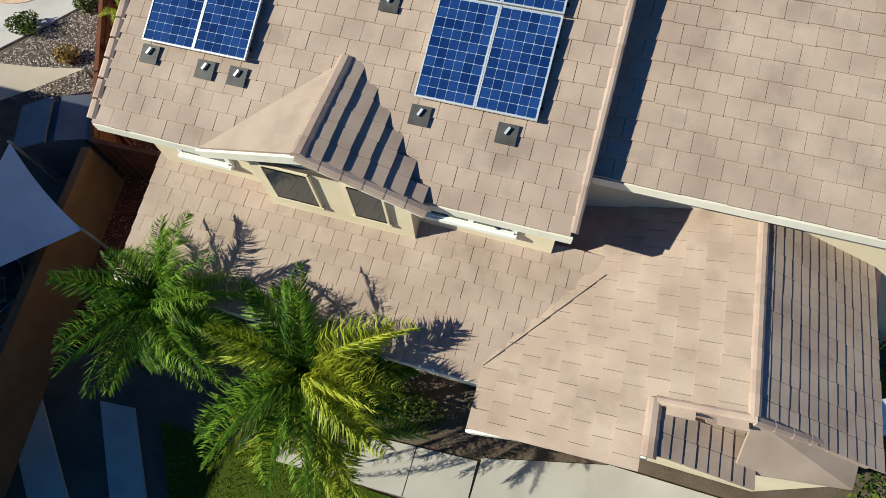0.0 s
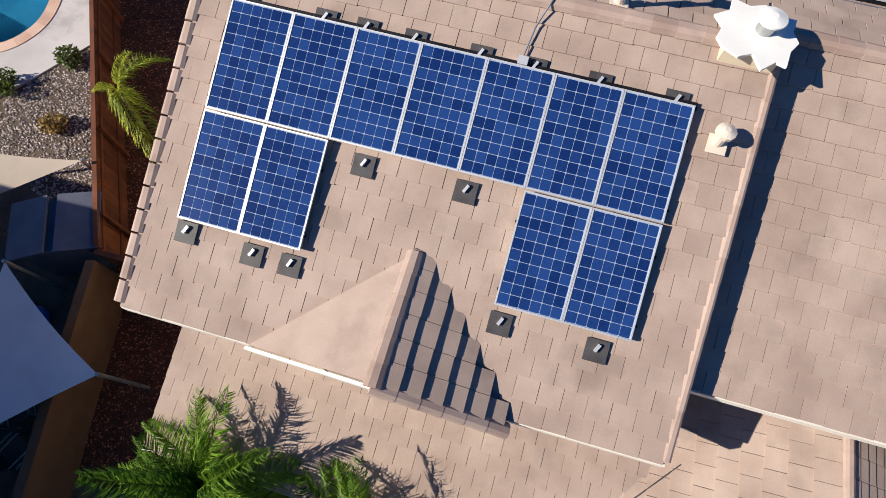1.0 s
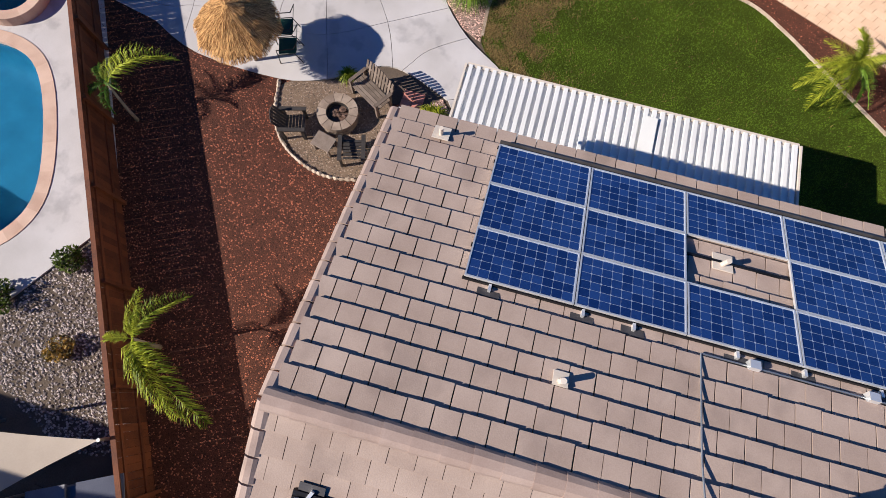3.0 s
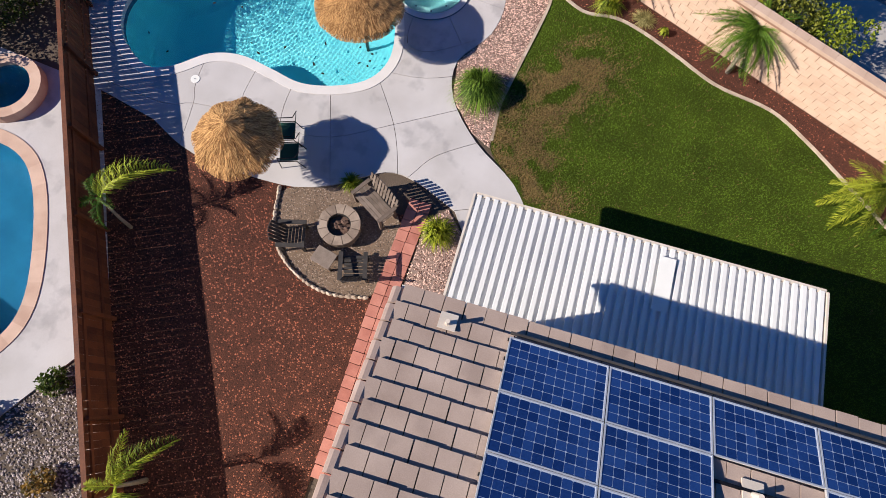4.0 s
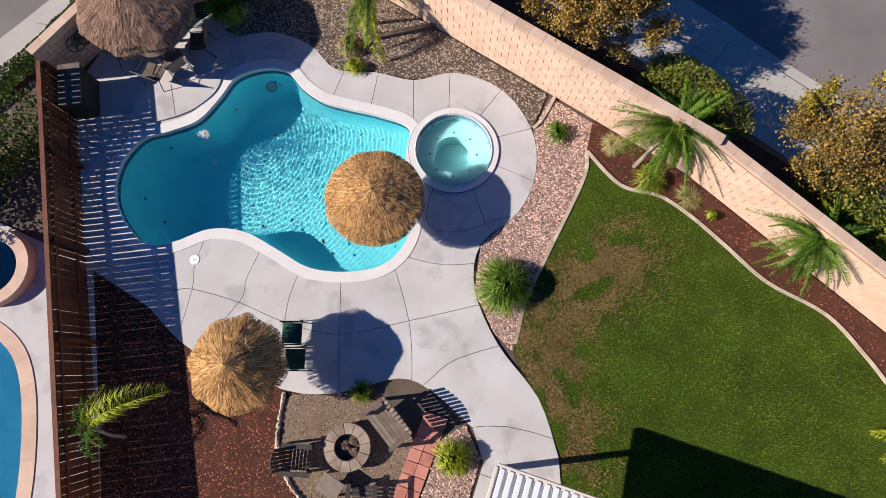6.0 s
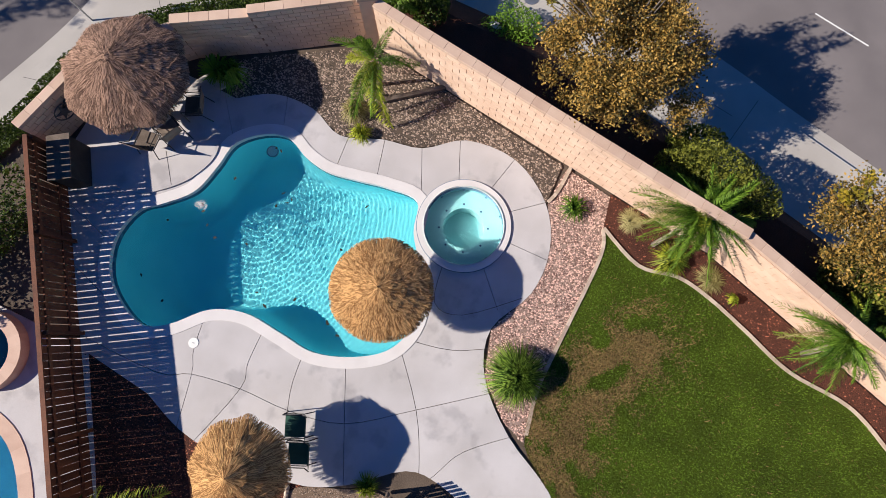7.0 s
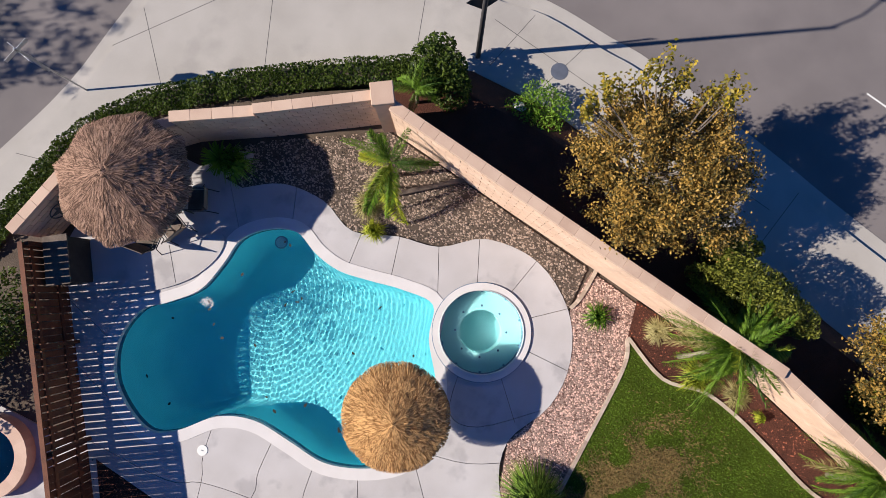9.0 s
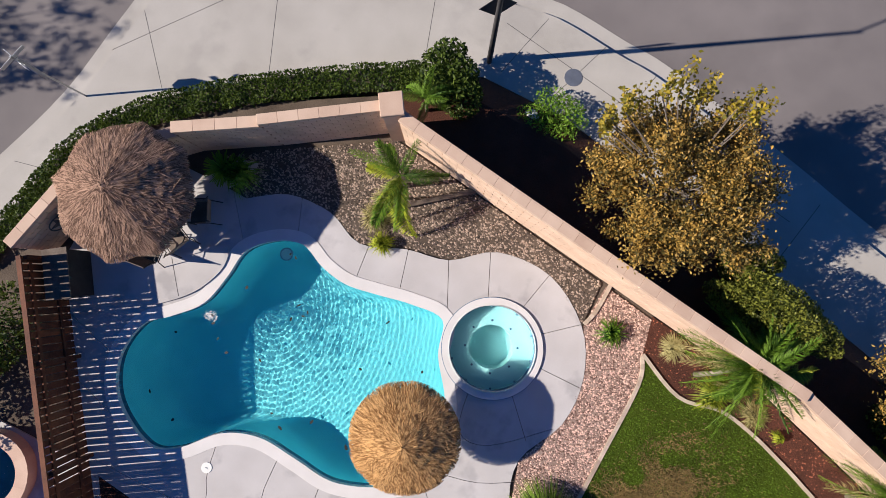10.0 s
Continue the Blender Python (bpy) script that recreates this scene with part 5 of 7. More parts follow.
palm(-13.85, 27.75, 1.3, 1.05, 5, "slender green palm drooping over the river stone bed", 5, 0.1, thin=True, stem=0.05, low=10, high=60, arms=((-95, 5, 1.5, 0), (-80, -5, 1.6, 1), (-110, -15, 1.3, 2), (-60, 15, 1.2, 0), (150, 20, 1.1, 0), (-170, 10, 1.0, 1), (20, 20, 0.9, 0), (-90, -30, 1.2, 2)))
palm(-5.58, 25.84, 1.45, 1.2, 42, "green feather palm leaning towards the garden wall", 6, 0.05, thin=True, lean=(0.4, 0.6), stem=0.06, low=-25, high=75, arms=((165, 5, 1.5, 2), (185, 0, 1.4, 2), (200, -15, 1.2, 2), (-70, -25, 1.3, 2), (-40, -20, 1.2, 2), (0, 10, 1.5, 1)))
palm(-1.25, 24.35, 1.3, 1.05, 36, "green feather palm in the bark bed by the wall", 7, 0.1, thin=True, lean=(-0.05, 0.4), stem=0.06, low=-15, high=70, arms=((150, 5, 1.3, 2), (175, -5, 1.2, 2), (130, 10, 1.1, 1)))
palm(3.1, 21.6, 1.2, 1.1, 16, "yellow-green feather palm leaning over the lawn edge", 8, 0.7, thin=True, lean=(-0.6, -0.5), stem=0.07, arms=((215, -10, 1.3, 1), (200, 0, 1.2, 1)))
palm(-14.0, 29.75, 0.9, 0.75, 7, "small palm rising behind the pillar", 9, 0.1, z=-0.1, stem=0.04)


def blades(name, x, y, r, h, n, mat, label, seed, z=0.0, category="grass", w=0.013):
    """A tuft of arching strap leaves."""
    rng = random.Random(seed)
    V, F = [], []
    for i in range(n):
        a, t = rng.uniform(0, 6.2832), rng.uniform(0.15, 1.0)
        d = Vector((math.cos(a), math.sin(a), 0))
        s = Vector((-d.y, d.x, 0)) * w * rng.uniform(0.6, 1.1)
        b = Vector((x, y, z)) + d * rng.uniform(0, r * 0.3)
        m = b + d * r * t * 0.5 + Vector((0, 0, h * (1.1 - 0.45 * t)))
        e = b + d * r * t + Vector((0, 0, h * (0.95 - 0.85 * t)))
        k = len(V)
        V += [tuple(b - s), tuple(b + s), tuple(m + s * 0.8), tuple(e), tuple(m - s * 0.8)]
        F += [(k, k + 1, k + 2, k + 4), (k + 4, k + 2, k + 3)]
    p = thing(name, label, category, (x, y, z))
    tagged(part("leaves", raw_mesh("leaves", V, F, mat), mat, p), kind="stuff")
    return p


CLUMP = material("fresh strap leaf", (0.055, 0.11, 0.014), (0.26, 0.40, 0.06), 2, 12, 0.3, 0.5, 0.0, island=0.7, thin=0.35, spec=0.2)
blades("grass_clump", -8.0, 21.5, 0.80, 0.75, 1500, CLUMP, "large green fountain-like clump beside the pool deck", 1)
blades("grass_clump", -7.95, 17.15, 0.52, 0.5, 420, LEAFYEL, "bright yellow-green strap-leaved clump by the patio", 2, w=0.018)
blades("grass_clump", -7.85, 26.1, 0.42, 0.3, 150, LEAF, "small dark green clump in the pink gravel", 3, w=0.02)
blades("grass_clump", -3.3, 25.1, 0.2, 0.25, 80, LEAFYEL, "small bright yellow-green plant in the bark bed", 4, w=0.02)
blades("grass_clump", -6.3, 26.25, 0.38, 0.14, 420, DRYLEAF, "pale dry ornamental grass by the garden wall", 5)
blades("grass_clump", -5.1, 25.55, 0.55, 0.35, 420, LEAFYEL, "yellowing ornamental grass at the foot of a palm", 6)
blades("grass_clump", -3.95, 25.4, 0.42, 0.12, 420, DRYLEAF, "straw-coloured dry grass in the bark bed", 12)
blades("grass_clump", -14.2, 26.75, 0.45, 0.35, 380, DRYLEAF, "pale dry grass in the river stones", 7)
blades("grass_clump", -13.85, 26.2, 0.35, 0.3, 220, LEAFYEL, "thin pale grass at the deck edge", 8)
blades("grass_clump", -10.6, 17.85, 0.35, 0.25, 260, LEAFYEL, "low yellow-green tuft at the deck edge", 9)
blades("grass_clump", -17.7, 26.6, 0.55, 0.7, 260, LEAF, "potted green plant in the shade of the umbrella", 10, w=0.02)
blades("grass_clump", 0.7, 24.3, 0.3, 0.25, 160, LEAFYEL, "small reddish-yellow tuft in the bark bed", 11)

blades("grass_clump", 4.6, 20.3, 0.4, 0.4, 200, DRYLEAF, "brownish spiky clump in the bark bed", 13)


def leaf_cloud(V, F, rng, inside_fn, lo, hi, n, size):
    made = 0
    while made < n:
        p = Vector((rng.uniform(lo[0], hi[0]), rng.uniform(lo[1], hi[1]), rng.uniform(lo[2], hi[2])))
        if not inside_fn(p):
            continue
        made += 1
        a = Vector((rng.gauss(0, 1), rng.gauss(0, 1), rng.gauss(0, 0.7))).normalized()
        b = a.cross(Vector((rng.gauss(0, 1), rng.gauss(0, 1), rng.gauss(0, 1)))).normalized()
        s = size * rng.uniform(0.6, 1.25)
        k = len(V)
        V += [tuple(p - a * s), tuple(p + b * s * 0.45), tuple(p + a * s), tuple(p - b * s * 0.45)]
        F.append((k, k + 1, k + 2, k + 3))


def shrub(name, x, y, z, rx, ry, h, n, mat, label, seed, size=0.06, category="shrub", rot=0.0):
    rng = random.Random(seed)
    c, s = math.cos(radians(rot)), math.sin(radians(rot))
    lumps = [(rng.uniform(-0.6, 0.6) * rx, rng.uniform(-0.6, 0.6) * ry, h * rng.uniform(0.4, 0.7), rng.uniform(0.35, 0.6)) for _ in range(9)]

    def inside_fn(p):
        dx, dy = p.x - x, p.y - y
        u, v, w = c * dx + s * dy, -s * dx + c * dy, p.z - z
        for lx, ly, lz, lr in lumps:
            d = ((u - lx) / (rx * lr * 1.25)) ** 2 + ((v - ly) / (ry * lr * 1.25)) ** 2 + ((w - lz) / (h * lr * 0.95)) ** 2
            if 0.55 < d < 1:
                return True
        return False

    big = max(rx, ry) * 1.4
    V, F = [], []
    leaf_cloud(V, F, rng, inside_fn, (x - big, y - big, z), (x + big, y + big, z + h * 1.2), n, size)
    t = thing(name, label, category, (x, y, z))
    bm = bmesh.new()
    for lx, ly, lz, lr in lumps[:5]:
        tube(bm, [(x, y, z), (x + c * lx - s * ly, y + s * lx + c * ly, z + lz)], [0.03, 0.012], 5)
    part("stems", bm, BARK, t)
    tagged(part("foliage", raw_mesh("foliage", V, F, mat), mat, t), kind="stuff")
    return t


shrub("shrub", -13.55, 30.75, -0.4, 0.85, 0.8, 1.25, 5200, SHRUB, "rounded dark green shrub by the street corner", 1)
shrub("shrub", -4.6, 27.8, -0.4, 1.55, 0.62, 2.0, 15000, OLIVE, "oblong clipped olive green shrub behind the garden wall", 2, rot=-18, size=0.042)
shrub("shrub", -5.3, 28.75, -0.4, 0.8, 0.5, 1.0, 3000, OLIVE, "low green shrub behind the garden wall", 3)
shrub("shrub", -0.3, 26.3, -0.3, 1.1, 0.6, 1.8, 7000, OLIVE, "olive green shrub along the wall by the pavement", 4, rot=-25)
shrub("shrub", 1.2, 25.7, -0.3, 0.8, 0.6, 1.8, 2200, LEAFYEL, "bright green shrub behind the garden wall", 14)
shrub("shrub", -10.85, 30.75, -0.5, 0.8, 0.65, 0.5, 2600, LEAF, "low bright green ground cover by the pavement", 5, size=0.045)
shrub("shrub", -2.3, 1.75, 0.0, 1.1, 0.6, 0.7, 1800, SHRUB, "low green shrub in the front planting bed", 6)
shrub("shrub", -17.0, 9.6, 0.0, 0.5, 0.4, 0.5, 700, SHRUB, "small green shrub in the neighbouring gravel", 7)
shrub("shrub", -15.6, 10.9, 0.0, 0.35, 0.3, 0.5, 500, SHRUB, "small green shrub against the fence next door", 8)
shrub("shrub", -14.9, 8.8, 0.0, 0.35, 0.3, 0.4, 400, AUTUMN, "dry tan and green tuft in the dark gravel", 9)
shrub("shrub", -22.3, 20.0, 0.0, 1.1, 2.4, 1.8, 8000, SHRUB, "dense dark green shrubs behind the fence next door", 10, rot=-28)

hedge = thing("hedge", "clipped dark green hedge along the street corner", "hedge", (-18.5, 28.7, -0.4))
HL = [Vector(p) for p in curve([(-25.0, 18.6), (-23.6, 21.5), (-22.6, 23.7), (-21.95, 25.6), (-20.75, 27.1), (-18.8, 28.4), (-16.7, 29.5), (-14.4, 30.5)], 6, closed=False)]
rng = random.Random(40)
V, F = [], []
for i in range(26000):
    t = rng.uniform(0, len(HL) - 1.001)
    k = int(t)
    p = HL[k].lerp(HL[k + 1], t - k)
    d = (HL[k + 1] - HL[k]).normalized()
    side, top = rng.uniform(-1, 1), rng.random()
    q = Vector((p.x - d.y * 0.38 * side, p.y + d.x * 0.38 * side, 0))
    z = -0.55 + (0.72 + 0.1 * noise.noise(Vector((q.x * 2, q.y * 2, 0)))) * (1.0 if top > 0.35 else rng.random())
    if z < 0.05 and abs(side) < 0.8:
        continue
    a = Vector((rng.gauss(0, 1), rng.gauss(0, 1), rng.gauss(0, 0.6))).normalized()
    b = a.cross(Vector((rng.gauss(0, 1), rng.gauss(0, 1), rng.gauss(0, 1)))).normalized()
    s = rng.uniform(0.025, 0.055)
    k = len(V)
    c = Vector((q.x, q.y, z))
    V += [tuple(c - a * s), tuple(c + b * s * 0.6), tuple(c + a * s), tuple(c - b * s * 0.6)]
    F.append((k, k + 1, k + 2, k + 3))
tagged(part("foliage", raw_mesh("foliage", V, F, SHRUB), SHRUB, hedge), kind="stuff")
# solid dark filler that stands for the shade deep between the hedge leaves
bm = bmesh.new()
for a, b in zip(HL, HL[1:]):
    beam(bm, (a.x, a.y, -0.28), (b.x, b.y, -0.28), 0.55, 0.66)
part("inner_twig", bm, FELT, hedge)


def tree(x, y, z, height, rx, ry, rz, n, mat, label, seed, size=0.075, sprigs=8):
    """A tapered trunk with limbs and a broken crown of leaves in clumps."""
    rng = random.Random(seed)
    t = thing("tree", label, "tree", (x, y, z))
    bm = bmesh.new()
    tube(bm, [(x, y, z - 0.1), (x + 0.05, y, z + height * 0.25), (x, y + 0.05, z + height * 0.5), (x, y, z + height * 0.8)], [0.13, 0.10, 0.07, 0.02], 10)
    part("trunk", bm, BARK, t, smooth=True)
    cz = z + height - rz
    clumps, shoots = [], []
    for i in range(110):
        a, b = rng.uniform(0, 6.2832), rng.uniform(-0.7, 1.0)
        rr = max(0, 1 - abs(b) ** 3) ** 0.33 * rng.uniform(0.05, 1.0) ** 0.5
        sq = 1 - 0.13 * math.cos(4 * (a - 0.35))
        clumps.append(Vector((x + rx * sq * rr * math.cos(a), y + ry * sq * rr * math.sin(a), cz + rz * b * rng.uniform(0.6, 1.0))))
    clumps += [c + Vector((rng.uniform(-0.3, 0.3), rng.uniform(-0.3, 0.3), rng.uniform(-0.1, 0.25))) for c in clumps]
    for i in range(sprigs):
        a = rng.uniform(1.1, 3.0)
        shoots.append(Vector((x + rx * 0.93 * math.cos(a), y + ry * 0.93 * math.sin(a), cz + rz * rng.uniform(0.2, 0.95))))
    for c in clumps[:26]:
        bm = bmesh.new()
        s = Vector((x, y, z + height * rng.uniform(0.3, 0.6)))
        m = s.lerp(c, 0.5) + Vector((rng.uniform(-0.1, 0.1), rng.uniform(-0.1, 0.1), 0.12))
        tube(bm, [tuple(s), tuple(m), tuple(c)], [0.04, 0.025, 0.008], 5)
        part("limb", bm, BARK, t)
    V, F = [], []
    for i in range(n):
        c = clumps[rng.randrange(len(clumps))]
        r = rng.uniform(0.07, 0.19)
        p = c + Vector((rng.gauss(0, r), rng.gauss(0, r), rng.gauss(0, r * 0.7)))
        a = Vector((rng.gauss(0, 1), rng.gauss(0, 1), rng.gauss(0, 0.6))).normalized()
        b = a.cross(Vector((rng.gauss(0, 1), rng.gauss(0, 1), rng.gauss(0, 1)))).normalized()
        s = size * rng.uniform(0.6, 1.3)
        k = len(V)
        V += [tuple(p - a * s), tuple(p + b * s * 0.55), tuple(p + a * s), tuple(p - b * s * 0.55)]
        F.append((k, k + 1, k + 2, k + 3))
    tagged(part("crown", raw_mesh("crown", V, F, mat), mat, t, "olive, gold and brown leaves"), kind="stuff")
    if sprigs:
        V, F = [], []
        for c in shoots:
            out = Vector((c.x - x, c.y - y, 0)).normalized()
            tip = c + out * rng.uniform(0.1, 0.5) + Vector((rng.uniform(-0.15, 0.15), rng.uniform(-0.1, 0.1), rng.uniform(0.35, 0.75)))
            bm = bmesh.new()
            tube(bm, [(x + (c.x - x) * 0.5, y + (c.y - y) * 0.5, c.z - 0.4), tuple(c), tuple(tip)], [0.02, 0.012, 0.004], 5)
            part("shoot", bm, BARK, t)
            for q in range(rng.randrange(34, 70)):
                k0 = rng.uniform(0.0, 1.0)
                p = c.lerp(tip, k0) + Vector((rng.gauss(0, 0.07), rng.gauss(0, 0.07), rng.gauss(0, 0.06)))
                a = Vector((rng.gauss(0, 1), rng.gauss(0, 1), rng.gauss(0, 0.5))).normalized()
                b = a.cross(Vector((rng.gauss(0, 1), rng.gauss(0, 1), rng.gauss(0, 1)))).normalized()
                s, k = size * rng.uniform(1.0, 1.7), len(V)
                V += [tuple(p - a * s), tuple(p + b * s * 0.6), tuple(p + a * s), tuple(p - b * s * 0.6)]
                F.append((k, k + 1, k + 2, k + 3))
        tagged(part("new_growth", raw_mesh("new_growth", V, F, SPRIG), SPRIG, t, "yellow-green young leaves at the tips"), kind="stuff")
    return t


tree(-8.25, 29.4, -0.5, 3.65, 2.0, 1.66, 1.2, 60000, AUTUMN, "broad tree turning olive and gold beside the pavement", 1, size=0.038, sprigs=22)
tree(-1.2, 27.25, -0.5, 3.3, 1.25, 1.15, 1.1, 17000, AUTUMN, "smaller olive and gold tree along the pavement", 2, size=0.04)
tree(-35.4, 23.9, -0.8, 8.0, 2.6, 2.6, 2.0, 4200, SHRUB, "street tree across the road, seen by its shadow", 3, sprigs=0)

# ---- loose stones, bark and grass ----
stones("gravel", GRAVEL_LINE, 9000, 0.034, 0.0, ROCK, "loose pink and cream gravel stones", "gravel", 1)
stones("gravel", SIDE_LINE, 3800, 0.034, 0.0, ROCK, "loose pink gravel stones by the patio", "gravel", 2)
stones("river_stones", COBBLE_LINE, 9500, 0.036, 0.0, COBBLE, "loose brown and grey river stones", "stones", 3)
stones("bark_chips", MULCH_LINE, 30000, 0.03, 0.005, CHIP, "loose red-brown bark chips", "mulch", 4, flat=0.5)
stones("bark_chips", BED_LINE[1:], 7000, 0.03, 0.005, CHIP, "loose bark chips along the wall", "mulch", 5, flat=0.5)
stones("pit_gravel", PITFLOOR, 5200, 0.02, 0.018, COBBLE, "fine grey-brown gravel round the fire pit", "gravel", 6)
def turf(name, outline, n, h, mat, label, seed, holes=()):
    rng = random.Random(seed)
    V, F = [], []
    for x, y in scatter(outline, n, rng, holes):
        for j in range(2):
            a = rng.uniform(0, 6.2832)
            l = h * rng.uniform(0.5, 1.3)
            w = 0.011
            k = len(V)
            V += [(x - w * math.sin(a), y + w * math.cos(a), 0.01), (x + w * math.sin(a), y - w * math.cos(a), 0.01), (x + l * 0.8 * math.cos(a), y + l * 0.8 * math.sin(a), 0.01 + l * 0.7)]
            F.append((k, k + 1, k + 2))
    return tagged(new(name, raw_mesh(name, V, F, mat)), label, "grass", kind="stuff")


LAWNBLADE = material("lawn blade", (0.044, 0.068, 0.007), (0.128, 0.212, 0.019), 1.1, 5, 0.2, 0.7, 0.0, island=0.5, thin=0.3, spec=0.12)
DRYBLADE = material("dry blade", (0.10, 0.07, 0.02), (0.25, 0.165, 0.058), 1.2, 5, 0.25, 0.8, 0.0, island=0.6)
turf("grass_blades", LAWN_LINE, 90000, 0.055, LAWNBLADE, "short green grass blades of the lawn", 1)
rng = random.Random(61)
V, F = [], []
dry_line = curve([(-5.3, 17.9), (-6.2, 19.2), (-6.9, 20.4), (-6.7, 21.6), (-5.9, 22.6), (-5.3, 23.6)], 8, closed=False)
for i in range(52000):
    c = dry_line[rng.randrange(len(dry_line))] if rng.random() < 0.97 else (rng.uniform(-6.5, 3), rng.uniform(18.5, 25))
    x, y = c[0] + abs(rng.gauss(0, 0.62)) * rng.choice((1, 1, -0.5)), c[1] + rng.gauss(0, 0.45)
    if rng.random() > (noise.noise(Vector((x * 1.7, y * 1.7, 3.0))) + 0.3) / 0.55 or not inside(x, y, LAWN_LINE):
        continue
    a, l, k = rng.uniform(0, 6.2832), 0.08 * rng.uniform(0.5, 1.3), len(V)
    V += [(x - 0.011 * math.sin(a), y + 0.011 * math.cos(a), 0.012), (x + 0.011 * math.sin(a), y - 0.011 * math.cos(a), 0.012), (x + l * math.cos(a), y + l * math.sin(a), 0.014 + l * 0.75)]
    F.append((k, k + 1, k + 2))
tagged(new("dry_grass", raw_mesh("dry_grass", V, F, DRYBLADE)), "dry straw-coloured grass in the lawn", "grass", kind="stuff")
kerb = thing("lawn_edging", "stained tan curved concrete edging between lawn and bark bed", "edging", (-3, 24.5, 0), kind="structure")
LE = [Vector(p) for p in LAWN_EDGE]
for a, b in zip(LE, LE[1:]):
    bm = bmesh.new()
    beam(bm, (a.x, a.y, 0.025), (b.x, b.y, 0.025), 0.085, 0.07)
    part("kerb_piece", bm, EDGE, kerb)
for nm, pts in (("rock_border", [(-8.2, 27.3), (-8.35, 26.45), (-8.52, 26.05)]), ("rock_border", [(-6.93, 25.8), (-6.8, 25.1), (-7.1, 23.1), (-7.32, 21.7), (-7.36, 21.1), (-7.3, 20.2)])):
    rb = thing(nm, "thin pale stone border strip of the gravel bed", "edging", (*pts[0], 0), kind="structure")
    for a, b in zip(curve(pts, 5, False), curve(pts, 5, False)[1:]):
        bm = bmesh.new()
        beam(bm, (*a, 0.02), (*b, 0.02), 0.09, 0.06)
        part("border_piece", bm, PITSTONE, rb)

# ---- roof fixtures ----


def vent(x, y, zf, h, r, label, flash=0.2, hood=True, lean=0):
    z = zf(y)
    v = thing("vent_pipe", label, "vent pipe", (x, y, z))
    slope = math.degrees(math.atan(M)) if zf is front_z else -math.degrees(math.atan(MB))
    part("flashing", boxed(-flash, flash, -flash, flash, 0.085, 0.104, m=pose(x, y, z, slope)), PIPE, v, "pale sheet flashing")
    bm = bmesh.new()
    tube(bm, [(x, y, z), (x, y, z + h)], r, 12)
    part("pipe", bm, PIPE, v)
    if hood:
        bm = bmesh.new()
        tube(bm, [(x, y, z + h), (x, y, z + h + 0.05), (x, y, z + h + 0.09)], [r * 1.7, r * 1.7, r * 0.5], 12)
        part("hood", bm, PIPE, v)


vent(-4.48, 10.75, back_z, 0.30, 0.04, "short cream vent pipe on the back roof", 0.10, hood=False)
vent(-1.85, 9.85, back_z, 0.85, 0.075, "tall cream flue pipe with a hood near the ridge", 0.13)
vent(-6.95, 14.2, back_z, 0.32, 0.035, "short grey vent pipe near the eave", 0.14, hood=False)
vent(-0.12, 8.3, front_z, 0.3, 0.08, "squat cream roof vent near the gable edge", 0.13)
vent(-2.33, 13.1, back_z, 0.3, 0.04, "short cream pipe in the gap between solar panels", 0.15, hood=False)
chim = thing("chimney", "white chimney top with a jagged metal cap and round flue", "chimney", (0.12, 9.70, 6.4))
part("chase", boxed(-0.36, 0.36, 9.35, 10.05, 5.6, 7.05), STUCCO, chim, "cream stucco chase")
CAPLINE = [(-0.42, 9.35), (-0.20, 9.23), (-0.02, 9.33), (0.10, 9.09), (0.28, 9.27), (0.42, 9.23), (0.46, 9.50), (0.56, 9.67), (0.48, 9.85), (0.52, 10.07), (0.26, 10.09), (0.10, 10.23), (-0.10, 10.15), (-0.34, 10.23), (-0.36, 10.01), (-0.56, 9.87), (-0.44, 9.69), (-0.50, 9.49)]
part("cap_sheet", prism(CAPLINE, 7.05, 7.09), WHITE, chim, "white painted sheet cap with torn edges")
bm = bmesh.new()
tube(bm, [(0.1, 9.77, 7.09), (0.1, 9.77, 7.28)], 0.12, 20)
part("flue", bm, STEEL, chim)
bm = bmesh.new()
tube(bm, [(0.1, 9.77, 7.28), (0.1, 9.77, 7.31), (0.1, 9.77, 7.35)], [0.19, 0.19, 0.05], 24)
part("flue_cap", bm, WHITE, chim)

chim.matrix_basis = Matrix.Translation((0.08, 9.66, 6.4))
# racking below the panels
rack = thing("panel_racking", "black mounting rails with flashings under the front solar panels", "racking", (-3.9, 7, 6))
tilt, tilt_back = math.degrees(math.atan(M)), -math.degrees(math.atan(MB))
for x0, x1, y in ((-7.26, -0.5, 8.66), (-7.26, -0.5, 8.25), (-7.26, -0.5, 7.35), (-7.26, -5.3, 6.75), (-7.26, -5.3, 5.85), (-2.46, -0.5, 6.75), (-2.46, -0.5, 5.85)):
    part("rail", boxed(x0, x1, -0.02, 0.02, 0.06, 0.11, m=pose(0, y, front_z(y), tilt)), BLACK, rack)
FEET = [(-7.05, 8.70), (-5.84, 8.70), (-5.21, 8.70), (-4.49, 8.70), (-3.53, 8.70), (-2.75, 8.70), (-1.84, 8.70), (-0.78, 8.70), (-7.08, 5.47), (-6.02, 5.41), (-5.43, 5.41), (-4.75, 6.95), (-3.24, 6.95), (-2.3, 5.41), (-0.93, 5.41)]
part("skirt", boxed(-7.26, -0.5, -0.05, 0.05, 0.05, 0.1, m=pose(0, 8.7, front_z(8.7), tilt)), BLACK, rack, "black strip along the top of the array")
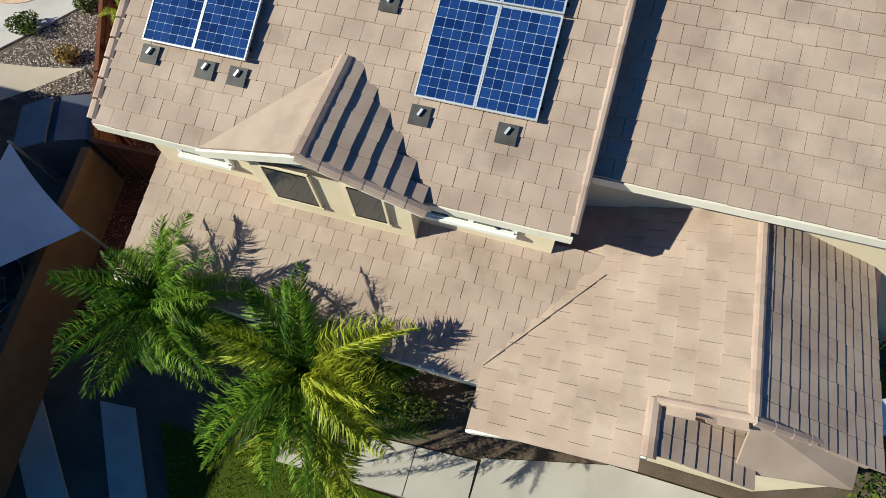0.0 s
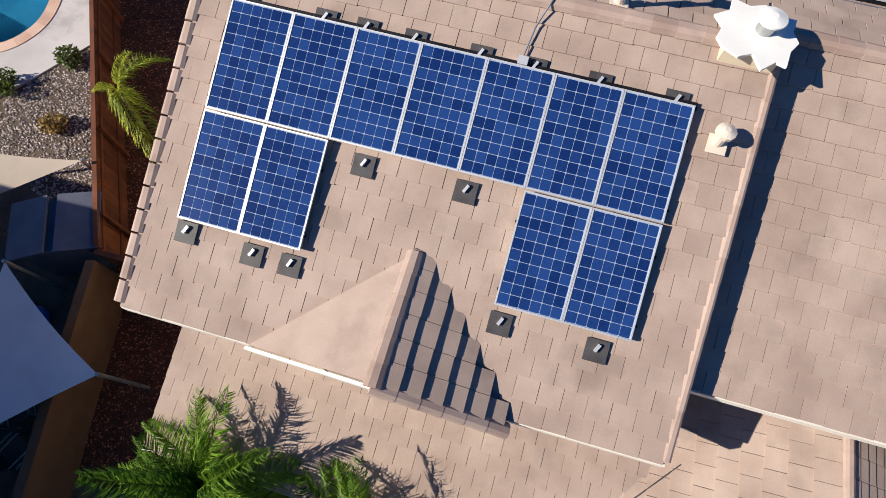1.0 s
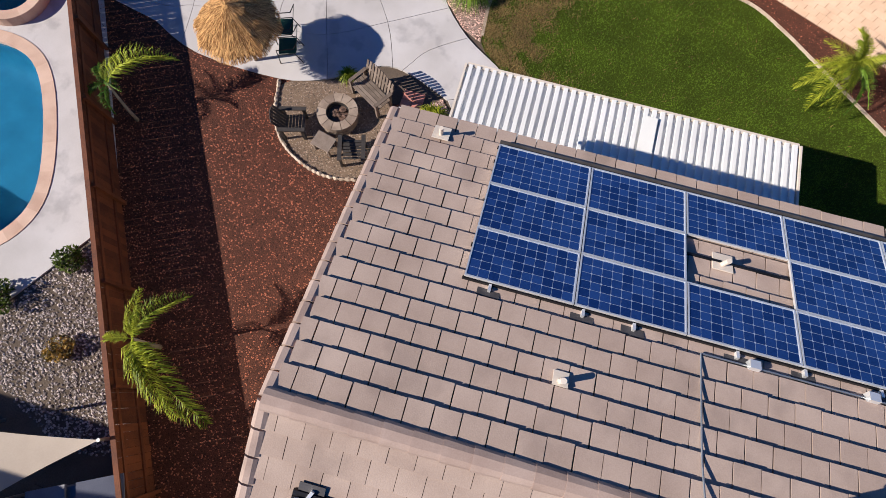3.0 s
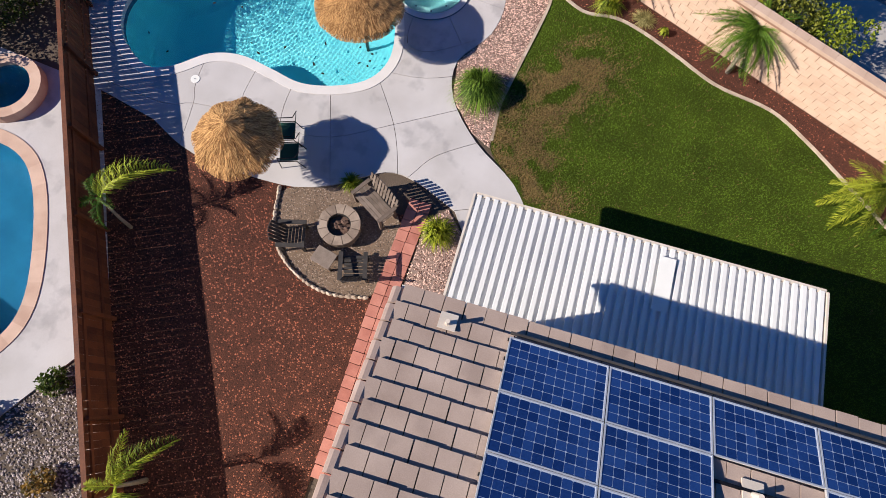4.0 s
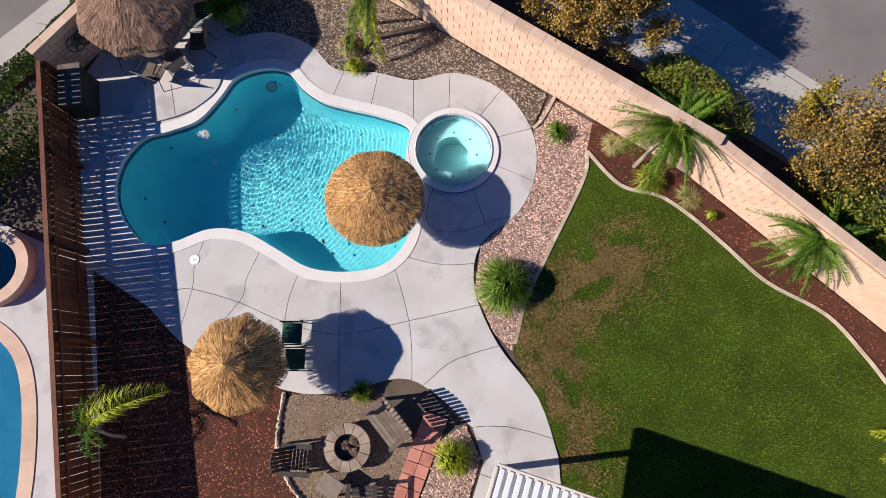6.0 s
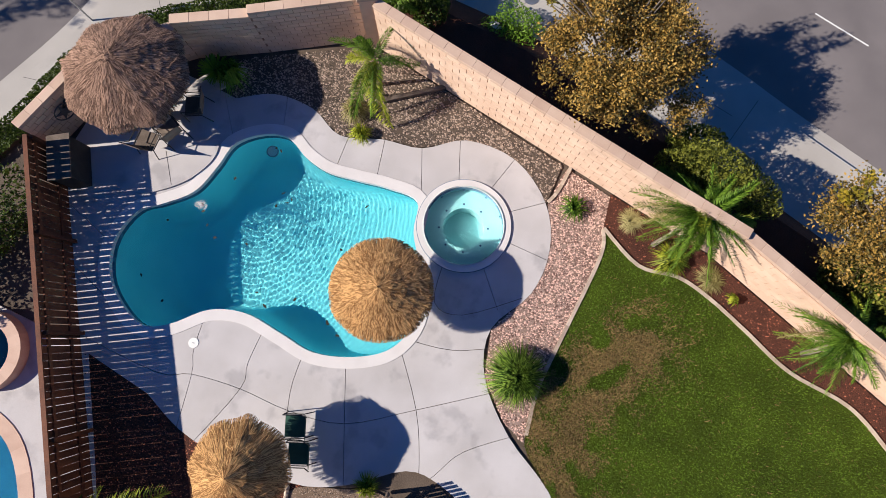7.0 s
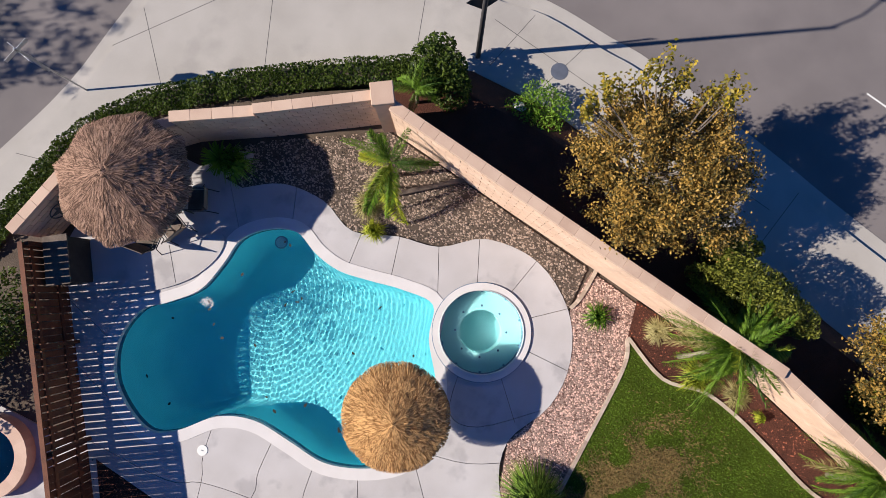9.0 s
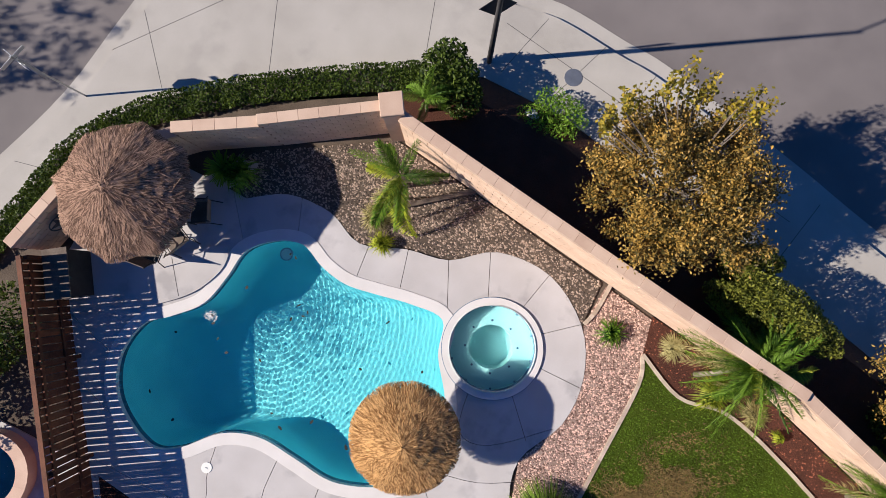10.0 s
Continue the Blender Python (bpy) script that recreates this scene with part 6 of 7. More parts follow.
for x, y in FEET:
    part("flashing", boxed(-0.16, 0.16, -0.16, 0.16, 0.066, 0.074, m=pose(x, y, front_z(y), tilt)), FLASH, rack, "dark square flashing sheet")
    part("foot", boxed(-0.02, 0.02, -0.06, 0.06, 0.06, 0.12, m=pose(x, y + 0.04, front_z(y + 0.04), tilt) @ pose(0, 0, 0, 0, 0, -25)), ALU, rack, "bright aluminium foot")
rack2 = thing("panel_racking", "black mounting rails under the back solar panels", "racking", (-1, 13, 6))
for y in (11.76, 12.3, 13.1, 13.9, 14.2):
    part("rail", boxed(-6.0, 4.85, -0.02, 0.02, 0.06, 0.11, m=pose(0, y, back_z(y), tilt_back)), BLACK, rack2)
for x in (-5.6, -4.3, -3.6, -2.2, -1.3, -0.3, 1.2, 2.7):
    part("flashing", boxed(-0.16, 0.16, -0.1, 0.12, 0.052, 0.06, m=pose(x, 11.68, back_z(11.68), tilt_back)), FLASH, rack2, "dark flashing sheet")
    part("foot", boxed(-0.02, 0.02, -0.05, 0.05, 0.06, 0.12, m=pose(x, 11.7, back_z(11.7), tilt_back)), ALU, rack2, "bright aluminium foot")
part("skirt", boxed(-5.98, 4.85, -0.01, 0.01, 0.02, 0.16, m=pose(0, 14.3, back_z(14.3), tilt_back)), FLASH, rack2)
wire = thing("conduit", "thin grey electrical conduit crossing the ridge between the arrays", "conduit", (-2.9, 9.8, 7))
bm = bmesh.new()
tube(bm, [(-2.95, 8.75, front_z(8.75, 0.09)), (-2.88, 9.2, front_z(9.2, 0.09)), (-2.73, 9.58, RZ + 0.13), (-2.71, 9.75, RZ + 0.12), (-2.71, 10.3, back_z(10.3, 0.1)), (-2.7, 11.1, back_z(11.1, 0.1)), (-2.69, 11.62, back_z(11.62, 0.1))], 0.013, 8)
part("tube", bm, STEEL, wire)
bm = bmesh.new()
tube(bm, [(-2.69, 11.62, back_z(11.62, 0.09)), (4.0, 11.62, back_z(11.62, 0.09))], 0.013, 8)
part("tube", bm, STEEL, wire)
for x, y, zf, t in ((-2.93, 8.75, front_z, tilt), (-2.0, 11.6, back_z, tilt_back), (-0.45, 11.6, back_z, tilt_back)):
    part("junction_box", boxed(-0.07, 0.07, -0.06, 0.06, 0.06, 0.17, m=pose(x, y, zf(y), t)), ALU, wire, "small grey junction box")

dish = thing("satellite_dish", "white satellite dish on a short arm at the garage eave", "satellite dish", (5.35, 3.4, 2.9))
bm = bmesh.new()
rows = []
for k in range(5):
    r = 0.06 + 0.26 * k / 4
    rows.append([bm.verts.new((r * math.cos(a), r * 0.9 * math.sin(a), 0.35 * r * r)) for a in np.linspace(0, 2 * math.pi, 24, endpoint=False)])
for a, b in zip(rows, rows[1:]):
    for i in range(24):
        bm.faces.new((a[i], a[(i + 1) % 24], b[(i + 1) % 24], b[i]))
bm.faces.new(rows[0][::-1])
bmesh.ops.transform(bm, matrix=pose(5.6, 3.4, 3.05, 25, 20, 0), verts=bm.verts)
part("reflector", bm, WHITE, dish)
bm = bmesh.new()
tube(bm, [(5.25, 3.6, 2.85), (5.42, 3.52, 3.0), (5.57, 3.42, 3.03)], 0.02, 8)
part("arm", bm, STEEL, dish)

# ---- street furniture ----
sign = thing("street_sign", "octagonal road sign on a thin steel post, seen edge on", "street sign", (-22.78, 27.18, -0.66))
part("post", boxed(-22.80, -22.76, 27.16, 27.20, -0.66, 1.85), STEEL, sign)
sm = pose(-22.78, 27.18, 1.2, 90, 0, -20)
part("plate", prism([(0.36 * math.cos(a), 0.36 * math.sin(a)) for a in np.linspace(math.pi / 8, 2 * math.pi + math.pi / 8, 8, endpoint=False)], -0.006, 0.006), STEEL, sign, "back of an octagonal plate").matrix_basis = sm
part("name_plate", boxed(-0.35, 0.35, 0.40, 0.52, -0.004, 0.004, m=sm), ALU, sign)
part("name_plate", boxed(-0.35, 0.35, 0.52, 0.62, -0.004, 0.004, m=sm @ pose(0, 0, 0, 0, 90, 0)), ALU, sign)
lamp = thing("street_lamp", "tall dark street lamp post with a sign panel at the corner", "street lamp", (-13.0, 31.75, -0.66))
bm = bmesh.new()
tube(bm, [(-13.0, 31.75, -0.66), (-13.0, 31.75, 2.5), (-13.0, 31.75, 5.6)], [0.075, 0.06, 0.045], 12)
part("pole", bm, FLASH, lamp, smooth=True)
bm = bmesh.new()
tube(bm, [(-13.0, 31.75, 5.5), (-12.7, 32.2, 5.8), (-12.3, 32.9, 5.85)], 0.03, 8)
part("arm", bm, FLASH, lamp)
part("lamp_head", boxed(-12.5, -12.1, 32.8, 33.2, 5.78, 5.9, bevel=0.02), STEEL, lamp)
part("sign_panel", boxed(-0.3, 0.3, -0.006, 0.006, -0.3, 0.3, m=pose(-13.05, 31.85, 2.0, 0, 45, 30)), FLASH, lamp)
mh = thing("manhole_cover", "round grey cover set in the pavement", "cover", (-10.75, 32.1, -0.66))
part("cover", prism(circle(-10.75, 32.1, 0.24, 28), -0.68, -0.652), STEEL, mh)
line = solid("road_line", boxed(-0.9, 0.9, -0.024, 0.024, -0.8, -0.795, m=pose(-1.7, 34.2, 0, 0, 0, -17)), PAINTLINE, "short white dash painted on the asphalt", "road line", kind="structure")
joints = thing("pavement_joints", "dark scored joints across the pavement", "joint", (-15, 32, -0.66), kind="structure")
for a, b in (((-20.9, 28.0), (-22.2, 29.9)), ((-18.4, 29.4), (-19.6, 33.9)), ((-14.6, 31.1), (-15.2, 34.2)), ((-12.6, 31.6), (-11.9, 33.4)), ((-11.2, 31.2), (-10.2, 33.2)), ((-9.4, 30.8), (-8.7, 32.9)), ((-7.0, 30.0), (-6.3, 32.1)), ((-4.3, 29.0), (-3.6, 31.1)), ((-22.9, 25.0), (-23.9, 24.9)), ((-12.9, 32.9), (-4.2, 30.4)), ((-22.6, 28.6), (-19.6, 31.6))):
    bm = bmesh.new()
    beam(bm, (*a, -0.664), (*b, -0.664), 0.014, 0.01)
    part("joint", bm, FLASH, joints)

# ---- front yard ----
solid("driveway", prism([(-0.1, 1.35), (-0.15, 0.25), (-0.4, -9), (6.4, -9), (6.4, 1.95), (2.4, 1.95)], -0.3, 0.02), WALKCONC, "pale concrete driveway in front of the garage", "driveway", kind="structure")
walkway = thing("front_walk", "pale concrete front walk in three slabs", "path", (-2, 0.7, 0), kind="structure")
for x0, x1 in ((-4.2, -2.75), (-2.73, -1.45), (-1.43, -0.17)):
    part("slab", prism([(x0, 0.1 + 0.04 * (x0 + 4)), (x1, 0.1 + 0.04 * (x1 + 4)), (x1, 1.0 + 0.07 * (x1 + 4)), (x0, 1.0 + 0.07 * (x0 + 4))], -0.2, 0.02), WALKCONC, walkway)
FRONT = [(-6.9, 0.1), (-4.4, 0.1), (-0.3, 0.15), (-0.5, -9), (-2.5, -9), (-5.2, -2.2)]
solid("front_lawn", prism(FRONT, -0.3, 0.012), LAWN, "dark green front lawn in shade", "lawn", kind="structure")
turf("grass_blades", FRONT, 9000, 0.06, LAWNBLADE, "short grass blades of the front lawn", 9)
shrub("hedge", 7.4, 2.5, 0.0, 1.1, 4.2, 1.2, 5500, SHRUB, "bright green hedge along the garage side", 30, category="hedge")

# ---- next door ----
NBPLASTER = material("deep blue plaster", (0.004, 0.075, 0.16), (0.012, 0.125, 0.24), 1.2, 60, 0.3, 0.7, 0.15, 0.004, spec=0.05)
nb = thing("neighbour_pool", "deep blue pool next door with a salmon stone edge", "pool", (-20, 13.5, 0))
part("basin", basin(NB_POOL, lambda x, y: 1.5, -0.02), NBPLASTER, nb, "deep blue plaster", smooth=True)
nw = part("water", water_sheet(NB_POOL, -0.085, 0.09, [(-19.5, 16.0, 22.0, 0.003), (-21.5, 12.0, 17.0, 0.0025)], 2), CALM, nb, smooth=True)
nw.visible_shadow = False
part("waterline_tile", ring(offset(NB_POOL, -0.012), offset(NB_POOL, 0.015), -0.22, 0.0), POOLTILE, nb)
NO = offset(NB_POOL, 0.34)
NI = offset(NB_POOL, -0.02)
for i in range(0, len(NB_POOL), 2):
    j, k = (i + 1) % len(NB_POOL), (i + 2) % len(NB_POOL)
    part("edge_stone", prism([NI[i], NI[j], NI[k], NO[k], NO[j], NO[i]], -0.1, 0.035), PINKSLAB, nb)
nbs = thing("neighbour_spa", "small round raised spa next door with a stone rim", "spa", (-20.75, 17.75, 0))
part("basin", basin(NB_SPA, lambda x, y: 1.1, 0.2), NBPLASTER, nbs, smooth=True)
ns = part("water", prism(offset(NB_SPA, -0.01), 0.225, 0.23), WATER, nbs)
ns.visible_shadow = False
so = circle(-20.75, 17.75, 1.02, 32)
for i in range(0, 32, 2):
    part("rim_stone", prism([NB_SPA[i], NB_SPA[i + 1], NB_SPA[(i + 2) % 32], so[(i + 2) % 32], so[i + 1], so[i]], -0.1, 0.32), PINKSLAB, nbs)
NBDECK = [(-18.4, 18.6), (-17.15, 16.3), (-15.4, 13.0), (-15.55, 11.6), (-16.6, 9.9), (-17.6, 8.4), (-19.5, 7.2), (-28, 7.2), (-28, 18.0), (-24, 19.2)]
nbd = solid("neighbour_deck", prism(NBDECK, -0.1, 0.015), CONC, "pale concrete pool deck next door", "deck", kind="structure")
cut(nbd, [hole(offset(NB_POOL, 0.3)), hole(circle(-20.75, 17.75, 0.98, 32))])
NBG = [(-15.4, 12.4), (-12.2, 6.9), (-14.0, 6.6), (-17.4, 8.2), (-16.5, 10.0), (-15.6, 11.4)]
stones("gravel", NBG, 4200, 0.036, -0.03, GREYROCK, "loose grey gravel next door", "gravel", 11)
rb = thing("boulders", "row of pale rounded boulders along the fence next door", "boulders", (-14, 9.5, 0))
for i in range(9):
    bm = bmesh.new()
    bmesh.ops.create_icosphere(bm, subdivisions=2, radius=0.15)
    for v in bm.verts:
        v.co = v.co * rng.uniform(0.9, 1.08)
    q = Vector((-14.85, 11.0)).lerp(Vector((-13.75, 9.0)), i / 8)
    bmesh.ops.transform(bm, matrix=Matrix.Translation((q.x + rng.uniform(-0.1, 0.05), q.y, 0.05)) @ Matrix.Diagonal((1, 1.2, 0.7, 1)), verts=bm.verts)
    part("boulder", bm, PITSTONE, rb, smooth=True)
shed = thing("garden_shed", "grey-blue plastic shed with a ribbed roof next door", "shed", (-12.7, 6.3, 0))
SHEDMAT = material("grey plastic sheet", (0.07, 0.08, 0.12), (0.12, 0.13, 0.18), 2, 40, 0.3, 0.5, 0.1)
part("body", boxed(-0.68, 0.68, -0.66, 0.66, 0, 1.4, m=pose(-12.35, 5.85, 0, 0, 0, 26)), SHEDMAT, shed)
for s in (-1, 1):
    part("roof_panel", boxed(-0.45 if s > 0 else -0.9, 0.9 if s > 0 else 0.45, -0.72, 0.72, 0, 0.05, m=pose(-12.35 + 0.36 * s, 5.85 + 0.17 * s, 1.42, 0, 9 * s, 26) @ Matrix.Diagonal((0.66, 1, 1, 1))), SHEDMAT, shed)


BEIGE = material("beige shade cloth", (0.36, 0.30, 0.25), (0.46, 0.39, 0.33), 1, 30, 0.2, 0.85, 0.1)


def sail(points, label, cloth=SAIL):
    s = thing("shade_sail", label, "shade sail", points[0])
    bm = bmesh.new()
    c = sum((Vector(p) for p in points), Vector()) / 3
    n = 10
    grid = {}
    P = [Vector(p) for p in points]
    for i in range(n + 1):
        for j in range(n + 1 - i):
            k = n - i - j
            w = Vector((i, j, k)) / n
            p = P[0] * w.x + P[1] * w.y + P[2] * w.z
            e = w.x * w.y + w.y * w.z + w.z * w.x
            p = p.lerp(c, 0.34 * (w.x * w.y * (1 - w.z) + w.y * w.z * (1 - w.x) + w.z * w.x * (1 - w.y)))
            p.z -= 0.25 * e
            grid[i, j] = bm.verts.new(p)
    for i in range(n):
        for j in range(n - i):
            bm.faces.new((grid[i, j], grid[i + 1, j], grid[i, j + 1]))
            if i + j < n - 1:
                bm.faces.new((grid[i + 1, j], grid[i + 1, j + 1], grid[i, j + 1]))
    part("cloth", bm, cloth, s, smooth=True)
    for p in points:
        bm = bmesh.new()
        tube(bm, [(p[0], p[1], 0), (p[0], p[1], p[2] + 0.05)], 0.04, 8)
        part("post", bm, STEEL, s)


sail([(-9.35, 3.15, 2.0), (-12.35, 4.7, 2.0), (-11.9, 0.4, 2.0)], "large white triangular shade sail next door")
sail([(-12.4, 7.45, 1.6), (-15.6, 6.9, 1.7), (-14.3, 5.6, 1.6)], "narrow beige shade sail next door", BEIGE)
nh = thing("neighbour_house", "tan stucco house next door with a red clay tile roof", "house", (-19, -3, 0))
part("wall", boxed(-26, -14.4, -8, 3.0, 0, 6.0), STUCCO, nh)
part("wall", boxed(-23, -17.6, 3.0, 5.0, 0, 2.6), STUCCO, nh)
part("roof", slab([(-23.3, 3.0, 2.7), (-17.4, 3.0, 2.7), (-17.4, 5.2, 2.7), (-23.3, 5.2, 2.7)], 0.12), REDTILE, nh)
part("wall", boxed(-14.4, -13.3, -2, 4.2, 0, 2.6), STUCCO, nh)
part("wall", boxed(-20, -11.6, -16, -1.0, 0, 2.8), STUCCO, nh)
part("roof", slab([(-26.4, -8.4, 6.2), (-14.0, -8.4, 6.2), (-14.0, 3.3, 6.2), (-26.4, 3.3, 6.2)], 0.15), REDTILE, nh)
nlow = part("roof", slab([(-11.2, -16, 2.9), (-11.2, -0.7, 2.9), (-16, -0.7, 4.6), (-16, -16, 4.6)], 0.12), REDTILE, nh)
V, F = [], []
for i in range(60):
    for j in range(14):
        y0, s = -0.75 - i * 0.25, j * 0.36
        x0, z0 = -11.2 - s * 0.94, 2.95 + s * 0.333
        k = len(V)
        for dx, dz in ((0.0, 0.02), (-0.36, 0.11)):
            for a in range(5):
                t = math.pi * a / 4
                V.append((x0 + dx, y0 - 0.1 + 0.1 * math.cos(t), z0 + dz + 0.07 * math.sin(t)))
        F += [(k + a, k + a + 1, k + a + 6, k + a + 5) for a in range(4)]
tagged(part("roof_tiles", raw_mesh("roof_tiles", V, F, REDTILE), REDTILE, nlow), kind="stuff")
solid("neighbour_path", prism([(-10.9, -0.1), (-9.87, -0.06), (-7.63, -2.06), (-5.5, -4.2), (-6.5, -4.7), (-8.45, -2.3)], -0.2, 0.01), WALKCONC, "shaded concrete side path next door", "path", kind="structure")
solid("side_path", prism([(-8.4, 0.12), (-7.58, 0.2), (-6.14, -1.63), (-4.8, -3.6), (-5.6, -3.9), (-6.88, -1.84)], -0.2, 0.01), WALKCONC, "narrow shaded concrete path at the plot edge", "path", kind="structure")
# the dark soil colour stands in for the shade over this patio
solid("neighbour_patio", prism([(-14.3, 5.8), (-11.6, 5.5), (-10.9, -1), (-14.3, -1)], -0.2, 0.008), DIRT, "patio next door, its shade put in as dark soil colour", "patio", kind="structure")

# ---- small things in and round the pool ----
LEAFDARK = material("wet brown leaf", (0.008, 0.010, 0.008), (0.025, 0.022, 0.014), 8, 40, 0.3, 0.6, 0.0)
rng = random.Random(77)
leaf_me = mesh_of("floating_leaf", prism([(0.045, 0), (0.015, 0.026), (-0.04, 0.012), (-0.05, -0.01), (0.0, -0.03)], 0, 0.004), LEAFDARK)
for x, y in [(-11.9 + rng.gauss(0, 0.55), 21.2 + rng.gauss(0, 0.5)) for _ in range(10)] + scatter(offset(POOL, -0.3), 22, rng):
    if inside(x, y, offset(POOL, -0.1)):
        ob = tagged(new("floating_leaf", leaf_me), "small dark fallen leaf floating on the pool", "leaf", "leaves on the pool")
        ob.matrix_basis = pose(x, y, -0.153, rng.uniform(-4, 4), rng.uniform(-4, 4), rng.uniform(0, 360)) @ Matrix.Diagonal((rng.uniform(0.7, 1.5), rng.uniform(0.7, 1.4), 1, 1))
for i in range(10):
    a = i * 0.628
    bm = bmesh.new()
    tube(bm, [(-10.43 + 1.035 * math.cos(a), 24.72 + 1.035 * math.sin(a), -0.2), (-10.43 + 1.0 * math.cos(a), 24.72 + 1.0 * math.sin(a), -0.2)], 0.03, 10)
    part("jet", bm, POOLTILE, spa, "small dark jet nozzle")
for i in range(8):
    a = i * 0.785 + 0.3
    part("jet", prism(circle(-10.43 + 0.66 * math.cos(a), 24.72 + 0.66 * math.sin(a), 0.03, 10), -0.302, -0.290), POOLTILE, spa, "small dark jet nozzle")
rng = random.Random(71)
V, F = [], []
for i in range(320):
    a, d, r = rng.uniform(0, 6.2832), abs(rng.gauss(0, 0.085)), rng.uniform(0.005, 0.014)
    x, y, k = -17.27 + 1.3 * d * math.cos(a), 23.02 + 0.8 * d * math.sin(a), len(V)
    V += [(x + r * math.cos(b), y + r * math.sin(b), -0.155) for b in (0, 1.257, 2.513, 3.77, 5.027)] + [(x, y, -0.155 + r * 0.8)]
    F += [(k + m, k + (m + 1) % 5, k + 5) for m in range(5)]
tagged(part("foam", raw_mesh("foam", V, F, WHITE), WHITE, pool, "patch of white bubbles below the spillway"), kind="stuff")
light_ob = thing("pool_light", "round white pool light low on the pool wall", "pool light", (-16.15, 25.2, -0.5))
part("lens", prism(circle(-16.15, 25.1, 0.14, 20), -0.6, -0.56), WHITE, light_ob)
part("bezel", ring(circle(-16.15, 25.1, 0.14, 20), circle(-16.15, 25.1, 0.17, 20), -0.6, -0.55), STEEL, light_ob)

BLUEVINYL = material("blue vinyl", (0.01, 0.05, 0.30), (0.02, 0.10, 0.45), 3, 40, 0.3, 0.3, 0.05)
ring_float = thing("pool_float", "blue inflatable swim ring lying next door", "pool float", (-12.6, 3.75, 0))
bm = bmesh.new()
rows = [[bm.verts.new((-12.6 + (0.3 + 0.11 * math.cos(b)) * math.cos(a), 3.75 + (0.3 + 0.11 * math.cos(b)) * math.sin(a), 0.12 + 0.11 * math.sin(b))) for b in np.linspace(0, 2 * math.pi, 10, endpoint=False)] for a in np.linspace(0, 2 * math.pi, 28, endpoint=False)]
for i in range(28):
    for j in range(10):
        bm.faces.new((rows[i][j], rows[(i + 1) % 28][j], rows[(i + 1) % 28][(j + 1) % 10], rows[i][(j + 1) % 10]))
part("ring", bm, BLUEVINYL, ring_float, smooth=True)
grill = thing("kettle_grill", "round grey kettle grill in the shaded patio next door", "grill", (-13.1, 4.2, 0))
bm = bmesh.new()
tube(bm, [(-13.1, 4.2, 0.55), (-13.1, 4.2, 0.68), (-13.1, 4.2, 0.84), (-13.1, 4.2, 0.9)], [0.18, 0.28, 0.24, 0.06], 20)
part("bowl", bm, STEEL, grill, smooth=True)
for i in range(3):
    bm = bmesh.new()
    a = i * 2.094
    tube(bm, [(-13.1 + 0.14 * math.cos(a), 4.2 + 0.14 * math.sin(a), 0.6), (-13.1 + 0.28 * math.cos(a), 4.2 + 0.28 * math.sin(a), 0)], 0.015, 6)
    part("leg", bm, DARKWOOD, grill)
tub = thing("planter_box", "terracotta planter box against the side wall", "planter", (-10.75, 3.5, 0))
part("box", boxed(-0.2, 0.2, -0.35, 0.35, 0, 0.5, bevel=0.02, m=pose(-10.85, 3.5, 0, 0, 0, 13)), REDTILE, tub)
part("soil", boxed(-0.16, 0.16, -0.31, 0.31, 0.5, 0.51, m=pose(-10.85, 3.5, 0, 0, 0, 13)), DIRT, tub)
for x, y, a in ((-11.6, 2.0, 40), (-12.3, 1.6, -60), (-11.2, 1.2, 160)):
    sling_chair(pose(x, y, 0.0, 0, 0, a), FLASH, STEEL, "dark patio chair in the shade next door")
sleeper = solid("timber_sleeper", boxed(0, 1.75, -0.06, 0.06, 0.0, 0.14, bevel=0.01, m=pose(-13.62, 27.3, 0, 0, 0, 32)), WOOD, "dark timber sleeper lying in the river stones", "timber")
solid("stepping_slab", prism(curve([(-18.9, 25.7), (-18.3, 25.9), (-17.7, 26.5), (-17.5, 27.0), (-18.0, 26.9), (-18.5, 26.5)], 4), -0.05, 0.03), CONC, "flat concrete slab beside the pool deck", "slab", kind="structure")
pot = thing("plant_pot", "pale round plant pot behind the large umbrella", "pot", (-18.15, 26.55, 0.03))
bm = bmesh.new()
tube(bm, [(-18.15, 26.55, 0.03), (-18.15, 26.55, 0.32)], [0.13, 0.19], 18)
part("pot", bm, PITSTONE, pot)
V, F = [], []
rng = random.Random(91)
for i in range(120):
    a, t = rng.uniform(0, 6.28), rng.uniform(0.3, 1)
    d = Vector((math.cos(a), math.sin(a), 0))
    straw(V, F, rng, Vector((-18.15, 26.55, 0.3)), Vector((-18.15, 26.55, 0.3)) + d * 0.5 * t + Vector((0, 0, 0.5 * (1.1 - t))), 0.02)
tagged(part("leaves", raw_mesh("leaves", V, F, LEAF), LEAF, pot), kind="stuff")
orn = thing("wall_ornament", "round black iron wall ornament on the corner wall", "ornament", (-20.95, 24.35, 0.8))
om = pose(-20.93, 24.35, 0.85, 90, 0, 70)
part("hoop", ring(circle(0, 0, 0.24, 28), circle(0, 0, 0.28, 28), -0.012, 0.012), DARKWOOD, orn).matrix_basis = om
for i in range(6):
    part("spoke", boxed(-0.25, 0.25, -0.01, 0.01, -0.008, 0.008, m=om @ pose(0, 0, 0, 0, 0, i * 30)), DARKWOOD, orn)

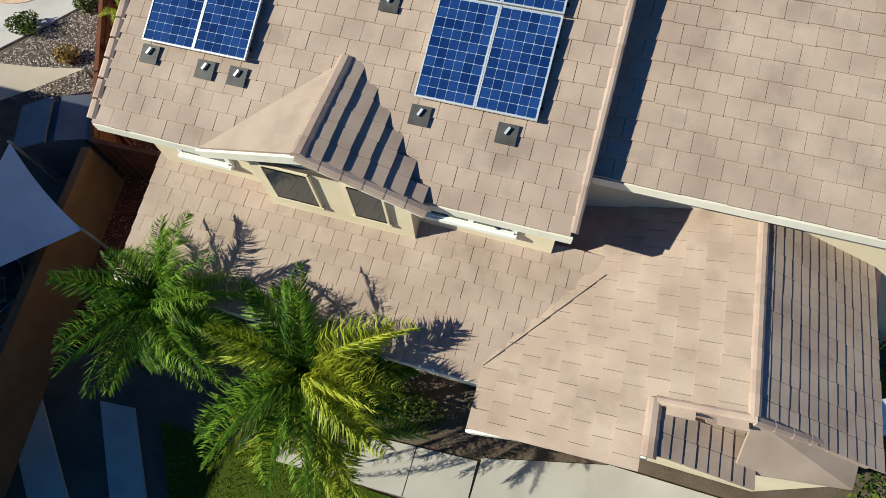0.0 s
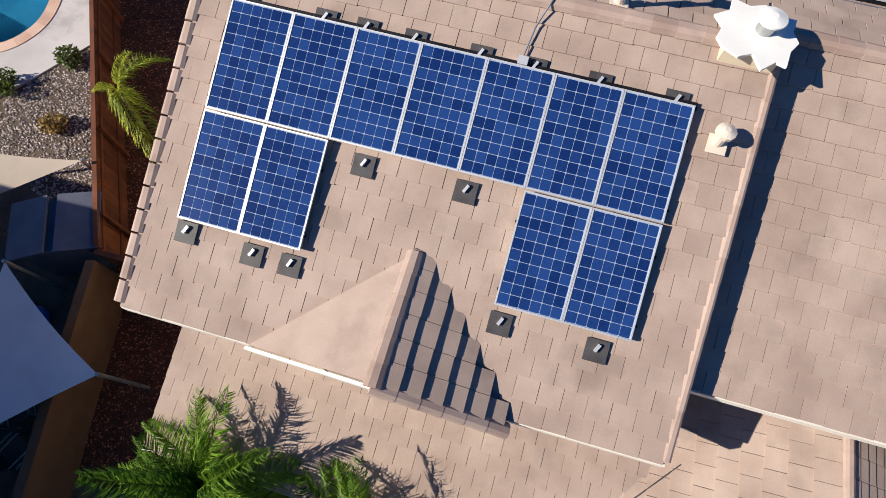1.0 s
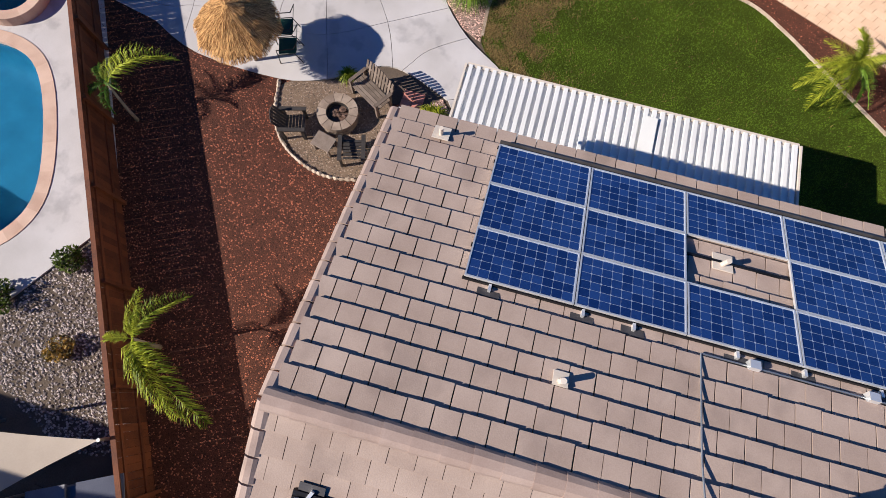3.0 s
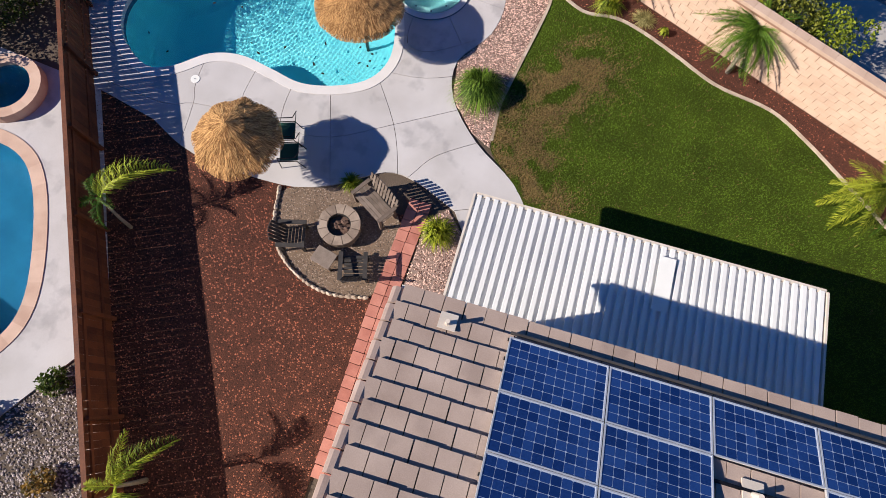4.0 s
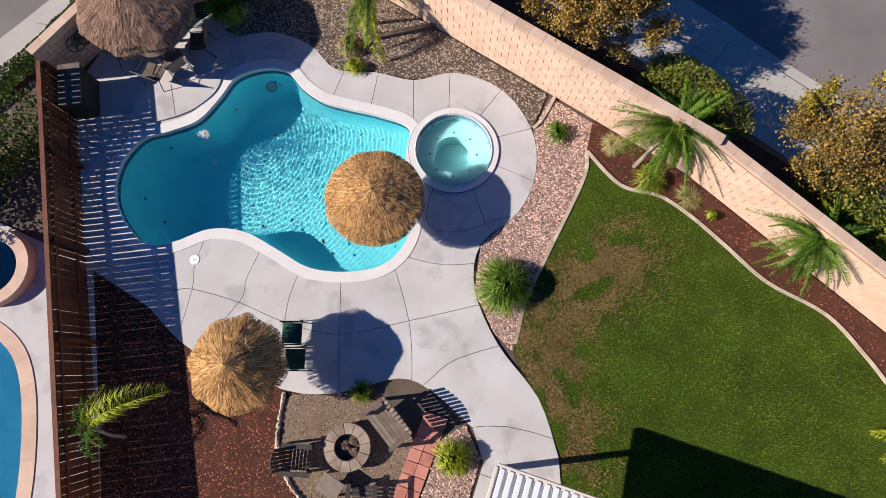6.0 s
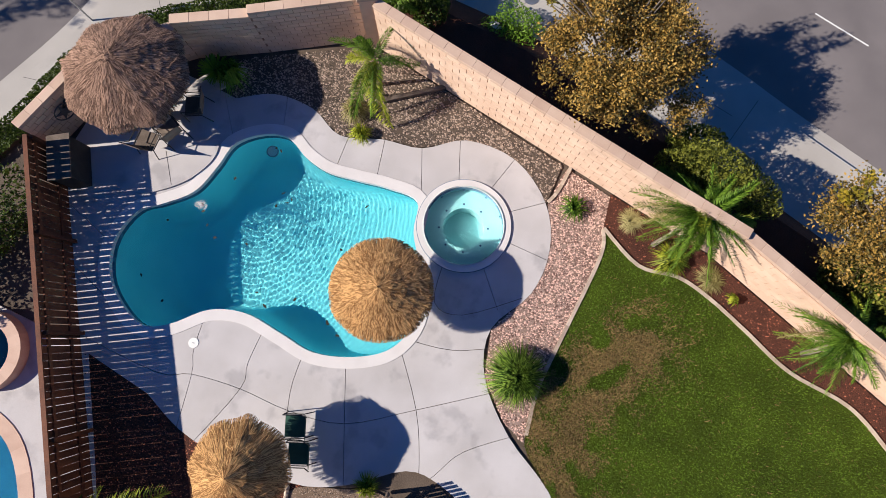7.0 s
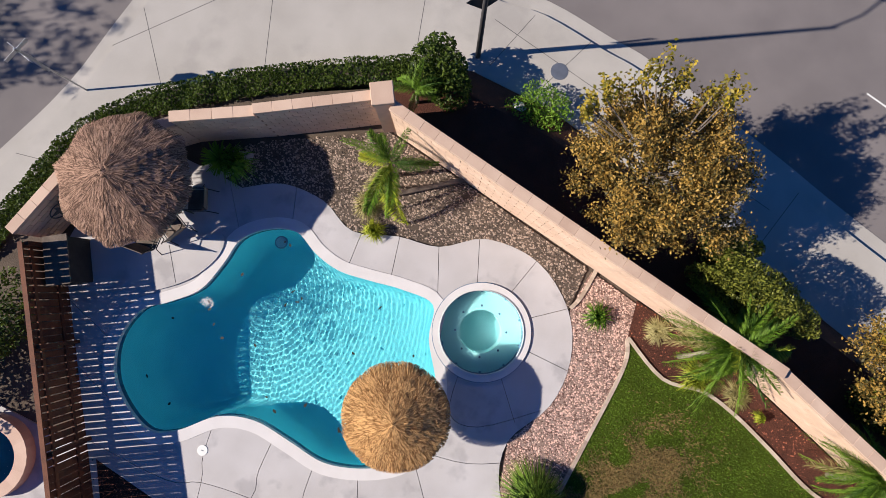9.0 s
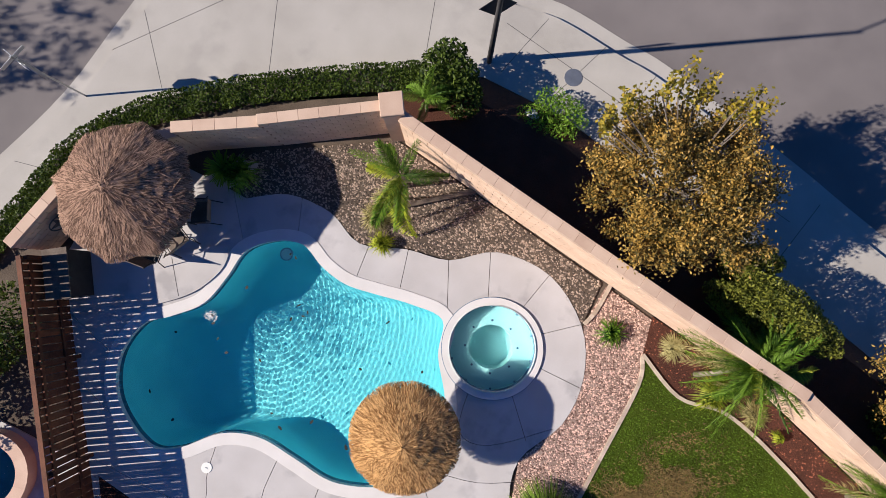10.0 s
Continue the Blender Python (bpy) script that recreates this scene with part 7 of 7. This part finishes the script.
# sloping corner bed outside the wall
corner = bmesh.new()
inner = [(-14.6, 29.4), (-13.0, 28.75), (-10.4, 28.1), (-6.0, 27.0), (-1.5, 25.8), (8.0, 22.6)]
brow = [(-15.0, 29.85), (-13.0, 30.45), (-10.4, 30.05), (-6.0, 28.65), (-1.5, 27.25), (8.0, 23.65)]
foot = [(-15.2, 30.58), (-13.0, 31.28), (-10.6, 30.98), (-6.0, 29.48), (-1.5, 27.88), (8.0, 24.18)]
lines = [[corner.verts.new((x, y, z)) for x, y in l] for l, z in ((inner, -0.025), (brow, -0.03), (foot, -0.63), (foot, -1.2))]
for a, b in zip(lines, lines[1:]):
    for i in range(5):
        corner.faces.new((a[i], a[i + 1], b[i + 1], b[i]))
bmesh.ops.recalc_face_normals(corner, faces=corner.faces[:])
solid("corner_bed", corner, MULCH, "sloping bark mulch bed between wall and pavement", "mulch", kind="structure")
bm = bmesh.new()
bmesh.ops.create_icosphere(bm, subdivisions=1, radius=0.2)
rng = random.Random(95)
for v in bm.verts:
    v.co = Vector((v.co.x * 1.2, v.co.y * 0.9, v.co.z * 0.7)) * rng.uniform(0.85, 1.15)
bmesh.ops.transform(bm, matrix=Matrix.Translation((-11.46, 30.65, -0.32)), verts=bm.verts)
solid("white_rock", bm, COPING, "white rock lying in the corner mulch bed", "rock")

# ---- roof tiles ----
tiles(roof_front, (XL, YF - 0.05, front_z(YF - 0.05)), (1, 0, 0), (0, 1, M), XR - XL, LONG, lambda u, t: not (-5.72 < u + XL < -1.88 and YF + t * COS < 6.0 - 1.9 * abs(u + XL - DX) / 1.95 - 0.6), 1)
tiles(roof_back, (XR, YB + 0.05, back_z(YB + 0.05)), (-1, 0, 0), (0, -1, MB), XR - XL, LONGB, lambda u, t: True, 2, h=0.092, gap=0.012)
tiles(roof_right, (XR + 0.02, 5.35, front_z(5.35, -DROP)), (1, 0, 0), (0, 1, M), 7.6, (RR - 5.35) / COS, lambda u, t: True, 3, 200)
tiles(roof_right_back, (7.9, YB + 0.05, back_z(YB + 0.05)), (-1, 0, 0), (0, -1, MB), 7.9 - XR, (YB - RR) / COSB, lambda u, t: True, 4, 0, h=0.092, gap=0.012)
tiles(roof_low, (-7.6, 2.25, 2.6), (1, 0, 0), (0, 1, 0.265), 9.5, 2.45, lambda u, t: u - 7.6 < 0.1 + (t * 0.967 - 0.2) * 0.72, 5, 200)
tiles(roof_garage, (-0.47, 5.9, gar_z(-0.47)), (0, -1, 0), (1, 0, 0.365), 4.42, 3.95, lambda u, t: (5.9 - u > 2.45 or t < 2.7) and 5.9 - u < 2.75 + t * 0.94 * 1.38 + 0.3, 6, 150)
tiles(roof_garage_right, (5.42, 2.5, 3.2), (0, 1, 0), (-1, 0, 0.395), 3.4, 2.3, lambda u, t: True, 7, 100, bond=0.0, h=0.034, course=0.175)
tiles(roof_garage_small, (3.72, 1.76, 3.13), (0, 1, 0), (-1, 0, 0.315), 0.78, 1.66, lambda u, t: True, 8, 20, bond=0.0, h=0.04, course=0.2)
tiles(dormer_right, (-1.9, 4.1, 4.76), (0, 1, 0), (-1, 0, 0.4), 1.95, 2.0, lambda u, t: u < t * 0.97 + 0.3, 9, 40, bond=0.0, h=0.07)
